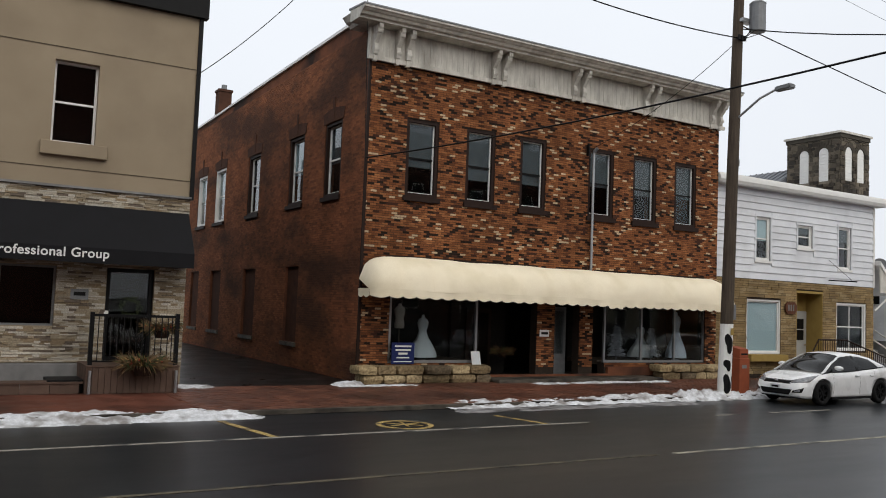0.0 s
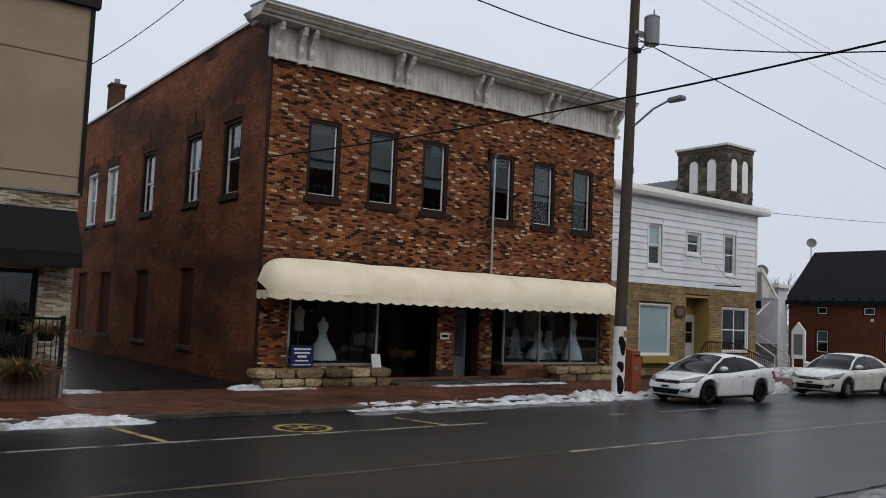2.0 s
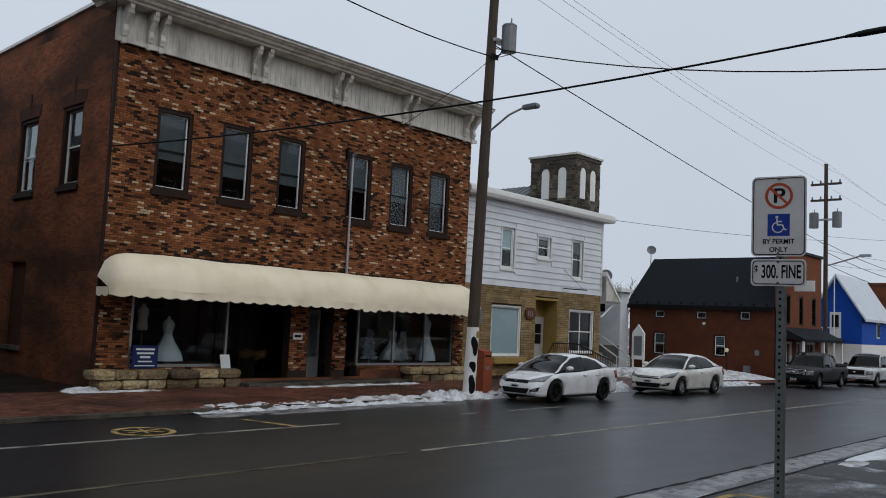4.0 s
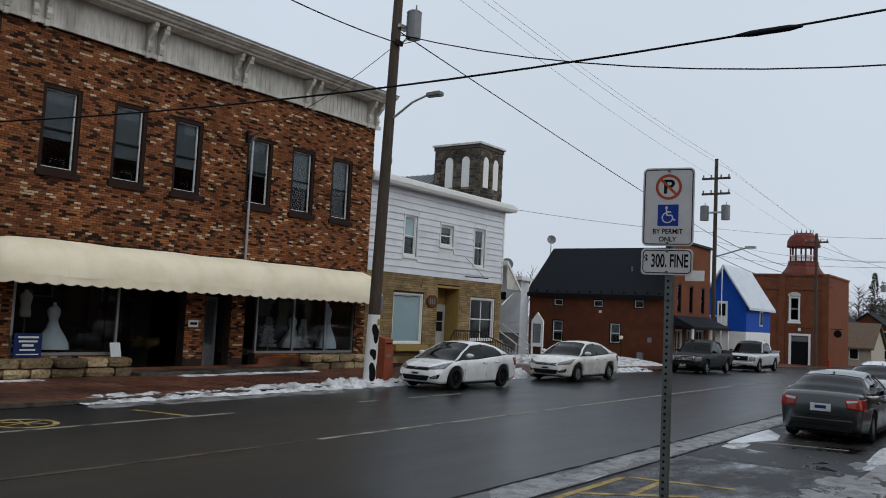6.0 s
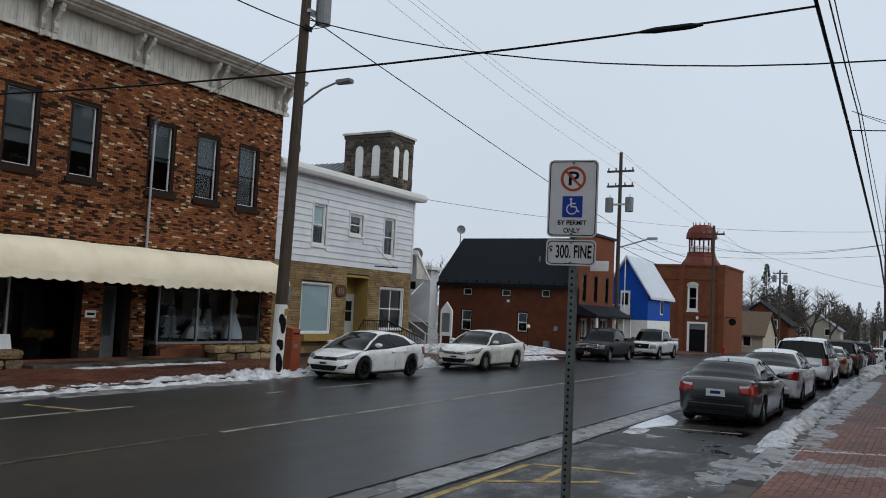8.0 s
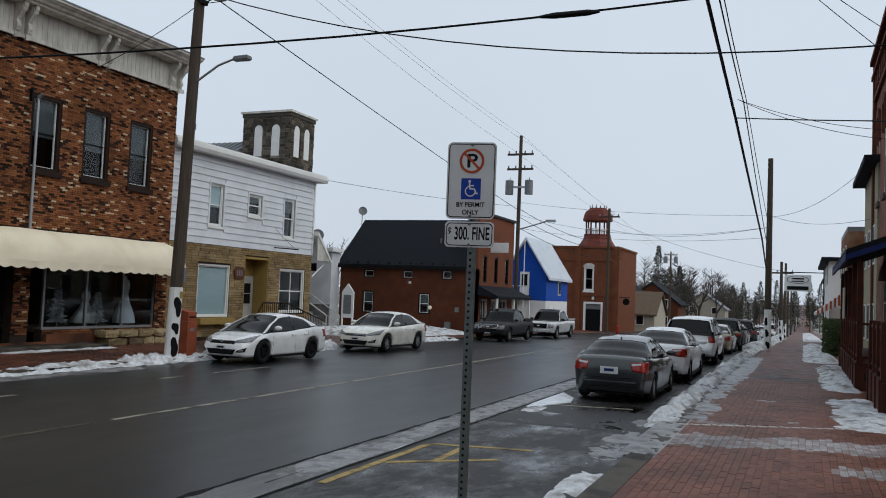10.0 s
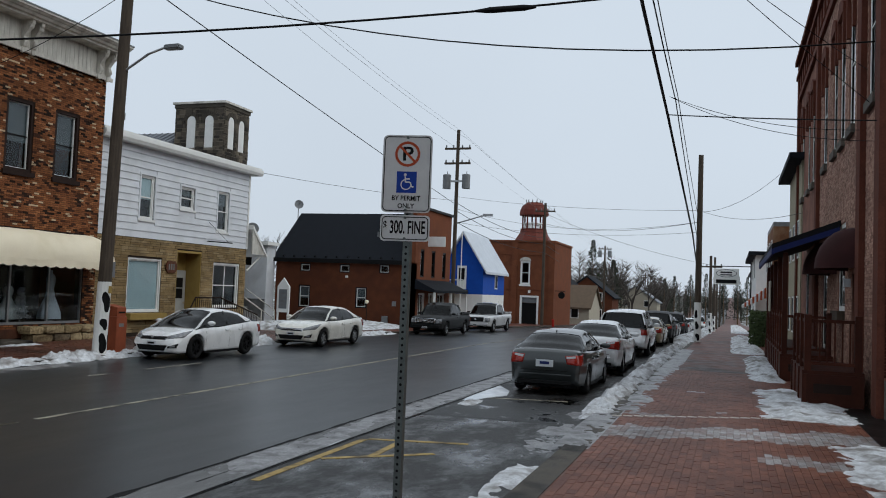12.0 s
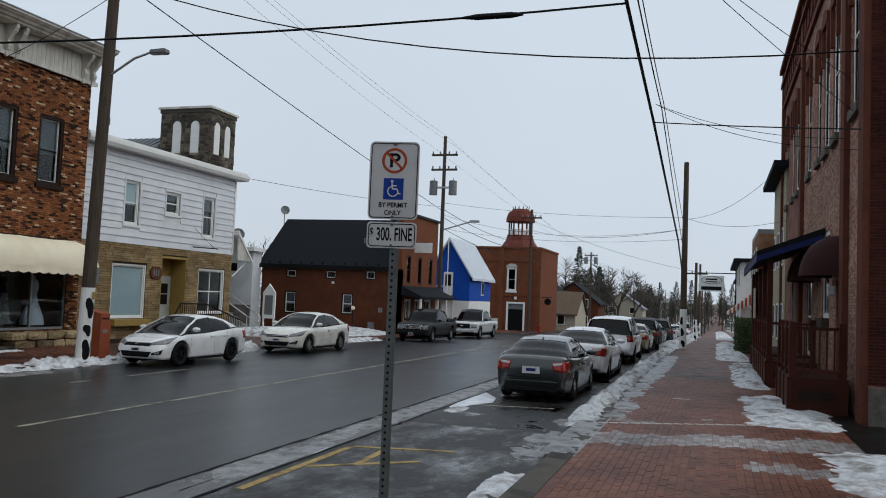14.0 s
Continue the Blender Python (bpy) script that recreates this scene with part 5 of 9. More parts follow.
# ---- the brick row on the near side ----
def brick_row():
    t = thing("brick_row_building", (30, -6, 0), "tall dull red brick commercial block with pilasters", "building")
    x0, x1, y, zt = 18.3, 41.5, -0.35, 13.3
    p, u, n = (x0, y), (1, 0), (0, -1)
    tall = [(1.25, 2.4), (4.7, 5.7), (6.7, 7.7), (8.5, 9.4), (11.2, 12.3), (15.6, 16.5), (17.6, 18.5), (20.4, 21.4)]
    ops = [(a, b, 6.9, 10.3) for a, b in tall]
    low = [(6.2, 7.6, 2.15, 4.55), (10.6, 11.8, 0.9, 3.4), (14.5, 15.7, 1.7, 3.6), (17.2, 18.4, 1.7, 3.6)]
    dr = [(3.6, 4.7, 0.75, 3.1)]
    part("front_wall", wall_bm(p, u, n, x1 - x0, 0, zt, 0.4, ops + low + dr), ROWBRICK, t)
    sk = list(brick_skin(p, u, n, 15.0, 0.1, 13.2, [(a - 0.12, b + 0.12, z0 - 0.3, z1 + 0.02) for a, b, z0, z1 in ops + low + dr] + [(0, 0.62, 0, 14), (2.68, 3.32, 0, 14), (13.28, 13.92, 0, 14)], 0.21, 0.068, 0.009, 0.012, jitter=0.005, seed=31))
    skin_mesh("row_brick_field", sk, p, u, n, ROWBRICKS, t, "dull red brick with worn faces")
    # the side face takes a darker brick palette than the front
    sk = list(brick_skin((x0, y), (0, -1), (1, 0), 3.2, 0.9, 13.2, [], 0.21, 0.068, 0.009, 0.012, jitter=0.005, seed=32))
    skin_mesh("gable_brick_field", sk, (x0, y), (0, -1), (1, 0), DARKBRICKS, t, "dark red brick, darker than the street front")
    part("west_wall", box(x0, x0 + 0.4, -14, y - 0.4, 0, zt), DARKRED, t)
    part("east_wall", box(x1 - 0.4, x1, -14, y - 0.4, 0, zt), ROWBRICK, t)
    part("back_wall", box(x0, x1, -14.4, -14, 0, zt), ROWBRICK, t)
    part("roof", box(x0 + 0.4, x1 - 0.4, -14, y - 0.4, zt - 0.5, zt - 0.4), DARKROOF, t)
    part("floor_slab", box(x0 + 0.4, x1 - 0.4, -14, y - 0.4, 5.0, 5.2), INTERIOR, t)
    part("partition", box(x0 + 0.4, x1 - 0.4, -4.1, -4, 0, 12.8), INTERIOR, t)
    part("stone_base", box(x0 - 0.06, x0, -8, y, 0, 0.85), RUBBLESTONE, t, "rough grey stone base")
    for a in (0.0, 2.7, 13.3, 22.5):
        part("pilaster", box(x0 + a, x0 + a + 0.6, y, y + 0.14, 0.0, zt), DARKRED, t)
    for k in range(22):
        if k not in (2, 13):
            part("dentil", box(x0 + 0.75 + k, x0 + 1.15 + k, y + 0.003, y + 0.1, 12.0, 12.6), DARKRED, t)
    for z0_, z1_, o_ in ((11.55, 11.8, 0.12), (12.62, 12.8, 0.2), (13.3, 13.5, 0.26)):
        part("string_course", box(x0 - 0.05, x1, y - 0.2, y + o_, z0_, z1_), DARKRED, t)
    for a, b, z0, z1 in ops:
        window(t, p, u, n, a, b, z0, z1, casing=None, frame=WHITE, fw=0.13, depth=0.03, blind=BLIND, blind_to=0.7, sill=RUBBLESTONE, sill_h=0.22, sill_out=0.11)
        part("arch_hood", box(x0 + a - 0.16, x0 + a - 0.003, y + 0.003, y + 0.1, 9.4, 10.7), DARKRED, t)
        part("arch_hood", box(x0 + b + 0.003, x0 + b + 0.16, y + 0.003, y + 0.1, 9.4, 10.7), DARKRED, t)
        part("arch_hood", prism([(x0 + (a + b) / 2 + (0.5 * (b - a) + 0.16) * math.cos(k / 8 * math.pi), 10.45 + 0.45 * math.sin(k / 8 * math.pi)) for k in range(9)], 1, y + 0.003, y + 0.11), DARKRED, t)
    for a, b, z0, z1 in low:
        window(t, p, u, n, a, b, z0, z1, casing=None, frame=WHITE, fw=0.13, depth=0.03, blind=CURTAIN, blind_to=0.5, sill=WOOD, sill_h=0.3, sill_out=0.2)
    for a, b, z0, z1 in dr:
        part("door", face_box(B(), p, u, n, a, b, z0, z1, 0.15, 0.22), BROWN, t)
    # domed door awnings
    for cx, r in ((22.9, 0.95), (27.2, 0.9)):
        bm = B()
        rows = []
        for k in range(9):
            a = k / 8 * math.pi
            rows.append([bm.verts.new((cx - r * math.cos(a), y + 0.01 + 0.95 * r * math.sin(a) * math.cos(j / 6 * math.pi / 2), 3.2 + 1.05 * math.sin(j / 6 * math.pi / 2) * (0.25 + 0.75 * math.sin(a)))) for j in range(7)])
        for q, s in zip(rows, rows[1:]):
            for j in range(6):
                bm.faces.new((q[j], s[j], s[j + 1], q[j + 1]))
        part("dome_awning", bm, DARKREDCLOTH, t, "dark red domed door awning", smooth=True)
    part("drain_pipe", tube((19.15, y + 0.06, 0.8), (19.15, y + 0.06, 4.2), 0.035), WHITE, t)
    part("number_strip", box(x0 - 0.012, x0, -1.1, -0.95, 2.9, 3.6), WHITE, t, "white strip with dark bars")
    for k in range(4):
        part("strip_bar", box(x0 - 0.02, x0 - 0.013, -1.08, -0.97, 2.97 + k * 0.16, 3.05 + k * 0.16), BLACK, t)
    part("alarm_box", box(22.15, 22.3, y + 0.15, y + 0.3, 2.75, 2.95), STEEL, t)
    return t


DARKRED = mat("dark_red_brick", (0.145, 0.05, 0.033), (0.08, 0.029, 0.02), rough=0.9, scale=2, fine=25, bump=0.4)
DARKREDCLOTH = mat("dark_red_canvas", (0.05, 0.018, 0.018), (0.03, 0.012, 0.012), rough=0.85, scale=2)
ROWBRICKS = palette_mat("row_brick_piece", [(0, (0.44, 0.26, 0.195)), (0.3, (0.36, 0.205, 0.155)), (0.6, (0.5, 0.31, 0.235)), (0.85, (0.28, 0.16, 0.12))], dirt=0.25)
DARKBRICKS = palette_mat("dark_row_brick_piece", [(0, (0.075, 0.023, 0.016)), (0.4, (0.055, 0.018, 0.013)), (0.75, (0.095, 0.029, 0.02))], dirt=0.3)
RUBBLESTONE = mat("rough_grey_stone", (0.16, 0.145, 0.125), (0.07, 0.065, 0.058), rough=0.95, scale=5, fine=25, bump=0.8)
ROW = brick_row()


def porch(x0, x1, y1, roof):
    """A red-brown wooden porch: panelled plinth, deck, posts, balusters and rails; a roof on posts where roof is set."""
    t = thing("wooden_porch", ((x0 + x1) / 2, 0.3, 0.08), "red-brown stained wooden porch with balustrade" + (" and dark roof" if roof else ""), "porch", group="porches of the brick row")
    y0, zp, zr = -0.2, 0.86, 1.95
    part("deck", box(x0, x1, y0, y1, zp - 0.08, zp), PORCH, t)
    for a, b, c, d in ((x0, x1, y1 - 0.06, y1), (x0, x0 + 0.06, y0, y1 - 0.06), (x1 - 0.06, x1, y0, y1 - 0.06)):
        part("plinth", box(a, b, c, d, 0.085, zp - 0.083), PORCH, t)
    nx = max(2, round((x1 - x0) / 1.3))
    for k in range(nx + 1):
        x = x0 + (x1 - x0 - 0.14) * k / nx
        top = 3.75 if roof and k % 2 == 0 else zr + 0.12
        part("post", box(x, x + 0.14, y1 - 0.15, y1 - 0.01, zp, top, 0.008), PORCH, t)
        part("plinth_rail", box(x - 0.02, x + 0.16, y1, y1 + 0.03, 0.085, zp), PORCH, t)
    part("post", box(x0, x0 + 0.14, y0 + 0.05, y0 + 0.19, zp, zr + 0.12), PORCH, t)
    for z in (zp + 0.12, zr - 0.05):
        part("rail", box(x0 + 0.14, x1 - 0.14, y1 - 0.11, y1 - 0.05, z, z + 0.07), PORCH, t)
        part("rail", box(x0 + 0.03, x0 + 0.1, y0 + 0.19, y1 - 0.15, z, z + 0.07), PORCH, t)
    for k in range(int((x1 - x0 - 0.3) / 0.16)):
        x = x0 + 0.22 + k * 0.16
        part("baluster", box(x, x + 0.035, y1 - 0.1, y1 - 0.06, zp + 0.19, zr - 0.05), PORCH, t)
    for k in range(int((y1 - y0 - 0.4) / 0.15)):
        y = y0 + 0.26 + k * 0.15
        part("baluster", box(x0 + 0.045, x0 + 0.085, y, y + 0.035, zp + 0.19, zr - 0.05), PORCH, t)
    part("carved_panel", box(x0 - 0.02, x0, y0 + 0.25, y1 - 0.2, 0.38, 0.58), BROWN, t, "dark cut-out ornament")
    if roof:
        part("roof", prism([(-0.34, 4.5), (1.45, 3.82), (1.45, 3.98), (-0.34, 4.68)], 0, x0 - 0.2, x1 + 0.3), BLACKCLOTH, t, "dark porch roof")
        part("fascia", box(x0 - 0.2, x1 + 0.3, 1.4, 1.46, 3.68, 3.86), NAVY, t, "navy blue fascia")
        part("end_fascia", prism([(-0.3, 4.32), (1.4, 3.7), (1.4, 3.86), (-0.3, 4.48)], 0, x0 - 0.24, x0 - 0.2), NAVY, t)
        part("board", box(x1 - 4.0, x1 - 2.8, y1, y1 + 0.04, 2.0, 3.1), BEIGE, t, "pale notice board")
    return t


NAVY = mat("navy_paint", (0.02, 0.03, 0.12), (0.015, 0.022, 0.09), rough=0.6, scale=4)
porch(19.75, 23.3, 1.0, False)
porch(25.6, 36.5, 1.15, True)


def row_neighbour(name, x0, x1, y1, zt, m, label, eave=0.0, cat="building"):
    t = thing(name, ((x0 + x1) / 2, y1 - 3, dip(x0)), label, cat)
    part("wall", box(x0, x1, y1 - 9, y1, -2.5, zt), m, t)
    part("roof", box(x0 - eave, x1 + eave, y1 - 9, y1 + eave, zt + 0.003, zt + 0.25), DARKROOF if eave else GREYMETAL, t)
    for k in range(2):
        for j in range(3):
            x = x0 + (x1 - x0) * (j + 0.5) / 3
            w = part("window", box(x - 0.5, x + 0.5, y1 + 0.003, y1 + 0.05, 1.0 + k * 3.4 + dip(x0), 2.7 + k * 3.4 + dip(x0)), WHITE, t)
            part("pane", box(x - 0.42, x + 0.42, y1 + 0.05, y1 + 0.06, 1.08 + k * 3.4 + dip(x0), 2.62 + k * 3.4 + dip(x0)), BLACK, w)
    return t


CREAMWALL = mat("cream_stucco", (0.36, 0.33, 0.24), (0.29, 0.26, 0.19), rough=0.9, scale=2)
RUST = mat("rusty_tin", (0.22, 0.1, 0.05), (0.13, 0.06, 0.035), rough=0.9, scale=3, stain=(0.3, 0.2, 0.13), stain_scale=1.0)
row_neighbour("cream_building", 39.2, 47.0, -0.3, 8.6, CREAMWALL, "cream rendered building with dark overhanging roof", 0.55)
row_neighbour("rusty_building", 50, 58, 0.35, 6.6, RUST, "flat building clad in rusty tin")
row_neighbour("white_shop", 62, 76, 0.9, 5.6, WHITE, "white flat-roofed shop with overhanging eave", 0.5)
row_neighbour("pale_house", 82, 96, 0.5, 5.0, SIDING, "pale clapboard house at the street edge", 0.3)


def striped_awning():
    t = thing("striped_awning", (60.5, 1.2, 2.5), "orange and white striped shop awning", "awning")
    for k in range(12):
        y = 0.36 + k * 0.12
        part("stripe", prism([(y, 3.3 - k * 0.1), (y + 0.12, 3.2 - k * 0.1), (y + 0.12, 2.6 - k * 0.06), (y, 2.6 - k * 0.06)], 0, 58.1, 62.0), WHITE if k % 2 else ORANGE, t)
    return t


ORANGE = mat("orange_canvas", (0.42, 0.1, 0.04), (0.34, 0.08, 0.035), rough=0.8)
striped_awning()


def hedge(x0, x1, y0, y1, z1):
    t = thing("hedge", ((x0 + x1) / 2, y1, dip(x0)), "dark clipped evergreen hedge beside the pavement", "hedge")
    bm, rng = B(), random.Random(5)
    for k in range(2600):
        q = Vector((rng.uniform(x0, x1), rng.uniform(y0, y1), rng.uniform(dip(x0), z1 + dip(x0))))
        d = Vector((rng.gauss(0, 1), rng.gauss(0, 1), rng.gauss(0, 1))).normalized() * 0.16
        e = d.orthogonal().normalized() * 0.06
        bm.faces.new([bm.verts.new(q + e), bm.verts.new(q - e), bm.verts.new(q + d)])
    tagged(part("leaves", bm, GREEN, t), kind="stuff")
    return t


hedge(48, 50.5, 0.3, 1.5, 2.0)


def shop_board():
    t = thing("hanging_shop_sign", (75, 3.0, 2.0), "white shop sign on an arm with dark oval", "sign")
    part("board", box(74.95, 75.05, 1.9, 3.95, 3.75, 5.1, 0.02), WHITE, t)
    part("oval", prism([(2.92 + 0.85 * math.cos(k / 20 * 6.2832), 4.7 + 0.34 * math.sin(k / 20 * 6.2832)) for k in range(20)], 0, 74.925, 74.948), GREYMETAL, t)
    part("oval_inner", prism([(2.92 + 0.79 * math.cos(k / 20 * 6.2832), 4.7 + 0.29 * math.sin(k / 20 * 6.2832)) for k in range(20)], 0, 74.91, 74.924), WHITE, t)
    for z, h in ((4.72, 0.12), (4.52, 0.09)):
        part("bar", box(74.895, 74.909, 2.45, 3.4, z, z + h), BLACK, t)
    part("lower_bar", box(74.925, 74.948, 2.1, 3.75, 3.86, 4.16), BLACK, t)
    part("arm", tube((75, 0.9, 5.3), (75, 4.1, 5.3), 0.04), BLACK, t)
    part("mast", tube((75, 0.95, -0.7), (75, 0.95, 6.1), 0.06), BLACK, t)
    return t


shop_board()


# ---- poles and lines ----
def pole_bm(a, b, r0, r1, steps=8):
    bm = B()
    a, b = Vector(a), Vector(b)
    rings = []
    for k in range(steps + 1):
        c, r = a.lerp(b, k / steps), r0 + (r1 - r0) * k / steps
        rings.append([bm.verts.new(c + Vector((math.cos(j / 14 * 6.2832), math.sin(j / 14 * 6.2832), 0)) * r * (1 + 0.03 * noise.noise(c * 0.8 + Vector((j, 0, 0))))) for j in range(14)])
    for p0, p1 in zip(rings, rings[1:]):
        for j in range(14):
            bm.faces.new((p0[j], p0[(j + 1) % 14], p1[(j + 1) % 14], p1[j]))
    bm.faces.new(rings[0])
    bm.faces.new(rings[-1])
    return bm


def blob_on_pole(base, lean, z, ang, w, h, r, seed):
    """A rounded painted patch that hugs a pole."""
    rng = random.Random(seed)
    bm = B()
    rim = []
    for k in range(16):
        a = k / 16 * 6.2832
        s = 1 + 0.22 * math.sin(2 * a + seed) + 0.15 * math.sin(3 * a + seed * 2)
        rim.append((w * s * math.cos(a), h * s * math.sin(a)))
    def at(da, dz):
        th = ang + da / r
        zz = z + dz
        return bm.verts.new((base[0] + lean * zz + (r + 0.006) * math.cos(th), base[1] + (r + 0.006) * math.sin(th), zz))
    inner = [at(a * 0.5, b * 0.5) for a, b in rim]
    outer = [at(a, b) for a, b in rim]
    c = at(0, 0)
    for k in range(16):
        j = (k + 1) % 16
        bm.faces.new((c, inner[k], inner[j]))
        bm.faces.new((inner[k], outer[k], outer[j], inner[j]))
    return bm


def transformer_bm(x, y, z, r=0.24, h=0.85):
    bm = tube((x, y, z), (x, y, z + h), r, sides=16)
    add_tube(bm, (x, y, z + h), (x, y, z + h + 0.06), r * 1.05, r * 0.8, 16)
    add_tube(bm, (x + 0.1, y, z + h + 0.05), (x + 0.1, y, z + h + 0.3), 0.035, 0.02)
    return bm


def main_pole():
    bx, by, lean = 19.25, 19.45, 0.034
    t = thing("utility_pole", (bx, by, 0.09), "leaning wooden utility pole, base painted white with black cow spots", "utility pole", group="utility poles")
    part("pole", pole_bm((bx + lean * 2.17, by, 2.17), (bx + lean * 14.5, by, 14.5), 0.185, 0.14), WOOD, t)
    part("painted_base", pole_bm((bx, by, 0.05), (bx + lean * 2.17, by, 2.17), 0.2, 0.188, 3), WHITE, t, "white-painted pole base")
    for z, ang, w, h in ((1.6, -1.9, 0.13, 0.26), (0.98, -2.05, 0.1, 0.17), (0.42, -2.0, 0.14, 0.24), (1.25, -0.6, 0.1, 0.2), (0.6, -0.7, 0.12, 0.16)):
        part("cow_spot", blob_on_pole((bx, by), lean, z, ang, w, h, 0.197, int(z * 10)), BLACK, t)
    part("transformer", transformer_bm(bx + 0.38 + lean * 11.3, by - 0.4, 11.0), GREYMETAL, t, "grey cylindrical transformer")
    part("transformer_bracket", box(bx + 0.3, bx + 0.8, by - 0.25, by, 11.3, 11.4), STEEL, t)
    bm = tube((bx + 0.28, by - 0.15, 8.35), (bx + 0.29, by - 0.9, 8.78), 0.035)
    add_tube(bm, (bx + 0.29, by - 0.9, 8.78), (bx + 0.3, by - 1.5, 8.95), 0.033)
    arm = part("lamp_arm", bm, STEEL, t)
    hd = B()
    add_prism(hd, [(bx + 0.16, 17.45), (bx + 0.44, 17.45), (bx + 0.4, 18.0), (bx + 0.2, 18.0)], 2, 8.86, 9.0)
    bmesh.ops.bevel(hd, geom=hd.edges[:], offset=0.03, segments=2, affect="EDGES")
    part("lamp_head", hd, GREYMETAL, arm, "grey cobra-head street lamp")
    part("box", box(bx + 0.34, bx + 0.44, by - 0.08, by + 0.08, 6.9, 7.1), GREYMETAL, t)
    part("meter_box", box(bx + 0.22, bx + 0.36, by - 0.1, by + 0.1, 2.3, 2.75), GREYMETAL, t)
    bm = B()
    for k in range(5):
        add_tube(bm, (bx + 0.38, by - 0.1 - 0.05 * k, 10.75), (bx + 0.85 + 0.04 * k, by - 0.5, 10.95 + 0.25 * k), 0.012, sides=5)
    part("jumper_wires", bm, BLACK, t)
    for k in range(3):
        part("insulator", tube((bx + 0.2 + 0.12 * k, by - 0.2, 10.7), (bx + 0.2 + 0.12 * k, by - 0.2, 10.85), 0.05), BLACK, t)
    part("notice", box(bx + 0.0, bx + 0.12, by - 0.23, by - 0.215, 1.85, 2.05), YELLOWWOOD, t, "small yellow tag")
    return t


def far_pole(x, y, h, label, trans=False, arms=(), white=0.0, r=0.16, lamp=False):
    z = dip(x)
    t = thing("utility_pole", (x, y, z), label, "utility pole", group="utility poles")
    part("pole", pole_bm((x, y, z - 0.2 + white), (x, y, z + h), r, r * 0.75, 4), WOOD, t)
    if white:
        part("painted_base", pole_bm((x, y, z - 0.2), (x, y, z - 0.2 + white), r * 1.06, r * 1.04, 2), WHITE, t, "white-painted pole base")
        for k in range(3):
            part("cow_spot", blob_on_pole((x, y), 0.0, z + 0.4 + 0.65 * k, 3.3 - 0.3 * k, r * 0.6, 0.2, r * 1.06, k + 3), BLACK, t)
    for a in arms:
        c = part("crossarm", box(x - 0.07, x + 0.07, y - 1.0, y + 1.0, z + a - 0.07, z + a + 0.07), WOOD, t)
        for s in (-0.9, -0.35, 0.35, 0.9):
            part("insulator", tube((x, y + s, z + a + 0.07), (x, y + s, z + a + 0.27), 0.06, 0.05), GREYMETAL, c)
    if trans:
        for s in (-0.75, 0.75):
            part("transformer", transformer_bm(x - 0.1, y + s, z + 10.2, 0.3, 1.0), GREYMETAL, t, "grey cylindrical transformer")
        part("transformer_bracket", box(x - 0.15, x + 0.1, y - 0.6, y + 0.6, z + 10.7, z + 10.82), STEEL, t)
    if lamp:
        bm = tube((x, y, z + 7.6), (x - 0.2, y - 2.2, z + 8.2), 0.05)
        add_box(bm, x - 0.35, x - 0.1, y - 2.9, y - 2.2, z + 8.15, z + 8.32)
        part("street_lamp", bm, STEEL, t, "grey street lamp on an arm")
    return t


main_pole()
far_pole(58.5, 21.9, 14.6, "tall wooden utility pole with crossarms and two transformers", True, (13.2, 12.1), white=1.6, lamp=True)
far_pole(80.0, 19.8, 12.0, "wooden utility pole in front of the town hall", arms=(11.2,))
far_pole(130, 21.0, 12, "wooden utility pole down the street", arms=(11.5,), trans=True)
far_pole(190, 20.5, 11, "wooden utility pole down the street", arms=(10.4,))
far_pole(51.2, 4.35, 11.1, "wooden utility pole at the kerb, base painted white with black spots", white=2.6, r=0.19)
far_pole(80, 4.3, 7.2, "wooden utility pole at the kerb, base painted white", white=2.2, arms=(6.2,))
far_pole(100, 4.3, 8.5, "wooden utility pole at the kerb", white=2.0)
far_pole(125, 4.4, 8.5, "wooden utility pole at the kerb")
far_pole(160, 4.4, 8.5, "wooden utility pole at the kerb")


def wire(label, pts, r=0.012, sag=0.0, m=None, name="overhead_wire"):
    """A line hung through points, with a sag between each two."""
    cu = bpy.data.curves.new(name, "CURVE")
    cu.dimensions, cu.bevel_depth, cu.bevel_resolution = "3D", r, 1
    full = []
    for a, b in zip(pts, pts[1:]):
        a, b = Vector(a), Vector(b)
        for k in range(12):
            f = k / 12
            q = a.lerp(b, f)
            q.z -= sag * 4 * f * (1 - f)
            full.append(q)
    full.append(Vector(pts[-1]))
    sp = cu.splines.new("POLY")
    sp.points.add(len(full) - 1)
    for pt, q in zip(sp.points, full):
        pt.co = (*q, 1)
    cu.materials.append(m or BLACK)
    return tagged(new(name, cu), label, "wire", group="overhead wires")


A = Vector((19.62, 19.35, 10.8))
P2 = Vector((58.5, 21.9, 0))
S_NEAR, S_FAR = (-6.0, 4.3, 9.6), (51.2, 4.5, 4.6)
wire("thick black cable crossing the street to the brick shop", [(9.75, 24.45, 6.6), (16.0, 4.3, 8.12)], 0.022, 0.35)
wire("black insulated cable along the north side", [A + Vector((0, 0, 0.4)), (58.5, 21.9, 8.7)], 0.018, 0.1)
wire("black cable from the pole westwards", [A, (13.6, 19.4, 10.72), (-30, 19.6, 12.5)], 0.018, 0.1)
wire("wavy twisted cable across to the brick row", [A + Vector((0.1, 0, 0.3)), (18.9, -0.2, 7.8)], 0.018, 0.9)
wire("thin service drop to the brick shop", [A, (18.42, 24.4, 8.05)], 0.01, 0.25)
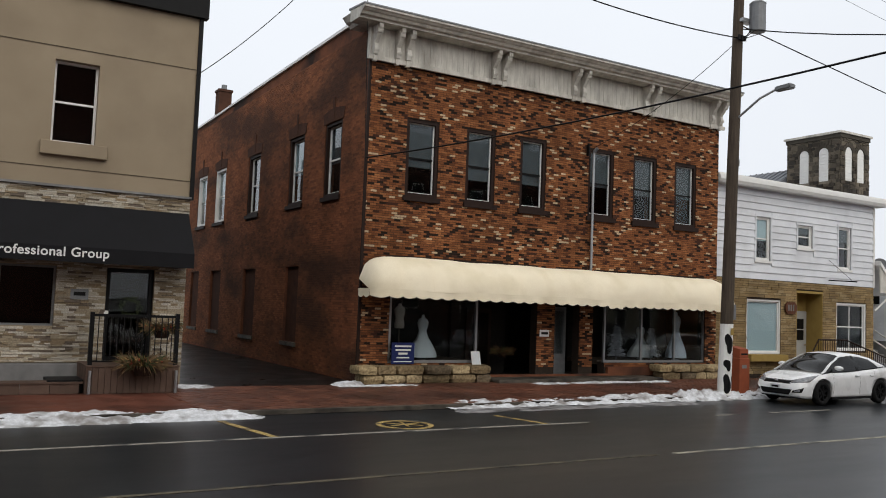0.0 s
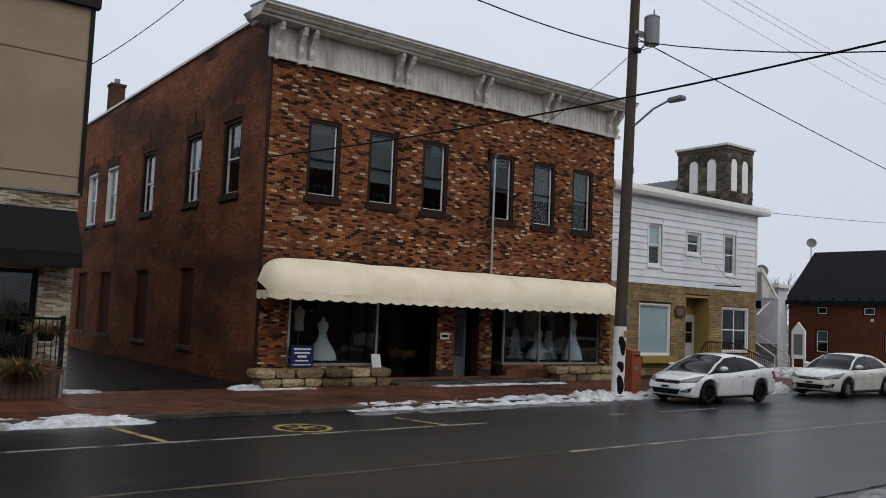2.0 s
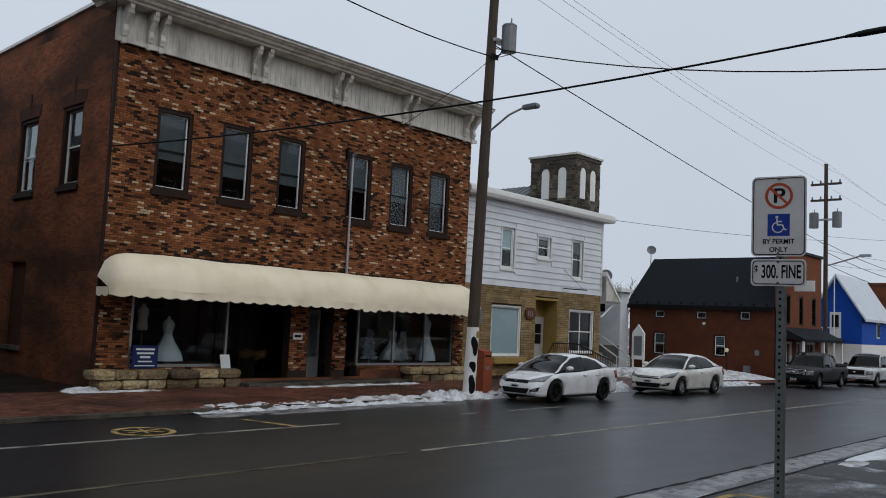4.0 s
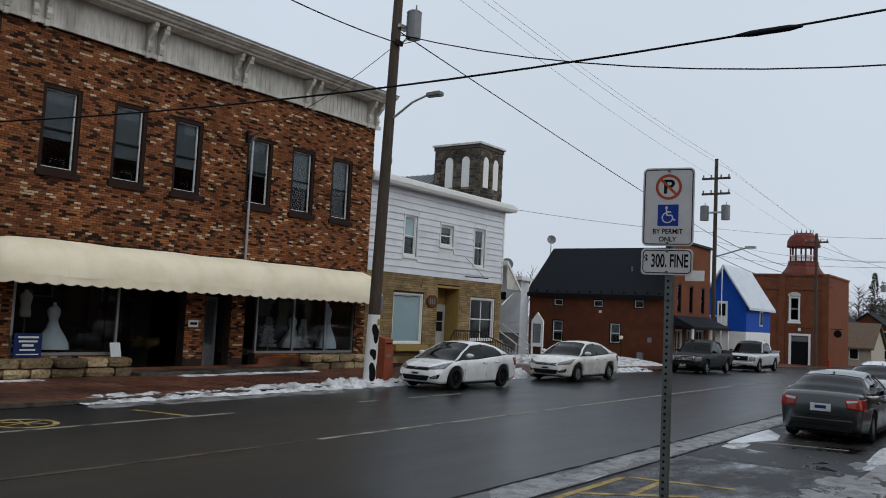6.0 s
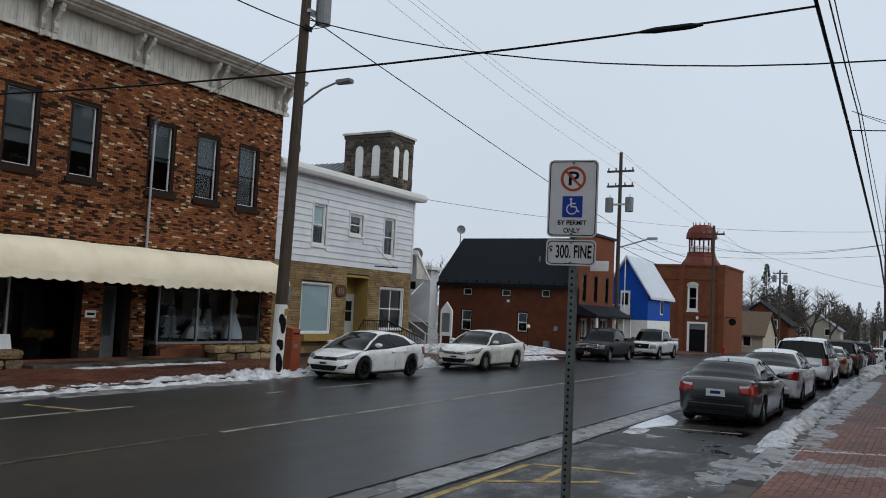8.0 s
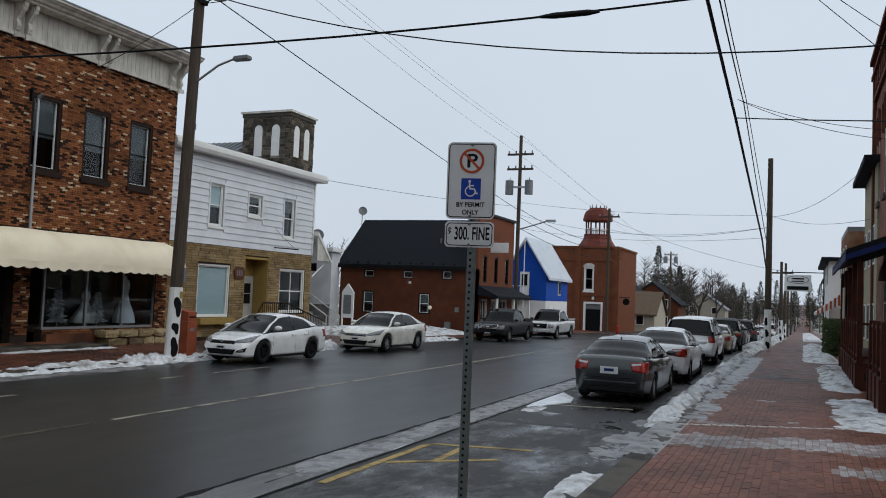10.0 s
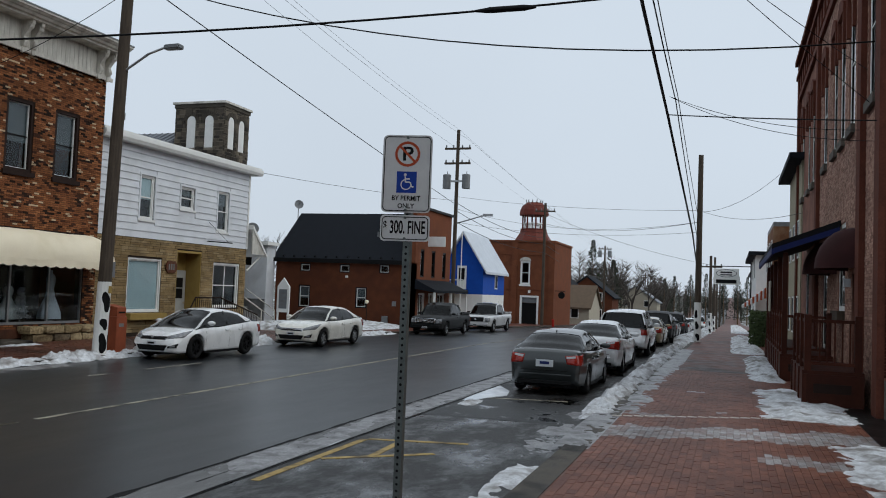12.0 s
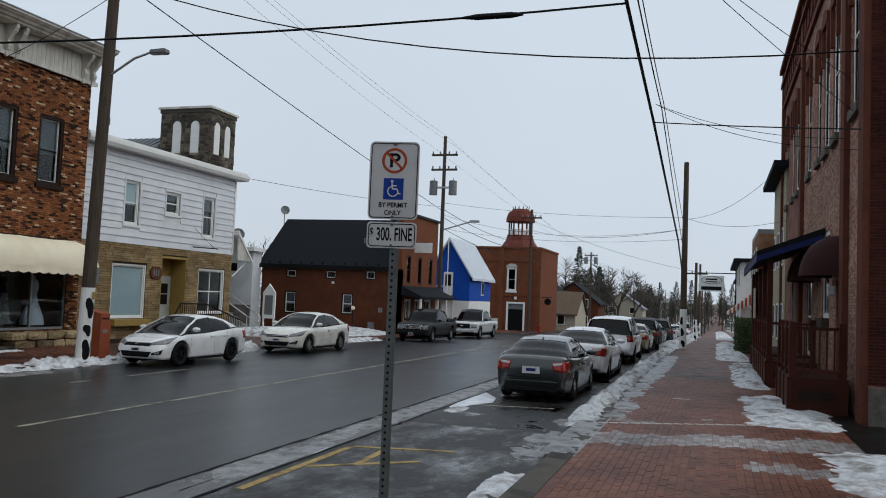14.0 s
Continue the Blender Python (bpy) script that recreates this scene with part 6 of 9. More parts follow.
for k, (ya, za) in enumerate(((-0.5, 13.9), (0.0, 14.6), (0.5, 14.2))):
    wire("thin bare primary line along the north side", [(-30, 19.5 + ya, 14.2), (19.7, 19.5 + ya, za), (58.5, 21.9 + ya * 1.8, 13.45 + (0.9 if k == 1 else 0)), (130, 21 + ya, 9.4), (190, 20.5 + ya, 7.4)], 0.007, 0.35, GREYMETAL)
wire("black cable from the office corner", [(4.7, 24.25, 8.1), (7.15, 24.0, 10.6), (9.5, 19.6, 12.0)], 0.012, 0.1)
wire("thin cable down the corner of the brick shop", [(9.72, 24.45, 6.5), (9.4, 24.1, 11.6), (9.0, 19.6, 12.2)], 0.01, 0.0)
wire("heavy cable bundle along the south side", [(-6, 4.3, 10.0), (12.0, 4.3, 8.5), (23.8, 4.3, 7.42), (41, 4.3, 5.45), S_FAR], 0.038, 0.0)
wire("cable of the southern line", [(12.0, 4.15, 8.75), (23.8, 4.1, 7.85), (51.2, 4.35, 5.3)], 0.016, 0.1)
wire("cable of the southern line", [(12.0, 4.05, 8.8), (23.8, 4.05, 8.0), (51.2, 4.25, 6.3)], 0.012, 0.15)
wire("cable of the southern line", [S_FAR, (80, 4.3, 4.2), (100, 4.3, 5.5), (125, 4.4, 5)], 0.016, 0.3)
wire("service cable to the brick row", [(23.8, 4.3, 7.45), (18.28, -0.5, 6.0)], 0.016, 0.03)
wire("thin service wire to the brick row", [(22.9, 4.2, 7.75), (21.0, -0.3, 6.35)], 0.008, 0.25)
wire("thin service wire to the brick row", [(22.9, 4.2, 7.75), (19.4, -0.3, 5.8)], 0.008, 0.3)
wire("thin service wire to the brick row", [(16.5, 4.3, 10.1), (19.9, -0.3, 6.7)], 0.008, 0.1)
wire("thin service wire to the brick row", [(16.5, 4.3, 10.1), (20.6, -0.3, 7.65)], 0.008, 0.1)
for k, (z0, z1, sg) in enumerate(((9.3, 7.6, 0.3), (8.4, 6.9, 0.9), (7.4, 6.3, 0.5))):
    wire("thin wire across the street between poles", [(58.5, 21.9, z0), (51.2, 4.4, z1)], 0.01, sg)
wire("thin wire across the street between poles", [(80.0, 19.8, 10.2), (80, 4.4, 5.6)], 0.014, 0.5)
wire("thin wire across the street between poles", [(80.0, 19.8, 9.2), (51.2, 4.4, 6.9)], 0.014, 0.6)
wire("thin wire to the cream building", [(51.2, 4.4, 7.5), (45, 0.2, 8.9)], 0.01, 0.5)
wire("thin wire to the brick row", [(51.2, 4.4, 7.6), (38.5, -0.3, 6.2)], 0.01, 0.4)
wire("thin wire from the tall pole", [(58.5, 21.9, 9.0), (36.0, 27.0, 8.2)], 0.012, 0.2)
for z in (8.8, 8.2, 7.4):
    wire("drooping secondary line past the tall pole", [(58.5, 21.8, z), (80.0, 19.8, z - 1.0), (130, 21, z - 2.2)], 0.02, 0.5)


def splice():
    t = thing("cable_splice", (15.0, 6.5, 7.86), "long black cable splice sleeve hung on the crossing cable", "cable splice")
    a, b = Vector((15.06, 7.32, 7.715)), Vector((15.4, 6.2, 7.83))
    bm = tube(a, a.lerp(b, 0.25), 0.025, 0.06, 12)
    add_tube(bm, a.lerp(b, 0.25), a.lerp(b, 0.8), 0.06, 0.06, 12)
    add_tube(bm, a.lerp(b, 0.8), b, 0.06, 0.025, 12)
    part("sleeve", bm, BLACK, t)
    return t


splice()


# ---- the parking sign ----
def text_part(body, size, m, parent, mw, name="lettering", squeeze=1.0):
    c = bpy.data.curves.new(name, "FONT")
    c.body, c.size, c.extrude, c.align_x, c.align_y = body, size, 0.0008, "CENTER", "CENTER"
    c.offset = 0.0011 if size < 0.1 else 0.003
    c.materials.append(m)
    ob = new(name, c)
    ob.parent = parent
    ob.matrix_parent_inverse = Matrix.Identity(4)
    ob.matrix_basis = Matrix.Translation(-origin_of(parent)) @ mw @ Matrix.Diagonal((squeeze, 1, 1, 1))
    return ob


def rounded(w, h, r, n=5):
    pts = []
    for cx, cy, a0 in ((w / 2 - r, h / 2 - r, 0), (-w / 2 + r, h / 2 - r, 90), (-w / 2 + r, -h / 2 + r, 180), (w / 2 - r, -h / 2 + r, 270)):
        for k in range(n + 1):
            a = radians(a0 + 90 * k / n)
            pts.append((cx + r * math.cos(a), cy + r * math.sin(a)))
    return pts


def parking_sign():
    bx, by = 5.8, 4.9
    t = thing("parking_sign", (bx, by, 0.09), "no-parking permit sign on a perforated steel post", "sign")
    yaw = -78
    M0 = pose(bx - 0.045, by + 0.01, 0, 90, 0, yaw)
    def flat(poly, z, d, h, name, m, parent, label=""):
        bm = B()
        f = [[bm.verts.new((a, b + z, dd)) for a, b in poly] for dd in (d, d + h)]
        bm.faces.new(f[0])
        bm.faces.new(f[1])
        n_ = len(poly)
        for k in range(n_):
            bm.faces.new((f[0][k], f[0][(k + 1) % n_], f[1][(k + 1) % n_], f[1][k]))
        bm.transform(M0)
        return part(name, bm, m, parent, label)
    def ring(r0, r1, cx, cz, d, name, m, parent):
        bm = B()
        vs = [[(cx + r * math.cos(k / 36 * 6.2832), cz + r * math.sin(k / 36 * 6.2832)) for k in range(36)] for r in (r0, r1)]
        v3 = [[bm.verts.new((a, b, d)) for a, b in q] for q in vs]
        for k in range(36):
            bm.faces.new((v3[0][k], v3[0][(k + 1) % 36], v3[1][(k + 1) % 36], v3[1][k]))
        bm.transform(M0)
        return part(name, bm, m, parent)
    # post: a square tube with a row of holes on each side
    post = part("post", box(bx - 0.028, bx + 0.028, by - 0.028, by + 0.028, -0.1, 3.42), STEELDARK, t, "perforated galvanised steel post")
    for k in range(66):
        z = 0.15 + k * 0.05
        part("hole", tube((bx - 0.0295, by, z), (bx - 0.0285, by, z), 0.011, sides=8), BLACK, post)
    big = flat(rounded(0.385, 0.6, 0.04), 3.165, 0.0, 0.004, "sign_plate", SIGNWHITE, t, "white reflective sign plate with black border")
    small = flat(rounded(0.385, 0.2, 0.03), 2.745, 0.0, 0.004, "fine_plate", SIGNWHITE, t, "small white plate with black border")
    for pl, w, h, zc in ((big, 0.385, 0.6, 3.165), (small, 0.385, 0.2, 2.745)):
        o, i = rounded(w - 0.022, h - 0.022, 0.032), rounded(w - 0.036, h - 0.036, 0.026)
        bm = B()
        vo, vi = [bm.verts.new((a, b + zc, 0.0055)) for a, b in o], [bm.verts.new((a, b + zc, 0.0055)) for a, b in i]
        for k in range(len(o)):
            j = (k + 1) % len(o)
            bm.faces.new((vo[k], vo[j], vi[j], vi[k]))
        bm.transform(M0)
        part("border", bm, BLACK, pl)
    text_part("P", 0.15, BLACK, big, M0 @ Matrix.Translation((0.0, 3.315, 0.0052)), squeeze=1.15)
    ring(0.078, 0.098, 0, 3.318, 0.0062, "red_ring", SIGNRED, big)
    a = Matrix.Rotation(radians(-45), 4, "Z")
    bm = box(-0.085, 0.085, -0.009, 0.009, 0.0064, 0.0072)
    bm.transform(M0 @ Matrix.Translation((0, 3.318, 0)) @ a)
    part("red_bar", bm, SIGNRED, big)
    flat(rounded(0.155, 0.165, 0.003), 3.1, 0.0052, 0.0006, "blue_square", SIGNBLUE, big)
    # wheelchair symbol
    bm = B()
    add_tube(bm, (-0.012, 3.158, 0.0064), (-0.012, 3.158, 0.007), 0.011, sides=14)
    for p0, p1 in (((-0.012, 3.145), (-0.008, 3.1)), ((-0.008, 3.1), (0.028, 3.1)), ((0.028, 3.1), (0.042, 3.062)), ((0.042, 3.062), (0.056, 3.066)), ((-0.01, 3.125), (0.024, 3.125))):
        d = Vector((p1[0] - p0[0], p1[1] - p0[1])).normalized() * 0.0055
        q = [(p0[0] - d.y, p0[1] + d.x), (p0[0] + d.y, p0[1] - d.x), (p1[0] + d.y, p1[1] - d.x), (p1[0] - d.y, p1[1] + d.x)]
        bm.faces.new([bm.verts.new((x_, z_, 0.0066)) for x_, z_ in q])
    bm.transform(M0)
    part("wheelchair_figure", bm, SIGNWHITE, big)
    bm = B()
    for k in range(24):
        a0, a1 = radians(100 + 260 * k / 24), radians(100 + 260 * (k + 1) / 24)
        bm.faces.new([bm.verts.new((-0.004 + r * math.cos(a_), 3.082 + r * math.sin(a_), 0.0065)) for r, a_ in ((0.034, a0), (0.043, a0), (0.043, a1), (0.034, a1))])
    bm.transform(M0)
    part("wheel_arc", bm, SIGNWHITE, big)
    text_part("BY PERMIT", 0.052, BLACK, big, M0 @ Matrix.Translation((0.0, 2.975, 0.0052)), squeeze=0.92)
    text_part("ONLY", 0.052, BLACK, big, M0 @ Matrix.Translation((0.0, 2.915, 0.0052)), squeeze=0.92)
    text_part("$", 0.085, BLACK, small, M0 @ Matrix.Translation((-0.155, 2.765, 0.0052)), squeeze=0.7)
    text_part("300. FINE", 0.138, BLACK, small, M0 @ Matrix.Translation((0.02, 2.747, 0.0052)), squeeze=0.505)
    for pl, z in ((big, 3.445), (big, 2.885), (small, 2.825), (small, 2.665)):
        bm = tube((0, z, 0.004), (0, z, 0.013), 0.011, sides=8)
        bm.transform(M0)
        part("bolt", bm, STEELDARK, pl)
    return t


STEELDARK = mat("weathered_galvanised_steel", (0.17, 0.19, 0.18), (0.1, 0.11, 0.11), rough=0.55, metal=0.5, scale=14, fine=90, bump=0.15)
SIGNWHITE = mat("reflective_white_sheet", (0.72, 0.73, 0.72), (0.64, 0.65, 0.64), rough=0.4, scale=6, bump=0.02, stain=(0.5, 0.5, 0.5), stain_scale=5, stain_amount=0.12)
SIGNRED = mat("faded_red_sheet", (0.5, 0.09, 0.035), (0.42, 0.07, 0.03), rough=0.4, scale=8, bump=0.0)
SIGNBLUE = mat("blue_sheet", (0.02, 0.06, 0.36), (0.015, 0.05, 0.3), rough=0.4, scale=8, bump=0.0)
parking_sign()


# ---- vehicles ----
from mathutils.bvhtree import BVHTree


def lerp_table(tab, x):
    if x <= tab[0][0]:
        return tab[0][1]
    for (a, va), (b, vb) in zip(tab, tab[1:]):
        if x <= b:
            f = (x - a) / (b - a)
            f = f * f * (3 - 2 * f) * 0.4 + f * 0.6
            return va + (vb - va) * f
    return tab[-1][1]


SEDAN = dict(top=[(-2.29, 0.8), (-2.26, 0.97), (-2.12, 1.035), (-1.6, 1.045), (-0.9, 1.0), (0.2, 0.95), (0.95, 0.95), (1.45, 0.9), (1.9, 0.82), (2.1, 0.75), (2.2, 0.68), (2.265, 0.58), (2.29, 0.48)],
             wid=[(-2.29, 0.72), (-2.2, 0.8), (-1.7, 0.87), (0, 0.89), (1.5, 0.88), (1.95, 0.82), (2.18, 0.7), (2.29, 0.54)],
             low=[(-2.29, 0.32), (-2.1, 0.23), (-1.4, 0.19), (1.4, 0.19), (2.0, 0.19), (2.29, 0.24)],
             roof=[(-1.95, 1.03), (-1.62, 1.17), (-1.15, 1.36), (-0.7, 1.43), (-0.2, 1.455), (0.2, 1.42), (0.58, 1.27), (1.18, 0.95)],
             axles=(1.38, -1.32), wr=0.335, cab=(0.8, 0.56), belt=0.97, pillars=(0.42, -0.3, -1.05), roofx=(-1.1, 0.28), L=2.29)
COUPE_SEDAN = dict(SEDAN, top=[(-2.29, 0.82), (-2.26, 1.0), (-2.12, 1.06), (-1.6, 1.07), (-0.9, 1.01), (0.2, 0.93), (0.95, 0.92), (1.45, 0.87), (1.85, 0.78), (2.1, 0.69), (2.2, 0.62), (2.265, 0.54), (2.29, 0.46)],
                   roof=[(-2.02, 1.06), (-1.65, 1.17), (-1.15, 1.32), (-0.65, 1.41), (-0.15, 1.44), (0.22, 1.405), (0.7, 1.22), (1.36, 0.91)], roofx=(-1.15, 0.3), wr=0.345)
SUV = dict(top=[(-2.42, 0.75), (-2.4, 1.0), (-2.35, 1.12), (-1.5, 1.14), (0.2, 1.1), (0.95, 1.1), (1.6, 1.06), (2.1, 1.0), (2.38, 0.86), (2.45, 0.6)],
           wid=[(-2.45, 0.86), (-2.3, 0.94), (-1.5, 0.98), (0, 0.99), (1.6, 0.97), (2.2, 0.9), (2.45, 0.75)],
           low=[(-2.45, 0.42), (-2.1, 0.32), (2.0, 0.3), (2.45, 0.36)],
           roof=[(-2.38, 1.12), (-2.3, 1.4), (-2.1, 1.7), (-1.6, 1.77), (-0.3, 1.8), (0.15, 1.75), (0.45, 1.58), (1.0, 1.12)],
           axles=(1.48, -1.4), wr=0.38, cab=(0.92, 0.7), belt=1.12, pillars=(0.35, -0.5, -1.5), roofx=(-2.12, 0.12), L=2.45)
PICKUP = dict(top=[(-2.8, 0.8), (-2.78, 1.12), (-2.7, 1.16), (-0.95, 1.16), (0.2, 1.12), (1.0, 1.12), (1.7, 1.1), (2.4, 1.08), (2.68, 1.03), (2.78, 0.95), (2.82, 0.74)],
              wid=[(-2.82, 0.93), (-2.6, 0.96), (0, 0.98), (1.7, 0.98), (2.5, 0.94), (2.82, 0.84)],
              low=[(-2.82, 0.5), (-2.2, 0.4), (2.2, 0.36), (2.82, 0.4)],
              roof=[(-1.0, 1.16), (-0.92, 1.5), (-0.8, 1.76), (-0.3, 1.84), (0.3, 1.82), (0.6, 1.7), (1.15, 1.14)],
              axles=(1.78, -1.72), wr=0.4, cab=(0.9, 0.72), belt=1.15, pillars=(0.45, -0.3, -0.82), roofx=(-0.8, 0.32), L=2.82)


def car_paint(name, c, rough=0.28, metal=0.0, coat=1.0):
    return mat(name, c, tuple(v * 0.9 for v in c), rough=rough, scale=1.5, fine=20, bump=0.0, metal=metal, coat=coat, spec=0.4, stain=tuple(v * 0.6 for v in c), stain_scale=1.6, stain_amount=0.14, rough_var=0.06)


def ball(c, s, seg=12):
    bm = B()
    bmesh.ops.create_uvsphere(bm, u_segments=seg, v_segments=8, radius=1.0)
    bm.transform(Matrix.Translation(c) @ Matrix.Diagonal((*s, 1)))
    return bm


HEADLAMP = mat("headlamp_lens", (0.3, 0.31, 0.33), (0.05, 0.052, 0.055), rough=0.12, scale=20, bump=0.0, coat=1.0, spec=0.5)
TAILLAMP = mat("tail_lamp_lens", (0.36, 0.022, 0.01), (0.2, 0.01, 0.008), rough=0.25, scale=20, bump=0.0, coat=0.3, spec=0.4)
SEAMGREY = mat("shadow_gap", (0.06, 0.06, 0.062), (0.04, 0.04, 0.042), rough=0.7, bump=0.0)
TRIM = mat("black_plastic_trim", (0.01, 0.01, 0.0105), (0.006, 0.006, 0.0065), rough=0.55, bump=0.05)
PLATE = mat("number_plate_white", (0.6, 0.62, 0.64), (0.5, 0.52, 0.55), rough=0.5)
CHROME = mat("chrome", (0.75, 0.76, 0.78), (0.6, 0.61, 0.63), rough=0.15, metal=1.0, bump=0.0)
SEATCLOTH = mat("dark_seat_cloth", (0.03, 0.03, 0.032), (0.02, 0.02, 0.021), rough=0.9)


LAMPS = dict(sedan=([(2.23, 0.44, 0.6), (2.2, 0.46, 0.68), (1.6, 0.87, 0.85), (1.95, 0.82, 0.65)], [(-2.28, 0.5, 0.74), (-2.27, 0.46, 0.925), (-1.98, 0.84, 0.96), (-2.08, 0.84, 0.7)]),
             suv=([(2.43, 0.58, 0.72), (2.42, 0.58, 0.86), (2.15, 0.9, 0.95), (2.25, 0.88, 0.74)], [(-2.44, 0.74, 0.86), (-2.42, 0.72, 1.08), (-2.15, 0.95, 1.09), (-2.25, 0.95, 0.86)]),
             pickup=([(2.81, 0.62, 0.71), (2.79, 0.62, 0.93), (2.6, 0.92, 0.95), (2.62, 0.92, 0.71)], [(-2.81, 0.8, 0.75), (-2.8, 0.8, 1.1), (-2.7, 0.95, 1.1), (-2.7, 0.95, 0.75)]))


def patch(name, corners, aim, material, parent, skin, label="", off=0.01, nu=14, nv=5):
    """A thin shaped piece that lies on the skin of a body: its four corners are cast on it along aim."""
    a, b, c, d = [Vector(v) for v in corners]
    aim = Vector(aim).normalized()
    bm = B()
    tops, lows = {}, {}
    for i in range(nu + 1):
        for j in range(nv + 1):
            u, v = i / nu, j / nv
            p = (a * (1 - v) + b * v) * (1 - u) + (d * (1 - v) + c * v) * u
            hit, nrm, _, _ = skin.ray_cast(p - aim * 0.8, aim, 1.6)
            if hit is None:
                hit, nrm, _, _ = skin.find_nearest(p)
            if nrm.dot(aim) > 0:
                nrm = -nrm
            tops[i, j] = bm.verts.new(hit + nrm * off)
            lows[i, j] = bm.verts.new(hit - nrm * 0.012)
    for i in range(nu):
        for j in range(nv):
            bm.faces.new((tops[i, j], tops[i + 1, j], tops[i + 1, j + 1], tops[i, j + 1]))
    rim = [(i, 0) for i in range(nu)] + [(nu, j) for j in range(nv)] + [(i, nv) for i in range(nu, 0, -1)] + [(0, j) for j in range(nv, 0, -1)]
    for p, q in zip(rim, rim[1:] + rim[:1]):
        bm.faces.new((tops[p], lows[p], lows[q], tops[q]))
    for k in list(lows):
        if k not in rim:
            bm.verts.remove(lows[k])
    return part(name, bm, material, parent, label, smooth=True)


def vehicle(kind, k, paint, at, turn, label, name="car", rims=STEEL, scale=1.0, wide=1.0, tall=1.0, grille=TRIM):
    t = thing(name, (0, 0, 0), label, "pickup truck" if kind == "pickup" else "car", group="parked vehicles")
    top, wid, low, L = k["top"], k["wid"], k["low"], k["L"]
    wr, ra = k["wr"], k["wr"] + 0.055
    n = 92
    bm = B()
    rings = []
    for i in range(n + 1):
        u = 2 * i / n - 1
        x = L * (0.45 * u + 0.55 * math.sin(u * math.pi / 2))
        zt, w, zb = lerp_table(top, x), lerp_table(wid, x) * wide, lerp_table(low, x)
        arch = 0.0
        for a in k["axles"]:
            d = abs(x - a)
            if d < ra:
                arch = wr + math.sqrt(ra * ra - d * d)
        def up(z):
            return max(z, arch)
        zm = zb + (zt - zb) * 0.62
        flare = 0.012 if arch else 0.0
        half = [(0.0, zb), (w * 0.8, up(zb)), (w * 0.955, up(zb + 0.015)), (w * 0.965 + flare, up(zb + 0.1)), (w * 0.985 + flare, up(zb + (zt - zb) * 0.36)), (w * 1.005, max(zm + 0.04, arch + 0.01)), (w * 0.975, max(zt - 0.1, arch + 0.03)),
                (w * 0.94, max(zt - 0.035, arch + 0.045)), (w * 0.84, zt), (w * 0.45, zt + 0.018), (0.0, zt + 0.024)]
        ring = [bm.verts.new((x, y, z)) for y, z in half] + [bm.verts.new((x, -y, z)) for y, z in half[-2:0:-1]]
        rings.append(ring)
    m = len(rings[0])
    for a, b in zip(rings, rings[1:]):
        for j in range(m):
            bm.faces.new((a[j], a[(j + 1) % m], b[(j + 1) % m], b[j]))
    bm.faces.new(rings[0])
    bm.faces.new(rings[-1])
    bmesh.ops.triangulate(bm, faces=bm.faces)
    skin = BVHTree.FromBMesh(bm)
    body = part("body", bm, paint, t, smooth=True)
    # glasshouse
    rf = k["roof"]
    yb, yr = k["cab"][0] * wide, k["cab"][1] * wide
    xs = [rf[0][0] + (rf[-1][0] - rf[0][0]) * i / 44 for i in range(45)]
    zmax = max(z for _, z in rf)
    def section(x):
        zr, zb = lerp_table(rf, x), lerp_table(top, x) - 0.02
        f = max(0.0, min(1.0, (zr - zb) / (zmax - k["belt"])))
        yrr = yb - (yb - yr) * f
        return zr, zb, yrr
    bm = B()
    rings = []
    for x in xs:
        zr, zb, y2 = section(x)
        half = [(yb, zb), (yb - (yb - y2) * 0.5 + 0.015, zb + (zr - zb) * 0.5), (y2, max(zb, zr - 0.06)), (y2 - 0.06, zr - 0.015), (y2 * 0.5, zr + 0.012), (0, zr + 0.02)]
        rings.append([bm.verts.new((x, y, z)) for y, z in half] + [bm.verts.new((x, -y, z)) for y, z in half[-2::-1]])
    m = len(rings[0])
    for a, b in zip(rings, rings[1:]):
        for j in range(m - 1):
            bm.faces.new((a[j], a[j + 1], b[j + 1], b[j]))
    bmesh.ops.triangulate(bm, faces=bm.faces)
    pane_skin = BVHTree.FromBMesh(bm)
    gl = part("glasshouse", bm, DARKGLASS, t, "tinted windows", smooth=True)
    gl.visible_shadow = False
    # roof panel and pillars in body colour
    bm = B()
    rows = []
    for x in [k["roofx"][0] + (k["roofx"][1] - k["roofx"][0]) * i / 16 for i in range(17)]:
        zr, zb, y2 = section(x)
        half = [(y2 + 0.012, zr - 0.085), (y2 + 0.008, zr - 0.055), (y2 - 0.055, zr - 0.004), (y2 * 0.5, zr + 0.022), (0, zr + 0.03)]
        rows.append([bm.verts.new((x, y, z)) for y, z in half] + [bm.verts.new((x, -y, z)) for y, z in half[-2::-1]])
    for a, b in zip(rows, rows[1:]):
        for j in range(len(a) - 1):
            bm.faces.new((a[j], a[j + 1], b[j + 1], b[j]))
    part("roof", bm, paint, t, smooth=True)
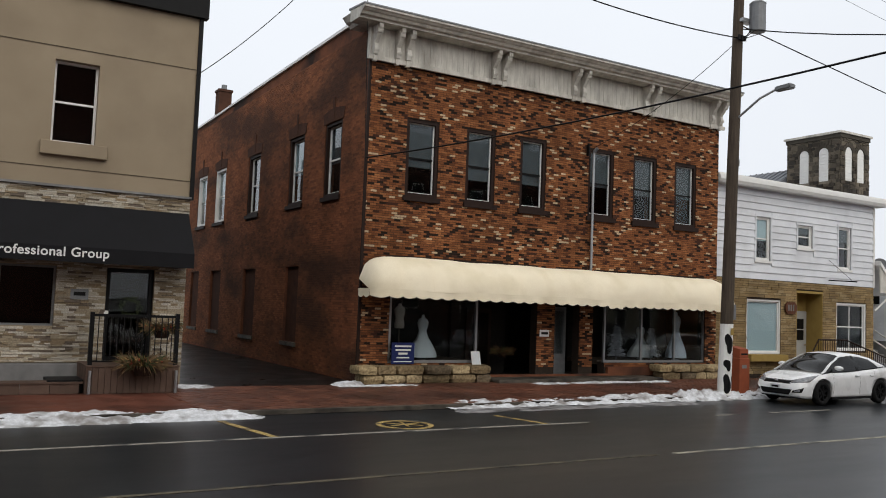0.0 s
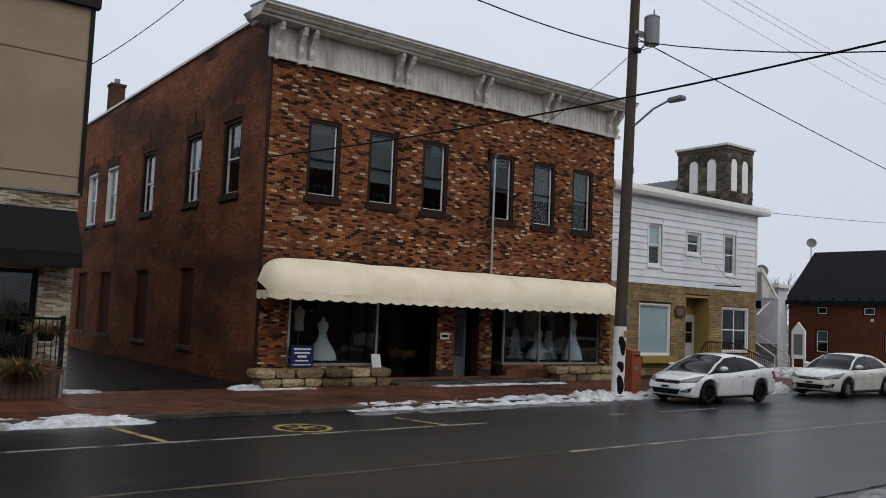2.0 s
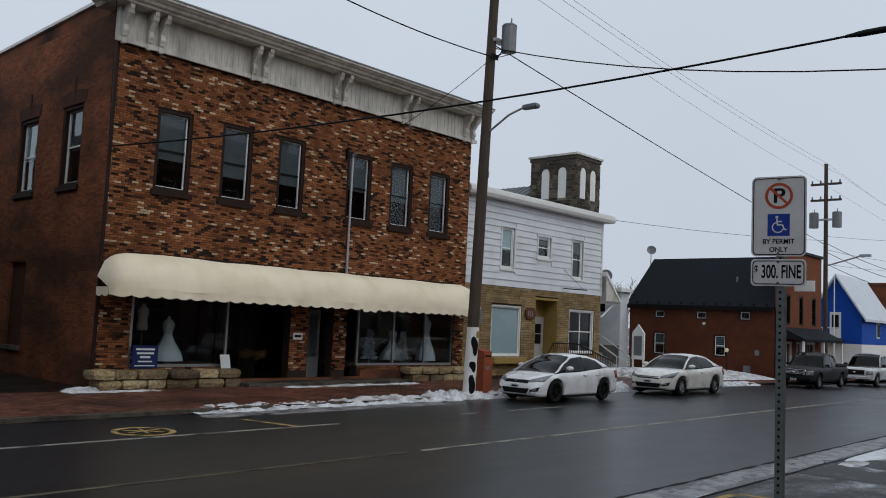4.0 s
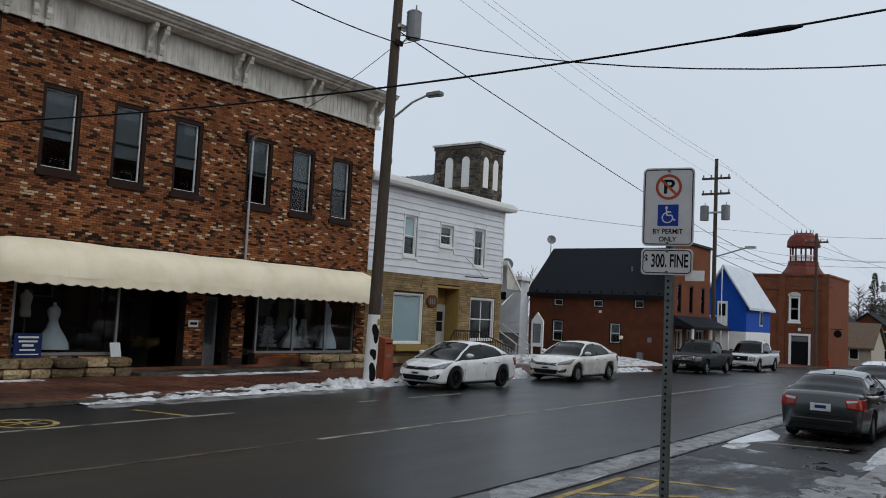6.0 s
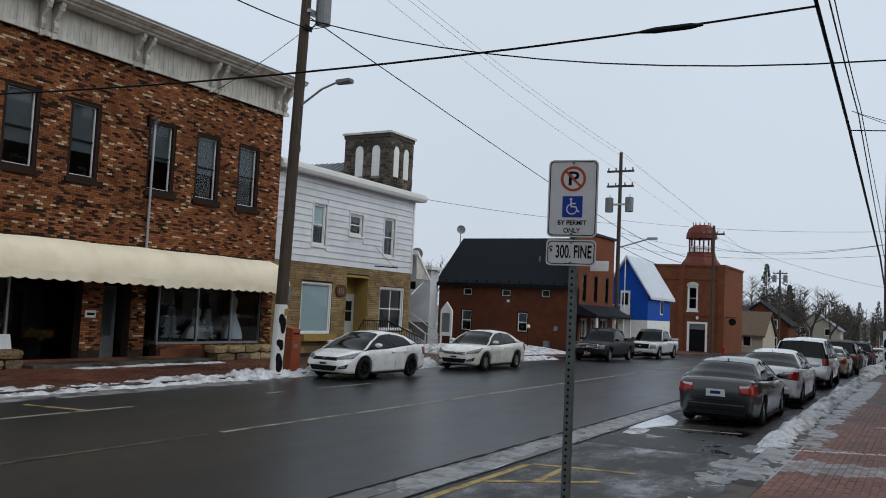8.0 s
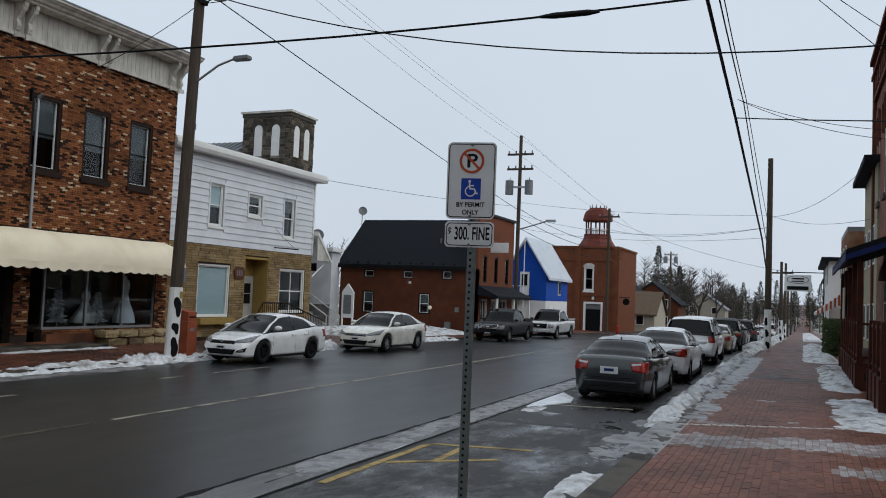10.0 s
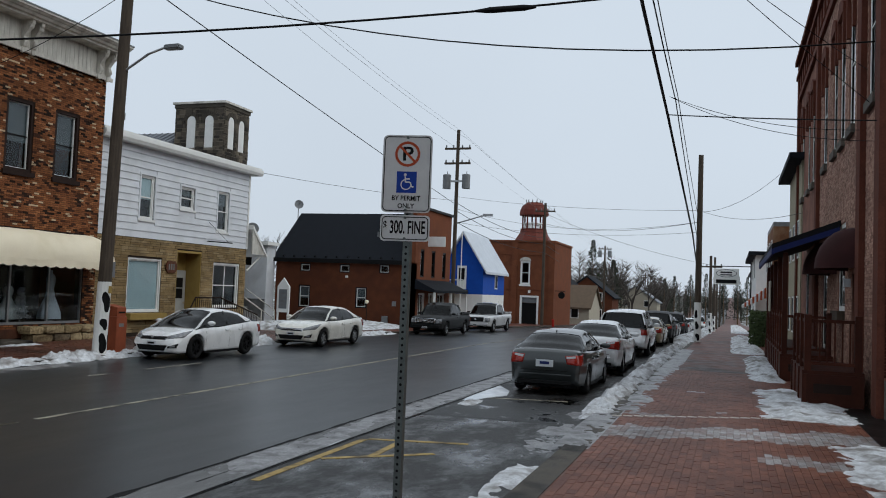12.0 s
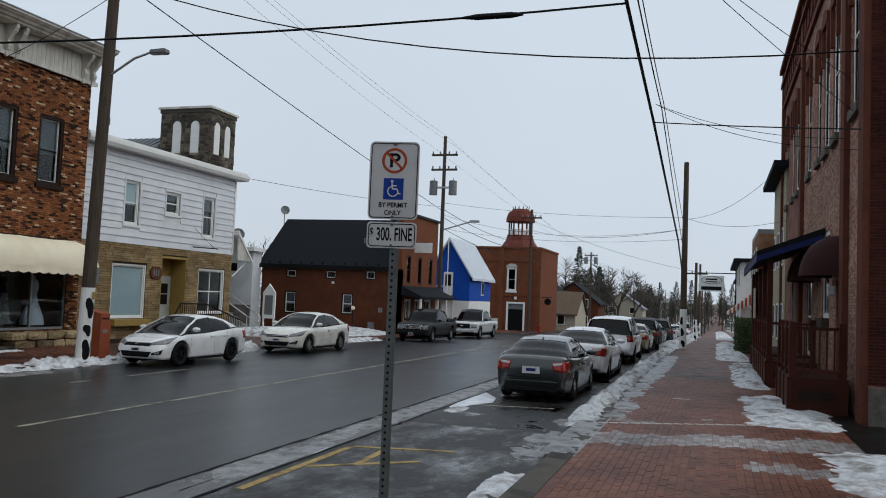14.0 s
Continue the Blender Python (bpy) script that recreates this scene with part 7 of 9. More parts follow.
    def pillar(xa, xb, w0, w1, s, m_, nm):
        """A strip on the glass from the belt at xa up to the roof at xb."""
        b = B()
        prev = None
        for i in range(9):
            f = i / 8
            x = xa + (xb - xa) * f
            zr, zb, y2 = section(x)
            z = zb + (zr - 0.05 - zb) * f if xa == xb else (lerp_table(rf, x) - 0.03)
            if xa == xb:
                g = f
            else:
                g = max(0, min(1, (z - zb) / max(0.05, zr - zb)))
            y = (yb - (yb - y2) * g + 0.014) * s
            w = w0 + (w1 - w0) * f
            q = [b.verts.new((x - w, y, z)), b.verts.new((x + w, y, z)), b.verts.new((x + w, y - 0.03 * s, z)), b.verts.new((x - w, y - 0.03 * s, z))]
            if prev:
                for j in range(4):
                    b.faces.new((prev[j], prev[(j + 1) % 4], q[(j + 1) % 4], q[j]))
            prev = q
        part(nm, b, m_, t)
    for s in (1, -1):
        pillar(rf[-1][0] - 0.03, k["roofx"][1] - 0.02, 0.05, 0.045, s, paint, "front_pillar")
        if kind == "sedan":
            patch("rear_pillar", [(-1.72, 0.79 * s, 1.0), (-1.12, 0.6 * s, 1.31), (-0.92, 0.6 * s, 1.36), (-1.36, 0.79 * s, 0.98)], (0, -s, 0), paint, t, pane_skin, off=0.012, nu=10, nv=8)
        else:
            pillar(rf[0][0] + 0.05, k["roofx"][0] + 0.05, 0.12, 0.09, s, paint, "rear_pillar")
        for px in k["pillars"][1:2] + ((k["pillars"][2],) if kind != "sedan" else ()):
            pillar(px, px, 0.04, 0.035, s, TRIM, "door_pillar")
        # belt line, seams, handles, mirrors
        b = B()
        prev = None
        for i in range(20):
            x = rf[0][0] + 0.5 + (rf[-1][0] - 0.65 - rf[0][0]) * i / 19
            zb = lerp_table(top, x)
            q = [b.verts.new((x, (yb + 0.012) * s, zb - 0.012)), b.verts.new((x, (yb + 0.012) * s, zb + 0.012))]
            if prev:
                b.faces.new((prev[0], prev[1], q[1], q[0]))
            prev = q
        part("belt_trim", b, TRIM, t)
        for px in (0.92 if kind != "pickup" else 1.05, k["pillars"][1], k["pillars"][2] + 0.02):
            w = lerp_table(wid, px) * wide
            zt_ = lerp_table(top, px)
            lo_ = 0.3 if abs(px - k["axles"][1]) > ra else k["wr"] * 2 + 0.1
            patch("door_seam", [(px - 0.004, w * s, lo_), (px - 0.004, w * s, zt_ - 0.06), (px + 0.004, w * s, zt_ - 0.06), (px + 0.004, w * s, lo_)], (0, -s, 0), SEAMGREY, t, skin, off=0.0015, nu=1, nv=8)
        for px in (k["pillars"][1] + 0.16, k["pillars"][2] + 0.18):
            w = lerp_table(wid, px) * wide
            part("door_handle", box(px - 0.09, px + 0.09, min((w - 0.02) * s, (w + 0.03) * s), max((w - 0.02) * s, (w + 0.03) * s), k["belt"] - 0.17, k["belt"] - 0.13, 0.008), paint, t)
        mx = 0.78 if kind == "sedan" else rf[-1][0] - 0.28
        part("mirror", ball((mx, (yb + 0.13) * s, k["belt"] + 0.07), (0.08, 0.14, 0.07)), paint if kind != "pickup" else TRIM, t, smooth=True)
        part("sill", box(k["axles"][1] + ra + 0.02, k["axles"][0] - ra - 0.02, min(0.86 * s * wide, 0.8 * s * wide), max(0.86 * s * wide, 0.8 * s * wide), lerp_table(low, 0) - 0.03, lerp_table(low, 0) + 0.04), TRIM, t)
        # lamps, laid into the skin
        h, r = LAMPS[kind]
        patch("headlight", [(x, y * s * wide, z) for x, y, z in h], (-1, -0.6 * s, -0.1), HEADLAMP, t, skin, label="clear headlight with dark reflector")
        c = [(a + (b - a) * 0.5) for a, b in zip(h[0], h[2])]
        part("bulb_reflector", ball((c[0] + 0.0, c[1] * s * wide * 0.97, c[2]), (0.05, 0.05, 0.035)), CHROME, t, smooth=True)
        patch("tail_light", [(x, y * s * wide, z) for x, y, z in r], (1, -0.6 * s, 0), TAILLAMP, t, skin, label="red wrap-round tail light")
        if kind == "sedan":
            patch("turn_lamp", [(x, y * s * wide, z) for x, y, z in ((-2.25, 0.48, 0.855), (-2.25, 0.48, 0.91), (-2.2, 0.66, 0.925), (-2.2, 0.66, 0.885))], (1, -0.6 * s, 0), PLATE, t, skin, off=0.012)
            patch("fog_pocket", [(x, y * s * wide, z) for x, y, z in ((2.24, 0.5, 0.35), (2.24, 0.5, 0.4), (2.05, 0.74, 0.49), (2.1, 0.7, 0.36))], (-1, -0.6 * s, 0), TRIM, t, skin)
            patch("fog_lamp", [(x, y * s * wide, z) for x, y, z in ((2.2, 0.54, 0.37), (2.2, 0.54, 0.4), (2.12, 0.66, 0.44), (2.12, 0.66, 0.38))], (-1, -0.6 * s, 0), HEADLAMP, t, skin, off=0.011)
        else:
            patch("fog_lamp", [(L - 0.05, 0.58 * s, 0.46), (L - 0.05, 0.58 * s, 0.56), (L - 0.1, 0.74 * s, 0.56), (L - 0.1, 0.74 * s, 0.46)], (-1, 0, 0), HEADLAMP, t, skin, off=0.012)
        part("exhaust", tube((-L - 0.01, 0.5 * s, 0.24), (-L + 0.25, 0.5 * s, 0.24), 0.03), TRIM, t)
    hz = lerp_table(top, L - 0.06)
    if kind == "sedan":
        patch("grille_surround", [(L, -0.44, 0.575), (L, -0.47, 0.675), (L, 0.47, 0.675), (L, 0.44, 0.575)], (-1, 0, 0), CHROME, t, skin, off=0.004, nu=16)
        patch("upper_grille", [(L, -0.41, 0.585), (L, -0.44, 0.66), (L, 0.44, 0.66), (L, 0.41, 0.585)], (-1, 0, 0), TRIM, t, skin, off=0.009, nu=16)
        patch("lower_grille", [(L, -0.42, 0.28), (L, -0.52, 0.43), (L, 0.52, 0.43), (L, 0.42, 0.28)], (-1, 0, 0), TRIM, t, skin, nu=16)
        if grille is CHROME:
            patch("grille_bar", [(L, -0.42, 0.615), (L, -0.42, 0.632), (L, 0.42, 0.632), (L, 0.42, 0.615)], (-1, 0, 0), CHROME, t, skin, off=0.016, nu=16)
        part("emblem", ball((L - 0.02, 0, 0.66), (0.025, 0.06, 0.035)), CHROME, t, smooth=True)
    else:
        g0, g1 = (0.7, 0.96) if kind == "pickup" else (0.68, 0.88)
        patch("grille_surround", [(L, -0.58, g0 - 0.03), (L, -0.6, g1 + 0.02), (L, 0.6, g1 + 0.02), (L, 0.58, g0 - 0.03)], (-1, 0, 0), CHROME if grille is CHROME else paint, t, skin, off=0.01, nu=16)
        patch("upper_grille", [(L, -0.53, g0), (L, -0.55, g1), (L, 0.55, g1), (L, 0.53, g0)], (-1, 0, 0), TRIM, t, skin, off=0.017, nu=16)
        for q in range(3):
            z = g0 + (g1 - g0) * (q + 1) / 4
            patch("grille_bar", [(L, -0.52, z - 0.012), (L, -0.52, z + 0.012), (L, 0.52, z + 0.012), (L, 0.52, z - 0.012)], (-1, 0, 0), CHROME if grille is CHROME else TRIM, t, skin, off=0.026, nu=16)
        part("emblem", ball((L + 0.03, 0, (g0 + g1) / 2), (0.02, 0.09, 0.045)), CHROME, t, smooth=True)
        part("front_bumper", box(L - 0.1, L + 0.07, -0.86 * wide, 0.86 * wide, 0.44, 0.62, 0.03), TRIM if grille is CHROME else paint, t)
        patch("lower_grille", [(L, -0.5, 0.4), (L, -0.5, 0.48), (L, 0.5, 0.48), (L, 0.5, 0.4)], (-1, 0, 0), TRIM, t, skin)
    px_ = 0.02 if kind == "sedan" else 0.075
    pf = part("front_plate", box(L + px_, L + px_ + 0.015, -0.15, 0.15, 0.43, 0.54), PLATE, t)
    part("plate_bar", box(L + px_ + 0.015, L + px_ + 0.018, -0.11, 0.11, 0.46, 0.51), BLACK, pf)
    zz = lerp_table(top, -L + 0.03) - (0.3 if kind == "sedan" else 0.14)
    pr_ = part("rear_plate", box(-L - 0.025, -L - 0.005, -0.2, 0.2, zz - 0.01, zz + 0.15), PLATE, t)
    part("plate_bar", box(-L - 0.028, -L - 0.025, -0.11, 0.11, zz + 0.045, zz + 0.11), NAVY, pr_)
    part("rear_bumper", box(-L - 0.02, -L + 0.08, -0.62 * wide, 0.62 * wide, lerp_table(low, -L) - 0.06, lerp_table(low, -L) + 0.03, 0.01), TRIM, t)
    part("boot_seam", box(-L - 0.008, -L + 0.05, -0.55 * wide, 0.55 * wide, zz - 0.1, zz - 0.088), TRIM, t)
    part("rear_lip", box(-L - 0.012, -L + 0.1, -0.6 * wide, 0.6 * wide, zz - 0.2, zz - 0.17, 0.005), CHROME if kind != "sedan" else paint, t)
    part("rear_emblem", ball((-L + 0.03, 0, zz + 0.2), (0.02, 0.035, 0.035)), TRIM, t)
    part("roof_aerial", ball((k["roofx"][0] + 0.12, 0, lerp_table(rf, k["roofx"][0] + 0.12) + 0.045), (0.06, 0.015, 0.03)), paint, t)
    part("underbody", box(-L + 0.3, L - 0.3, -0.7, 0.7, 0.17, 0.26), TRIM, t)
    # dark sheet added over the painted body top, standing in for cabin shade
    b = B()
    prev = None
    for i in range(15):
        x = rf[0][0] + 0.1 + (rf[-1][0] - rf[0][0] - 0.24) * i / 14
        q = [b.verts.new((x, y, lerp_table(top, x) + z)) for y, z in ((-yb + 0.05, 0.012), (0, 0.04), (yb - 0.05, 0.012))]
        if prev:
            b.faces.new((prev[0], prev[1], q[1], q[0]))
            b.faces.new((prev[1], prev[2], q[2], q[1]))
        prev = q
    part("cabin_cover", b, SEATCLOTH, t, "dark cover sheet across the cabin")
    for sx in (0.1, -0.75):
        for s in (0.36, -0.36):
            b = box(sx - 0.08, sx + 0.06, s - 0.22, s + 0.22, 0.6, k["belt"] + 0.12, 0.03)
            add_box(b, sx - 0.05, sx + 0.03, s - 0.12, s + 0.12, k["belt"] + 0.12, k["belt"] + 0.28, 0.02)
            part("seat", b, SEATCLOTH, t)
    if kind == "pickup":
        part("bed_floor", box(-2.68, -1.05, -0.78, 0.78, 1.172, 1.19), TRIM, t)
        for s in (0.86, -0.86):
            part("bed_rail", box(-2.74, -1.02, s - 0.08, s + 0.08, 1.17, 1.28), paint, t)
        part("tailgate", box(-2.8, -2.72, -0.86, 0.86, 1.1, 1.28), paint, t)
    for ax in k["axles"]:
        for s in (1, -1):
            w = lerp_table(wid, ax) * wide
            y0, y1 = (w - 0.21) * s, (w - 0.0) * s
            bm = B()
            prof = [(wr * 0.62, 0.0), (wr * 0.9, 0.0), (wr, 0.06), (wr, 0.15), (wr * 0.9, 0.2), (wr * 0.64, 0.2), (wr * 0.6, 0.15)]
            rr = [[bm.verts.new((ax + r * math.cos(j / 28 * 6.2832), y0 + (d * s), wr + r * math.sin(j / 28 * 6.2832))) for j in range(28)] for r, d in prof]
            for a, b in zip(rr, rr[1:]):
                for j in range(28):
                    bm.faces.new((a[j], a[(j + 1) % 28], b[(j + 1) % 28], b[j]))
            wheel = part("wheel", bm, RUBBER, t, "black tyre", smooth=True)
            bm = tube((ax, y0 + 0.1 * s, wr), (ax, y0 + 0.11 * s, wr), wr * 0.64, sides=24)
            part("brake_disc", bm, TRIM, wheel)
            bm = B()
            for j in range(7):
                a = j / 7 * 6.2832
                c_, s_ = math.cos(a), math.sin(a)
                b2 = box(0.03, wr * 0.64, -0.026, 0.026, -0.012, 0.012)
                b2.transform(Matrix.Translation((ax, y0 + 0.165 * s, wr)) @ Matrix.Rotation(-a, 4, "Y") @ Matrix.Rotation(math.pi / 2, 4, "X"))
                me_ = bpy.data.meshes.new("t")
                b2.to_mesh(me_)
                b2.free()
                bm.from_mesh(me_)
                bpy.data.meshes.remove(me_)
            add_tube(bm, (ax, y0 + 0.14 * s, wr), (ax, y0 + 0.19 * s, wr), 0.06, sides=12)
            ri, ro = wr * 0.6, wr * 0.66
            v4 = [[bm.verts.new((ax + r * math.cos(j / 24 * 6.2832), y0 + d * s, wr + r * math.sin(j / 24 * 6.2832))) for j in range(24)] for r, d in ((ri, 0.17), (ro, 0.19), (ro, 0.1))]
            for a, b in zip(v4, v4[1:]):
                for j in range(24):
                    bm.faces.new((a[j], a[(j + 1) % 24], b[(j + 1) % 24], b[j]))
            part("rim", bm, rims, wheel)
    t.matrix_basis = pose(at[0], at[1], dip(at[0]) + 0.004, 0, 0, turn) @ Matrix.Diagonal((scale, scale, scale * tall, 1))
    return t


WHITECAR = car_paint("white_car_paint", (0.88, 0.89, 0.9))
CREAMCAR = car_paint("pearl_white_car_paint", (0.84, 0.82, 0.75))
GREYCAR = car_paint("graphite_car_paint", (0.03, 0.035, 0.036), 0.3, 0.2, 0.8)
BLACKCAR = car_paint("black_green_car_paint", (0.004, 0.005, 0.006), 0.55, 0.0, 0.0)
SILVERCAR = car_paint("silver_white_car_paint", (0.6, 0.6, 0.6), 0.35, 0.2)
GOLDCAR = car_paint("gold_car_paint", (0.34, 0.28, 0.17), 0.35, 0.3)
vehicle("sedan", COUPE_SEDAN, WHITECAR, (22.12, 18.12), 180, "white sedan with black winter wheels parked at the kerb", rims=TRIM, grille=TRIM)
vehicle("sedan", SEDAN, CREAMCAR, (29.8, 17.9), 180, "pearl white sedan parked at the kerb", scale=1.03, tall=0.99, grille=CHROME)
vehicle("pickup", PICKUP, BLACKCAR, (44.1, 17.75), 180, "black sport utility pickup parked at the kerb", name="pickup_truck", scale=0.94, grille=CHROME)
vehicle("pickup", PICKUP, SILVERCAR, (53.5, 17.75), 180, "white pickup truck with dark grille parked at the kerb", name="pickup_truck", scale=1.0)
vehicle("sedan", SEDAN, GREYCAR, (20.95, 6.5), 0, "dark grey sedan with red tail lights parked at the kerb", tall=0.985)
vehicle("sedan", SEDAN, WHITECAR, (27.15, 6.45), 0, "white sedan parked behind the grey one", scale=1.04)
vehicle("suv", SUV, WHITECAR, (35.4, 6.5), 0, "white sport utility vehicle with dark lower trim", name="suv")
vehicle("sedan", SEDAN, GOLDCAR, (45.5, 6.6), 0, "gold sedan parked at the kerb")
vehicle("suv", SUV, BLACKCAR, (51.5, 6.6), 0, "black sport utility vehicle parked at the kerb", name="suv")
vehicle("sedan", SEDAN, GREYCAR, (58.5, 6.6), 0, "dark sedan parked down the street")
vehicle("suv", SUV, BLACKCAR, (66, 6.6), 0, "dark van parked down the street", name="suv")
vehicle("sedan", SEDAN, SILVERCAR, (76, 6.6), 0, "silver sedan parked down the street")
vehicle("sedan", SEDAN, WHITECAR, (96, 6.6), 0, "white sedan parked far down the street")
vehicle("suv", SUV, SILVERCAR, (118, 6.6), 0, "silver vehicle parked far down the street", name="suv")


# ---- road markings ----
def marking(name, quads, m, label):
    """Thin painted shapes on the road: quads of four (x, y) corners."""
    bm = B()
    for q in quads:
        hi = [bm.verts.new((x, y, dip(x) + 0.006)) for x, y in q]
        lo = [bm.verts.new((x, y, dip(x) + 0.001)) for x, y in q]
        bm.faces.new(hi)
        for k in range(4):
            bm.faces.new((hi[k], hi[(k + 1) % 4], lo[(k + 1) % 4], lo[k]))
    return tagged(part(name, bm, m), label, "road marking", kind="structure")


def dashes(x0, x1, y, w, step=2.0):
    out = []
    x = x0
    while x < x1:
        e = min(x + step, x1)
        out.append([(x, y - w / 2), (e, y - w / 2), (e, y + w / 2), (x, y + w / 2)])
        x = e
    return out


marking("centre_line", dashes(-30, 10.0, 12.9, 0.1), FAINTLINE, "faded centre line, almost worn away")
marking("centre_line", dashes(10.4, 48, 12.9, 0.11) + dashes(52, 150, 12.9, 0.12, 6), CENTRELINE, "worn ochre centre line on the asphalt")
marking("lane_line", dashes(-20, 11.5, 16.45, 0.11) + dashes(15.6, 16.4, 16.55, 0.1) + dashes(17.6, 20.0, 16.55, 0.1), WHITELINE, "worn pale parking lane line")
marking("bay_line", [[(4.1, 18.6), (4.24, 18.6), (4.6, 16.5), (4.46, 16.5)]], YELLOW, "yellow parking bay line")
marking("bay_line", [[(10.05, 17.9), (10.17, 17.9), (10.5, 16.5), (10.38, 16.5)]], YELLOW, "yellow parking bay line")
def stroke(xa, ya, xb, yb, w):
    d = Vector((xb - xa, yb - ya)).normalized() * w / 2
    return [(xa - d.y, ya + d.x), (xa + d.y, ya - d.x), (xb + d.y, yb - d.x), (xb - d.y, yb + d.x)]


marking("bay_hatching", [stroke(8.4, 7.7, 11.5, 7.7, 0.11)], YELLOW, "worn yellow edge line of the permit bay")
marking("bay_hatching", [stroke(11.54, 7.66, 11.92, 6.2, 0.11)], YELLOW, "worn yellow hatching in the permit bay")
marking("bay_hatching", [stroke(9.9, 7.62, 10.95, 6.4, 0.11)], YELLOW, "worn yellow hatching in the permit bay")
marking("bay_hatching", [stroke(10.42, 7.1, 11.55, 7.15, 0.11)], YELLOW, "worn yellow hatching in the permit bay")
marking("bay_line", [stroke(17.38, 7.75, 17.85, 5.8, 0.09)], CENTRELINE, "worn bay line behind the parked car")


PALEPAVER = mat("pale_paver", (0.62, 0.58, 0.53), (0.45, 0.41, 0.37), rough=0.7, scale=6, fine=60)


def pale_row():
    for k in range(17):
        f = k / 16
        x, y = 15.6 + 1.5 * f, 4.4 - 3.0 * f
        part("pale_paver", box(x, x + 0.11, y, y + 0.165, 0.085, 0.1035), PALEPAVER, PAVE_SOUTH)


pale_row()


def manhole():
    t = thing("manhole_cover", (7.45, 17.2, 0.0), "manhole cover ringed with yellow paint", "manhole cover")
    def ring(r0, r1, z0, z1, sides=40):
        bm = B()
        q = [[bm.verts.new((7.45 + r * math.cos(k / sides * 6.2832), 17.2 + r * math.sin(k / sides * 6.2832), z)) for k in range(sides)] for r, z in ((r0, z0), (r0, z1), (r1, z1), (r1, z0))]
        for a, b in zip(q, q[1:]):
            for k in range(sides):
                bm.faces.new((a[k], a[(k + 1) % sides], b[(k + 1) % sides], b[k]))
        return bm
    part("painted_ring", ring(0.47, 0.58, 0.001, 0.007), YELLOW, t, "yellow painted ring")
    part("cover", tube((7.45, 17.2, 0.0), (7.45, 17.2, 0.008), 0.42, sides=32), BLACK, t, "dark iron cover")
    for k in range(3):
        a = k * 1.05 + 0.3
        c, s = math.cos(a) * 0.38, math.sin(a) * 0.38
        n_ = Vector((-s, c)).normalized() * 0.03
        bm = prism([(7.45 - c - n_.x, 17.2 - s - n_.y), (7.45 + c - n_.x, 17.2 + s - n_.y), (7.45 + c + n_.x, 17.2 + s + n_.y), (7.45 - c + n_.x, 17.2 - s + n_.y)], 2, 0.0085 + k * 0.0006, 0.012 + k * 0.0006)
        part("painted_bar", bm, YELLOW, t)
    return t


manhole()


# ---- snow ----
def snow(label, x0, x1, y0, y1, h, seed, z=0.0, rag=0.5, m=None, step=0.08, lump=1.0):
    """A ragged bank: its outline comes from noise, its edges run into the ground."""
    bm = B()
    nx, ny = max(6, int((x1 - x0) / (step * 1.6))), max(5, int((y1 - y0) / step))
    vs = {}
    for i in range(nx + 1):
        for j in range(ny + 1):
            fx, fy = i / nx, j / ny
            x, y = x0 + (x1 - x0) * fx, y0 + (y1 - y0) * fy
            e = min(1.0, max(4.0 * fx, (x - x0) / 0.7), max(4.0 * (1 - fx), (x1 - x) / 0.7)) * (1 - abs(2 * fy - 1) ** 2.2)
            big = noise.noise(Vector((x * 0.9, y * 1.1, seed))) * rag
            mid = noise.noise(Vector((x * 3.1, y * 3.3, seed + 9))) * 0.35 * lump
            fine = noise.noise(Vector((x * 9.0, y * 9.0, seed + 20))) * 0.2 * lump
            crust = (0.5 - abs(noise.noise(Vector((x * 5.5, y * 6.5, seed + 31))))) * 0.3 * lump + noise.noise(Vector((x * 21.0, y * 23.0, seed + 40))) * 0.09 * lump
            v = e + (big + mid + fine + crust - 0.1 * lump) * (0.35 + 0.65 * e) - 0.32
            vs[i, j] = bm.verts.new((x, y, dip(x) + z + max(-0.05, h * v * 1.3)))
    for i in range(nx):
        for j in range(ny):
            q = (vs[i, j], vs[i + 1, j], vs[i + 1, j + 1], vs[i, j + 1])
            if max(v.co.z - dip(v.co.x) - z for v in q) > -0.035:
                bm.faces.new(q)
    bmesh.ops.delete(bm, geom=[v for v in bm.verts if not v.link_faces], context="VERTS")
    ob = part("snow_bank", bm, m or SNOW, smooth=True)
    return tagged(ob, label, "snow", group="snow banks", kind="stuff")


snow("dirty snow bank along the far kerb", -16, 5.2, 18.7, 20.1, 0.09, 1.0, 0.03, 0.45, step=0.05, lump=1.4)
snow("broken snow along the far kerb", 9.6, 19.6, 19.0, 19.95, 0.085, 2.0, 0.05, 0.85, step=0.04, lump=1.9)
snow("snow round the pole and kerb", 17.0, 21.8, 18.95, 20.1, 0.16, 3.0, 0.03, 0.6, step=0.05, lump=1.9)
snow("thin slush on the road edge", 9.5, 17.5, 18.3, 19.25, 0.025, 4.0, -0.004, 0.95, ICE, lump=1.8)
snow("snow by the parked sedans", 24.0, 29.0, 18.9, 20.0, 0.25, 5.0, 0.02, lump=1.5)
snow("snow by the parked sedans", 31.0, 41.0, 18.9, 20.0, 0.16, 5.5, 0.02, lump=1.5)
snow("white snow lawn before the red hall", 34.8, 48.9, 20.3, 28.5, 0.42, 6.0, 0.06, 0.1, step=0.25, lump=0.3)
snow("snow patch beside the stone ledge", 8.6, 9.75, 23.2, 24.3, 0.15, 7.0, 0.08, 0.2)
snow("thin snow on the brick pavement", 9.2, 11.6, 23.2, 23.8, 0.05, 8.0, 0.085, 0.3)
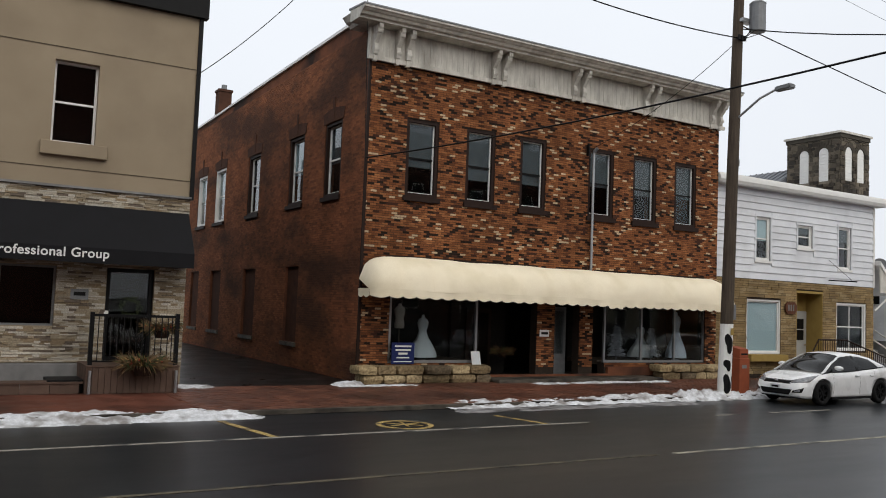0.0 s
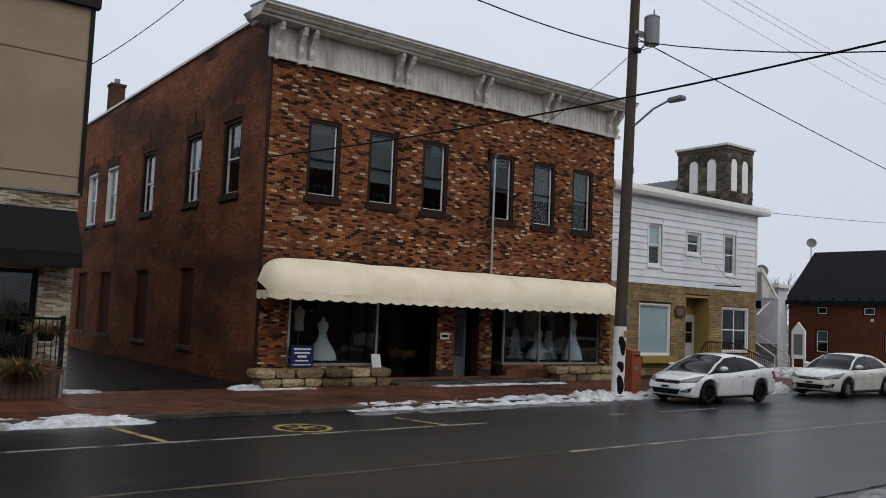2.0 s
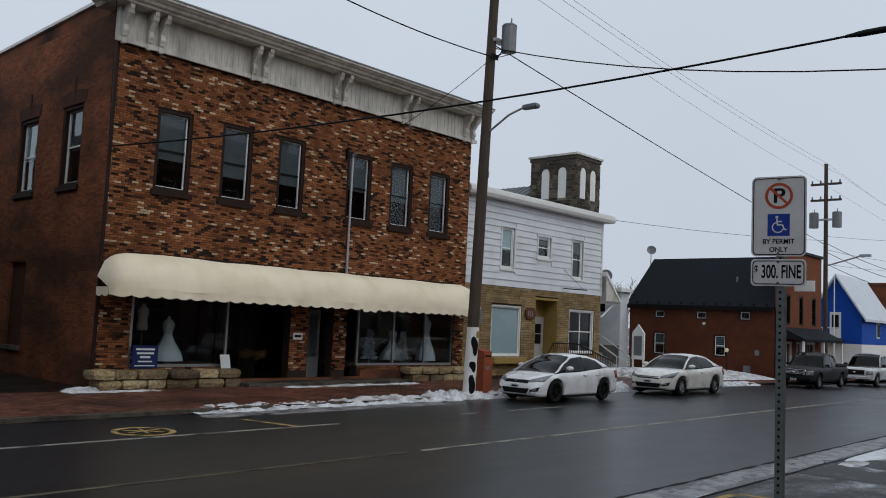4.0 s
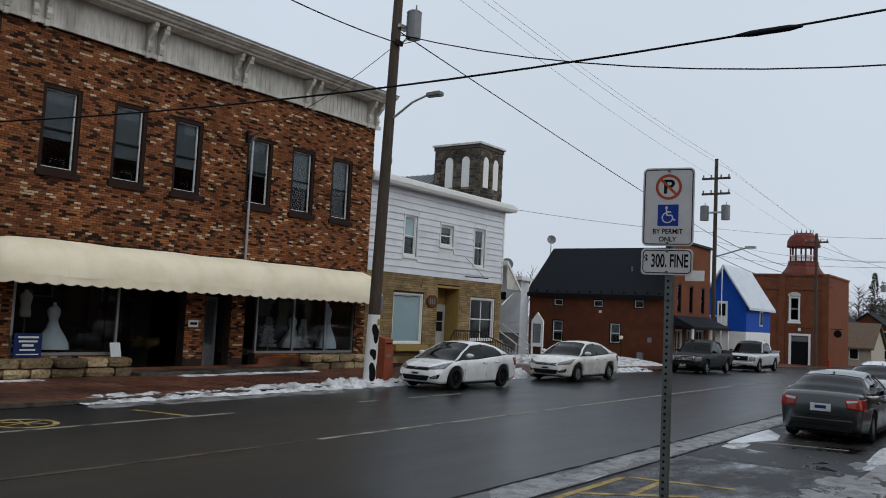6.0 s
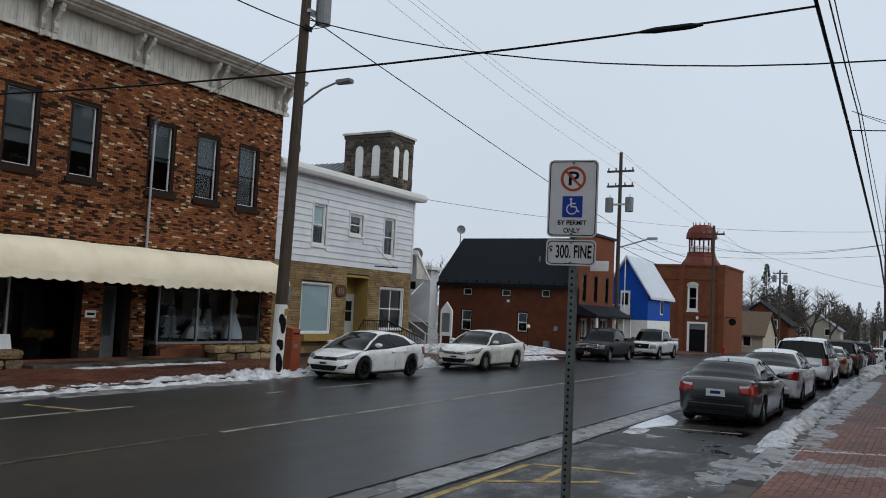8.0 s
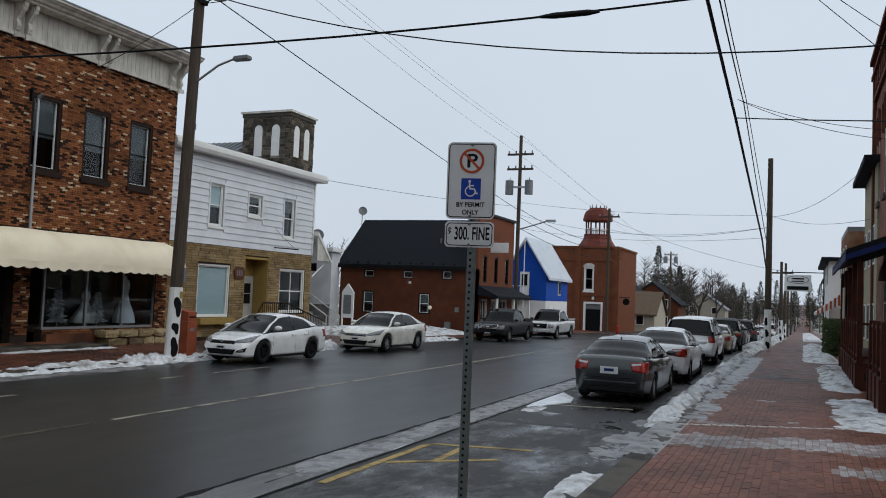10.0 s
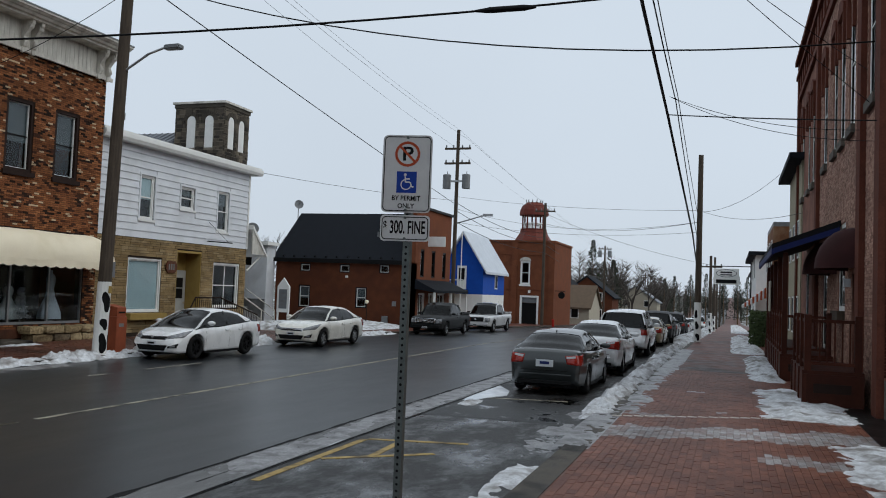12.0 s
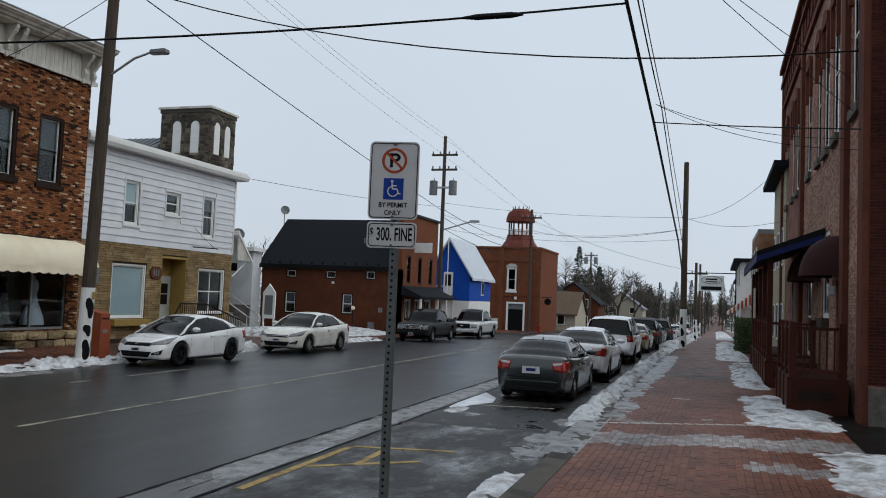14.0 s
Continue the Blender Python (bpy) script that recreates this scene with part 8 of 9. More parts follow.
snow("thin snow on the brick pavement", 14.8, 21.5, 22.9, 23.6, 0.06, 9.0, 0.085, 0.6)
snow("snow patch at the deck corner", 4.3, 5.7, 23.4, 24.6, 0.07, 10.0, 0.085, 0.4)
snow("snow ridge between parking lane and pavement", 15.4, 50, 4.55, 5.3, 0.15, 11.0, 0.05, 0.75, step=0.04, lump=1.8)
snow("slush beside the snow ridge", 16.0, 40, 4.0, 4.75, 0.018, 11.5, 0.087, 0.9, ICE, step=0.06, lump=1.8)
snow("snow ridge along the kerb down the street", 50, 120, 4.2, 6.0, 0.35, 12.0, 0.03, 0.5, step=0.3)
snow("melting snow beside the porch", 8.5, 14.9, -1.9, 1.3, 0.07, 14.0, 0.09, 0.35, lump=1.3)
snow("melting snow beside the porch", 16.6, 23.0, 0.0, 2.1, 0.08, 15.0, 0.09, 0.5, lump=1.5)
snow("melting snow beside the porch", 24.5, 36, 0.9, 2.1, 0.12, 16.0, 0.08, 0.6, lump=1.4)
snow("snow on the verge down the street", 38, 70, 0.9, 2.6, 0.2, 17.0, 0.08, 0.5, step=0.2)
snow("slush along the kerb of the parking lane", 7.0, 11.2, 4.78, 5.3, 0.03, 19.0, 0.0, 0.9, lump=2.4)
snow("gritty slush over the kerb edge", 12.0, 17.0, 4.3, 4.95, 0.007, 19.5, 0.09, 1.1, ICE, step=0.04, lump=2.6)
snow("snow-covered pavement far down the street", 92, 230, 0.2, 2.6, 0.16, 23.0, 0.09, 0.5, step=0.4)
snow("slush at the foot of the kerb", 11.0, 17.0, 4.8, 5.6, 0.012, 24.0, -0.006, 1.1, ICE, step=0.04, lump=2.6)
tagged(part("ice_sheet", prism([(16.5, 7.62), (17.3, 7.5), (18.05, 7.2), (18.9, 7.35), (19.9, 7.86), (17.4, 7.86), (16.75, 7.82)], 2, 0.002, 0.014), ICESHEET), "sheet of bright smooth ice beside the parked car", "ice", kind="stuff")
snow("crumbs of ice at the bay line", 15.9, 17.2, 7.35, 7.8, 0.02, 20.0, 0.0, 0.9, lump=2.0)
snow("slush on the gutter strip", 8, 24, 7.9, 8.6, 0.02, 21.0, 0.0, 0.95, ICE, lump=2.0)


# ---- by the office: deck, rail, planters ----
def deck():
    t = thing("office_deck", (3.2, 23.4, 0.09), "brown plank deck with black metal railing at the office door", "deck")
    for k in range(15):
        x = 2.3 + k * 0.137
        part("front_board", box(x, x + 0.128, 22.8, 22.84, 0.1, 0.7), DECK, t)
    for k in range(10):
        y = 22.84 + k * 0.143
        part("side_board", box(2.3, 2.34, y, y + 0.135, 0.1, 0.7), DECK, t)
        part("deck_board", box(2.3, 4.36, y - 0.06, y + 0.075, 0.7, 0.73), DECK, t)
    part("end_panel", box(4.32, 4.355, 22.84, 24.25, 0.1, 0.7), DECK, t)
    part("step", box(1.55, 2.29, 23.0, 23.9, 0.1, 0.4, 0.01), BLACK, t)
    for k in range(13):
        x = -5.6 + k * 0.6
        part("low_board", box(x, x + 0.59, 22.9, 22.94, 0.1, 0.32), DECK, t)
    part("low_cap", box(-5.7, 2.28, 22.88, 23.4, 0.322, 0.36), DECK, t)
    rail = part("railing", box(2.38, 4.3, 22.9, 22.96, 1.84, 1.9), BLACK, t, "black metal railing")
    part("lower_rail", box(2.38, 4.3, 22.91, 22.95, 0.8, 0.84), BLACK, rail)
    for x in (2.34, 4.24):
        part("railing_post", box(x, x + 0.09, 22.88, 22.98, 0.73, 1.94), BLACK, rail)
    for x in (2.52, 2.66, 2.8, 2.94, 3.08, 3.22, 3.36, 3.5, 3.64, 3.78, 3.92, 4.06, 4.16):
        part("baluster", box(x, x + 0.02, 22.92, 22.94, 0.84, 1.84), BLACK, rail)
    for x in (2.38, 4.28):
        part("conduit", tube((x, 22.75, 0.1), (x, 22.75, 0.62), 0.035), STEEL, t)
    return t


def planter(c, s, seed, label):
    t = thing("winter_planter", c, label, "planter")
    rng = random.Random(seed)
    part("basket", tube((c[0], c[1], c[2]), (c[0], c[1], c[2] + 0.2 * s), 0.16 * s, 0.24 * s, 14), BROWN, t)
    cols = [(GREEN, 150, 0.3), (TWIG, 330, 0.38), (BERRY, 45, 0.1), (GOLDLEAF, 90, 0.16)]
    for m, count, ln in cols:
        bm = B()
        for k in range(count):
            a, r = rng.random() * 6.283, rng.random() ** 0.6 * 0.36 * s
            q = Vector((c[0] + math.cos(a) * r * 1.2, c[1] + math.sin(a) * r * 0.7, c[2] + 0.2 * s + rng.random() * 0.14 * s))
            d = Vector((math.cos(a) * rng.uniform(0.4, 1.1), math.sin(a) * 0.7, rng.uniform(-0.8, 0.9))).normalized() * ln * s * rng.uniform(0.5, 1.0)
            e = d.orthogonal().normalized() * (0.016 if ln > 0.12 else 0.025) * s
            bm.faces.new([bm.verts.new(q + e), bm.verts.new(q - e), bm.verts.new(q + d)])
        tagged(part({GREEN.name: "evergreen_spray", TWIG.name: "dry_twig_spray", BERRY.name: "berries"}.get(m.name, "gold_leaves"), bm, m, t), kind="stuff")
    return t


TWIG = mat("dry_twig", (0.16, 0.1, 0.05), (0.09, 0.055, 0.03), rough=0.8)
BERRY = mat("red_berry", (0.4, 0.02, 0.015), (0.25, 0.015, 0.01), rough=0.4)
GOLDLEAF = mat("gold_leaf", (0.5, 0.3, 0.1), (0.35, 0.2, 0.07), rough=0.5)
deck()
planter((3.5, 22.6, 0.52), 1.1, 3, "hanging winter planter of evergreen, twigs and red berries")
planter((4.0, 23.2, 1.35), 0.9, 6, "winter planter with dry grasses behind the railing")


# ---- by the shop: stone ledges, window display, step ----
def ledge(x0, x1, y0, y1, z1, seed, label):
    t = thing("stone_ledge", ((x0 + x1) / 2, y0, 0.09), label, "ledge")
    rng = random.Random(seed)
    z = 0.09
    for row in range(2):
        h = (z1 - 0.09) / 2
        x = x0 + (0.0 if row else 0.18)
        while x < x1 - 0.15:
            w = min(rng.uniform(0.55, 1.0), x1 - x)
            bm = box(x, x + w - 0.025, y0 + rng.uniform(-0.05, 0.05) - 0.05 * row, y1, z, z + h - 0.02)
            bmesh.ops.subdivide_edges(bm, edges=bm.edges[:], cuts=3, use_grid_fill=True)
            c = Vector((x + w / 2, (y0 + y1) / 2, z + h / 2))
            for v in bm.verts:
                o = v.co - c
                rnd = 1 - 0.09 * max(0, abs(o.x) / (w / 2) + abs(o.z) / (h / 2) + abs(o.y) / ((y1 - y0) / 2) - 1.6)
                v.co = c + o * rnd + Vector((0, 1, 0.35)) * (0.06 * noise.noise(v.co * 3.0) + 0.03 * noise.noise(v.co * 9.0))
            part("stone", bm, STONE_FACE, t)
            x += w
        z += h
    return t


ledge(9.55, 14.1, 23.95, 24.55, 0.62, 4, "rough buff stone ledge under the shop window")
ledge(21.2, 24.6, 23.95, 24.48, 0.62, 6, "rough buff stone ledge at the shop's end")


def gown(x, y, z, h, flare, m, label, torso=True):
    t = thing("dress_form", (x, y, z), label, "dress form", group="shop window display")
    prof = [(flare, 0.0), (flare * 0.96, 0.12), (flare * 0.7, 0.3), (flare * 0.42, 0.45), (0.13, 0.58), (0.12, 0.62), (0.17, 0.75), (0.18, 0.82), (0.13, 0.9), (0.05, 0.93), (0.045, 1.0)]
    bm = B()
    rings = [[bm.verts.new((x + r * math.cos(j / 24 * 6.2832) * (1 + 0.1 * math.sin(j * 2.1) * (1 - f)), y + r * 0.8 * math.sin(j / 24 * 6.2832), z + 0.08 + f * h)) for j in range(24)] for r, f in prof]
    for a, b in zip(rings, rings[1:]):
        for j in range(24):
            bm.faces.new((a[j], a[(j + 1) % 24], b[(j + 1) % 24], b[j]))
    part("gown", bm, m, t, smooth=True)
    part("stand", tube((x, y, z), (x, y, z + 0.5), 0.02), STEEL, t)
    part("foot", tube((x, y, z), (x, y, z + 0.02), 0.14), STEEL, t)
    return t


def torso(x, y, z, m, label):
    t = thing("dress_form", (x, y, z), label, "dress form", group="shop window display")
    prof = [(0.15, 0.0), (0.17, 0.12), (0.13, 0.3), (0.17, 0.48), (0.18, 0.56), (0.14, 0.64), (0.06, 0.68), (0.055, 0.75)]
    bm = B()
    rings = [[bm.verts.new((x + r * math.cos(j / 20 * 6.2832), y + r * 0.7 * math.sin(j / 20 * 6.2832), z + 0.95 + f)) for j in range(20)] for r, f in prof]
    for a, b in zip(rings, rings[1:]):
        for j in range(20):
            bm.faces.new((a[j], a[(j + 1) % 20], b[(j + 1) % 20], b[j]))
    bm.faces.new(rings[0])
    bm.faces.new(rings[-1])
    part("torso", bm, m, t, smooth=True)
    part("stand", tube((x, y, z), (x, y, z + 0.95), 0.025), WOOD, t)
    bm = B()
    for k in range(3):
        a = k * 2.094
        add_tube(bm, (x, y, z + 0.25), (x + 0.22 * math.cos(a), y + 0.22 * math.sin(a), z + 0.01), 0.018)
    part("tripod", bm, WOOD, t)
    return t


def tinsel_tree(x, y, z, h, seed, label):
    t = thing("tinsel_tree", (x, y, z), label, "decorative tree", group="shop window display")
    rng = random.Random(seed)
    bm = B()
    for k in range(900):
        f = rng.random() ** 1.4
        r = (1 - f) * 0.32 * (0.75 + 0.25 * math.sin(f * 38)) + 0.02
        a = rng.random() * 6.283
        q = Vector((x + r * rng.random() * math.cos(a), y + r * rng.random() * math.sin(a), z + 0.15 + f * (h - 0.15)))
        d = Vector((math.cos(a), math.sin(a), rng.uniform(-0.5, 0.3))).normalized() * 0.12
        e = d.orthogonal().normalized() * 0.018
        bm.faces.new([bm.verts.new(q + e), bm.verts.new(q - e), bm.verts.new(q + d)])
    tagged(part("branches", bm, TINSEL, t), kind="stuff")
    part("stem", tube((x, y, z), (x, y, z + h * 0.9), 0.018), STEEL, t)
    return t


TULLE = mat("pale_tulle", (0.7, 0.74, 0.76), (0.56, 0.6, 0.63), rough=0.8, scale=8, fine=60, stretch=(4, 4, 0.6))
SATIN = mat("white_satin", (0.72, 0.77, 0.85), (0.6, 0.65, 0.74), rough=0.45, scale=5, stretch=(4, 4, 0.5))
LINEN = mat("linen_form", (0.55, 0.52, 0.47), (0.46, 0.43, 0.39), rough=0.9)
TINSEL = mat("silver_tinsel", (0.6, 0.62, 0.66), (0.4, 0.42, 0.46), rough=0.5, metal=0.2, island=0.3)
FZ = 0.7
torso(11.5, 25.25, FZ, LINEN, "bare linen dress form on a wooden tripod")
gown(12.3, 25.2, FZ, 1.3, 0.46, TULLE, "short white tulle dress on a form")
gown(23.2, 25.12, FZ, 1.7, 0.42, SATIN, "long white satin gown on a form")
gown(21.75, 25.5, FZ, 1.2, 0.5, TULLE, "white gown spread on a low form")
tinsel_tree(20.3, 25.2, FZ, 1.2, 3, "white tinsel tree in the shop window")
tinsel_tree(21.9, 25.1, FZ, 1.15, 5, "white tinsel tree in the shop window")
tinsel_tree(11.0, 25.4, FZ, 1.0, 7, "white tinsel tree in the shop window")


def window_sign():
    t = thing("shop_notice", (11.2, 24.42, 0.62), "blue notice board with rows of pale bars on the ledge", "sign")
    part("board", box(10.85, 11.6, 24.42, 24.46, 0.62, 1.25), NAVY, t)
    for k, (w, h) in enumerate(((0.55, 0.05), (0.5, 0.05), (0.3, 0.06), (0.42, 0.04), (0.6, 0.025))):
        part("bar", box(11.22 - w / 2, 11.22 + w / 2, 24.412, 24.42, 1.12 - k * 0.11, 1.12 - k * 0.11 + h), WHITE, t)
    return t


window_sign()


def small_frame(x, y, z, label):
    t = thing("picture_frame", (x, y, z), label, "sign")
    bm = prism([(y, z), (y + 0.12, z + 0.4), (y + 0.14, z + 0.39), (y + 0.03, z)], 0, x, x + 0.32)
    part("frame", bm, WHITE, t)
    part("print", prism([(y - 0.004, z + 0.03), (y + 0.105, z + 0.37), (y + 0.11, z + 0.37), (y + 0.004, z + 0.03)], 0, x + 0.03, x + 0.29), TULLE, t)
    return t


small_frame(13.6, 24.3, 0.61, "small white framed notice leaning on the ledge")
planter((15.6, 25.6, 0.75), 0.8, 9, "pot of dried flowers by the shop door")


def bin_box():
    t = thing("post_box", (20.35, 19.85, 0.09), "rusty orange metal box on the pavement beside the pole", "box")
    part("body", box(20.1, 20.55, 19.6, 20.05, 0.09, 1.15, 0.015), RUSTORANGE, t)
    part("hood", prism([(19.62, 1.155), (20.04, 1.155), (20.04, 1.5), (19.62, 1.42)], 0, 20.12, 20.5), RUSTORANGE, t)
    part("label_bar", box(20.2, 20.4, 19.592, 19.6, 0.85, 0.95), CONCRETE, t)
    part("slot", box(20.18, 20.46, 19.612, 19.618, 1.25, 1.3), BLACK, t)
    return t


RUSTORANGE = mat("rusty_orange_paint", (0.32, 0.085, 0.04), (0.22, 0.06, 0.03), rough=0.7, scale=5)
bin_box()


# ---- by the house: ramp rail, stairs, side canopy, church notice ----
def ramp_rail():
    t = thing("ramp_railing", (31.5, 23.4, 0.09), "dark metal ramp railing before the house door", "railing")
    def z_at(x):
        return 1.62 if x < 31.2 else 1.62 - (x - 31.2) * 0.26
    bm = tube((28.9, 23.5, 0.95), (29.4, 23.5, 1.62), 0.03)
    for a, b in ((29.4, 31.2), (31.2, 34.3)):
        add_tube(bm, (a, 23.5, z_at(a)), (b, 23.5, z_at(b)), 0.03)
    part("top_rail", bm, BROWN, t)
    for k in range(34):
        x = 29.4 + k * 0.146
        part("baluster", tube((x, 23.5, 0.1), (x, 23.5, z_at(x)), 0.014, sides=6), BROWN, t)
    part("lower_rail", tube((29.4, 23.5, 0.3), (34.3, 23.5, 0.2), 0.02), BROWN, t)
    return t


def side_stairs():
    t = thing("side_stairs", (36.6, 24.9, 0.0), "concrete side stairs with pale pipe handrails", "stairs")
    for k in range(6):
        part("step", box(35.55 + k * 0.0, 36.9, 24.2 + k * 0.3, 26.4, 0.05 + k * 0.18, 0.05 + (k + 1) * 0.18 - 0.003), CONCRETE, t)
    for x in (35.6, 36.85):
        bm = tube((x, 24.1, 0.1), (x, 24.1, 1.0), 0.025)
        add_tube(bm, (x, 24.1, 1.0), (x, 25.9, 2.05), 0.025)
        add_tube(bm, (x, 24.1, 0.55), (x, 25.9, 1.6), 0.02)
        add_tube(bm, (x, 25.9, 2.05), (x, 27.2, 2.05), 0.025)
        part("handrail", bm, CORNICE, t)
    can = part("side_canopy", prism([(35.5, 5.15), (36.9, 3.75), (36.9, 3.62), (35.5, 4.95)], 1, 24.7, 26.8), WHITE, t, "white sloped side canopy")
    part("canopy_end", prism([(35.55, 5.0), (36.8, 3.72), (35.55, 3.72)], 1, 24.75, 24.8), CORNICE, can)
    part("canopy_brace", tube((35.52, 25.0, 2.9), (36.7, 25.0, 3.62), 0.04), WHITE, can)
    return t


def side_dish():
    t = thing("satellite_dish", (35.8, 25.3, 4.9), "grey satellite dish on the corner of the house", "satellite dish")
    part("dish", dish_bm((35.9, 25.0, 5.0), 0.3, (-0.7, -0.7, 0.25)), GREYMETAL, t)
    part("bracket", tube((35.5, 25.3, 4.7), (35.95, 25.05, 4.85), 0.025), GREYMETAL, t)
    return t


def church_notice():
    t = thing("church_notice_board", (38.3, 24.2, 0.1), "white pointed notice board with dark panel on posts", "notice board")
    part("board", prism([(24.25, 0.85), (24.95, 0.85), (24.95, 2.2), (24.6, 2.65), (24.25, 2.2)], 0, 38.5, 38.6), WHITE, t)
    part("panel", box(38.48, 38.5, 24.37, 24.83, 1.05, 2.05), GREYMETAL, t, "dark panel with pale bars")
    for k in range(4):
        part("bar", box(38.47, 38.48, 24.42, 24.78, 1.2 + k * 0.2, 1.26 + k * 0.2), CONCRETE, t)
    for y in (24.3, 24.9):
        part("post", box(38.52, 38.58, y - 0.04, y + 0.04, 0.05, 0.85), WHITE, t)
    return t


def garden_lamp():
    t = thing("garden_lamp", (46.5, 23.4, 0.1), "small globe lamp on a thin post in the snow", "lamp")
    part("post", tube((46.5, 23.4, 0.0), (46.5, 23.4, 1.35), 0.03), BROWN, t)
    part("globe", ball((46.5, 23.4, 1.45), (0.12, 0.12, 0.12)), CREAM, t, smooth=True)
    return t


def hydrant(x, y):
    t = thing("fire_hydrant", (x, y, dip(x)), "small red fire hydrant on the pavement", "fire hydrant")
    part("barrel", tube((x, y, dip(x)), (x, y, dip(x) + 0.65), 0.12), BERRY, t)
    part("cap", ball((x, y, dip(x) + 0.65), (0.15, 0.15, 0.13)), BERRY, t)
    return t


ramp_rail(), side_stairs(), side_dish(), church_notice(), garden_lamp(), hydrant(80.5, 18.8)


# ---- trees and the far woods ----
def conifer(x, y, h, r, seed):
    t = thing("conifer_tree", (x, y, dip(x)), "dark spruce among the far houses", "tree", group="far trees")
    rng = random.Random(seed)
    z0 = dip(x)
    part("trunk", tube((x, y, z0 - 0.5), (x, y, z0 + h * 0.95), 0.22, 0.04, 8), TWIG, t)
    bm = B()
    for k in range(900):
        f = rng.random() ** 0.8
        a = rng.random() * 6.283
        rr = r * (1 - f) ** 0.85 * (0.7 + 0.3 * math.sin(f * 40 + math.sin(a * 3))) + 0.1
        s = rng.uniform(0.25, 1.0)
        q = Vector((x + rr * s * math.cos(a), y + rr * s * math.sin(a), z0 + h * (0.1 + 0.9 * f)))
        d = Vector((math.cos(a), math.sin(a), rng.uniform(-0.7, 0.1))).normalized() * rng.uniform(0.5, 1.0) * (0.4 + 0.5 * (1 - f))
        e = d.orthogonal().normalized() * 0.16
        bm.faces.new([bm.verts.new(q + e), bm.verts.new(q - e), bm.verts.new(q + d)])
    tagged(part("crown", bm, SPRUCE, t), kind="stuff")
    return t


def bare_tree(x, y, h, seed, spread=0.55, levels=5):
    t = thing("bare_tree", (x, y, dip(x)), "leafless grey winter tree", "tree", group="far trees")
    rng = random.Random(seed)
    trunk, limbs, twigs = B(), B(), B()
    def grow(p, d, ln, r, lv):
        q = p + d * ln
        add_tube(trunk if lv == levels else limbs if lv > 2 else twigs, p, q, r, r * 0.68, 6 if lv > 2 else 4, caps=False)
        if lv == 0:
            return
        for k in range(rng.choice((2, 3, 3))):
            nd = (d + Vector((rng.gauss(0, spread), rng.gauss(0, spread), rng.gauss(0.12, 0.25)))).normalized()
            grow(p.lerp(q, rng.uniform(0.65, 1.0)), nd, ln * rng.uniform(0.6, 0.82), r * 0.6, lv - 1)
    grow(Vector((x, y, dip(x) - 0.3)), Vector((0, 0, 1)), h * 0.3, h * 0.018, levels)
    part("trunk", trunk, BARK, t)
    tagged(part("branch_work", limbs, BARK, t), kind="stuff")
    tagged(part("twig_spray", twigs, BARK, t), kind="stuff")
    return t


SPRUCE = mat("spruce_needles", (0.025, 0.034, 0.02), (0.012, 0.018, 0.011), rough=0.8, island=0.3)
BARK = mat("grey_bark", (0.1, 0.085, 0.075), (0.06, 0.052, 0.046), rough=0.9)
rng = random.Random(21)
for k, (x, y, h, r) in enumerate(((150, 38, 11, 2.6), (152, 35.5, 12.5, 2.4), (158, 33, 10.5, 2.5), (170, 36, 13, 2.8), (160, 27.5, 15.5, 3.2), (163, 24, 12, 2.8), (175, 45, 13, 3.0), (180, 41, 12, 3), (200, 31, 14, 3.2), (240, 20, 12, 3.4), (260, -6, 13, 3.5), (230, -14, 14, 3.5), (310, 16, 17, 4), (318, 11, 18, 4), (325, 5, 16, 4), (315, -3, 17, 4), (300, 21, 16, 4), (330, 0, 18, 4.4))):
    conifer(x, y, h, r, k + 50)
for k, (x, y, h) in enumerate(((165, 20.5, 16), (172, 18.0, 13), (185, 26, 14), (178, 22.5, 15), (150, 31, 11), (205, 17, 14), (220, 19, 15), (62, 40, 9.5), (60, 43, 9), (140, 41, 11), (215, 34, 15), (140, -9, 12), (170, -10, 13))):
    bare_tree(x, y, h, k + 5)


def far_woods():
    """A belt of far bare woods on the rising ground: many small crowns of twigs."""
    r = random.Random(77)
    bm = B()
    for k in range(700):
        x, y = (r.uniform(270, 520), r.uniform(-160, 190)) if k < 420 else (r.uniform(150, 270), r.uniform(17, 70) if k % 4 else r.uniform(-40, -12))
        if k < 70:
            x, y = r.uniform(340, 420), r.uniform(-22, 36)
        elif abs(y - 8) < 12 and x < 480:
            continue
        h, z = r.uniform(9, 14) if k >= 420 else r.uniform(9, 15), dip(x)
        add_tube(bm, (x, y, z - 1), (x + r.uniform(-1, 1), y + r.uniform(-1, 1), z + h), 0.22, 0.03, 4, caps=False)
        for j in range(80 if k < 70 else 26 if k < 420 else 60):
            f = r.uniform(0.25, 0.95)
            a = r.random() * 6.283
            q = Vector((x, y, z + h * f))
            d = Vector((math.cos(a), math.sin(a), r.uniform(0.3, 1.2))).normalized() * h * r.uniform(0.15, 0.36) * (1.15 - f * 0.6)
            e = d.orthogonal().normalized() * 0.11
            bm.faces.new([bm.verts.new(q + e), bm.verts.new(q - e), bm.verts.new(q + d)])
    return tagged(part("far_woods", bm, BARK), "grey leafless woods on the far rise", "woods", kind="stuff")


far_woods()


# ---- pieces: pavers of the near pavement, bricks of the shop front ----
FROSTED = palette_mat("frosted_pavers", [(0, (0.36, 0.31, 0.3)), (0.3, (0.42, 0.39, 0.385)), (0.6, (0.32, 0.25, 0.23)), (0.85, (0.47, 0.45, 0.45))], rough=0.45, dirt=0.35)


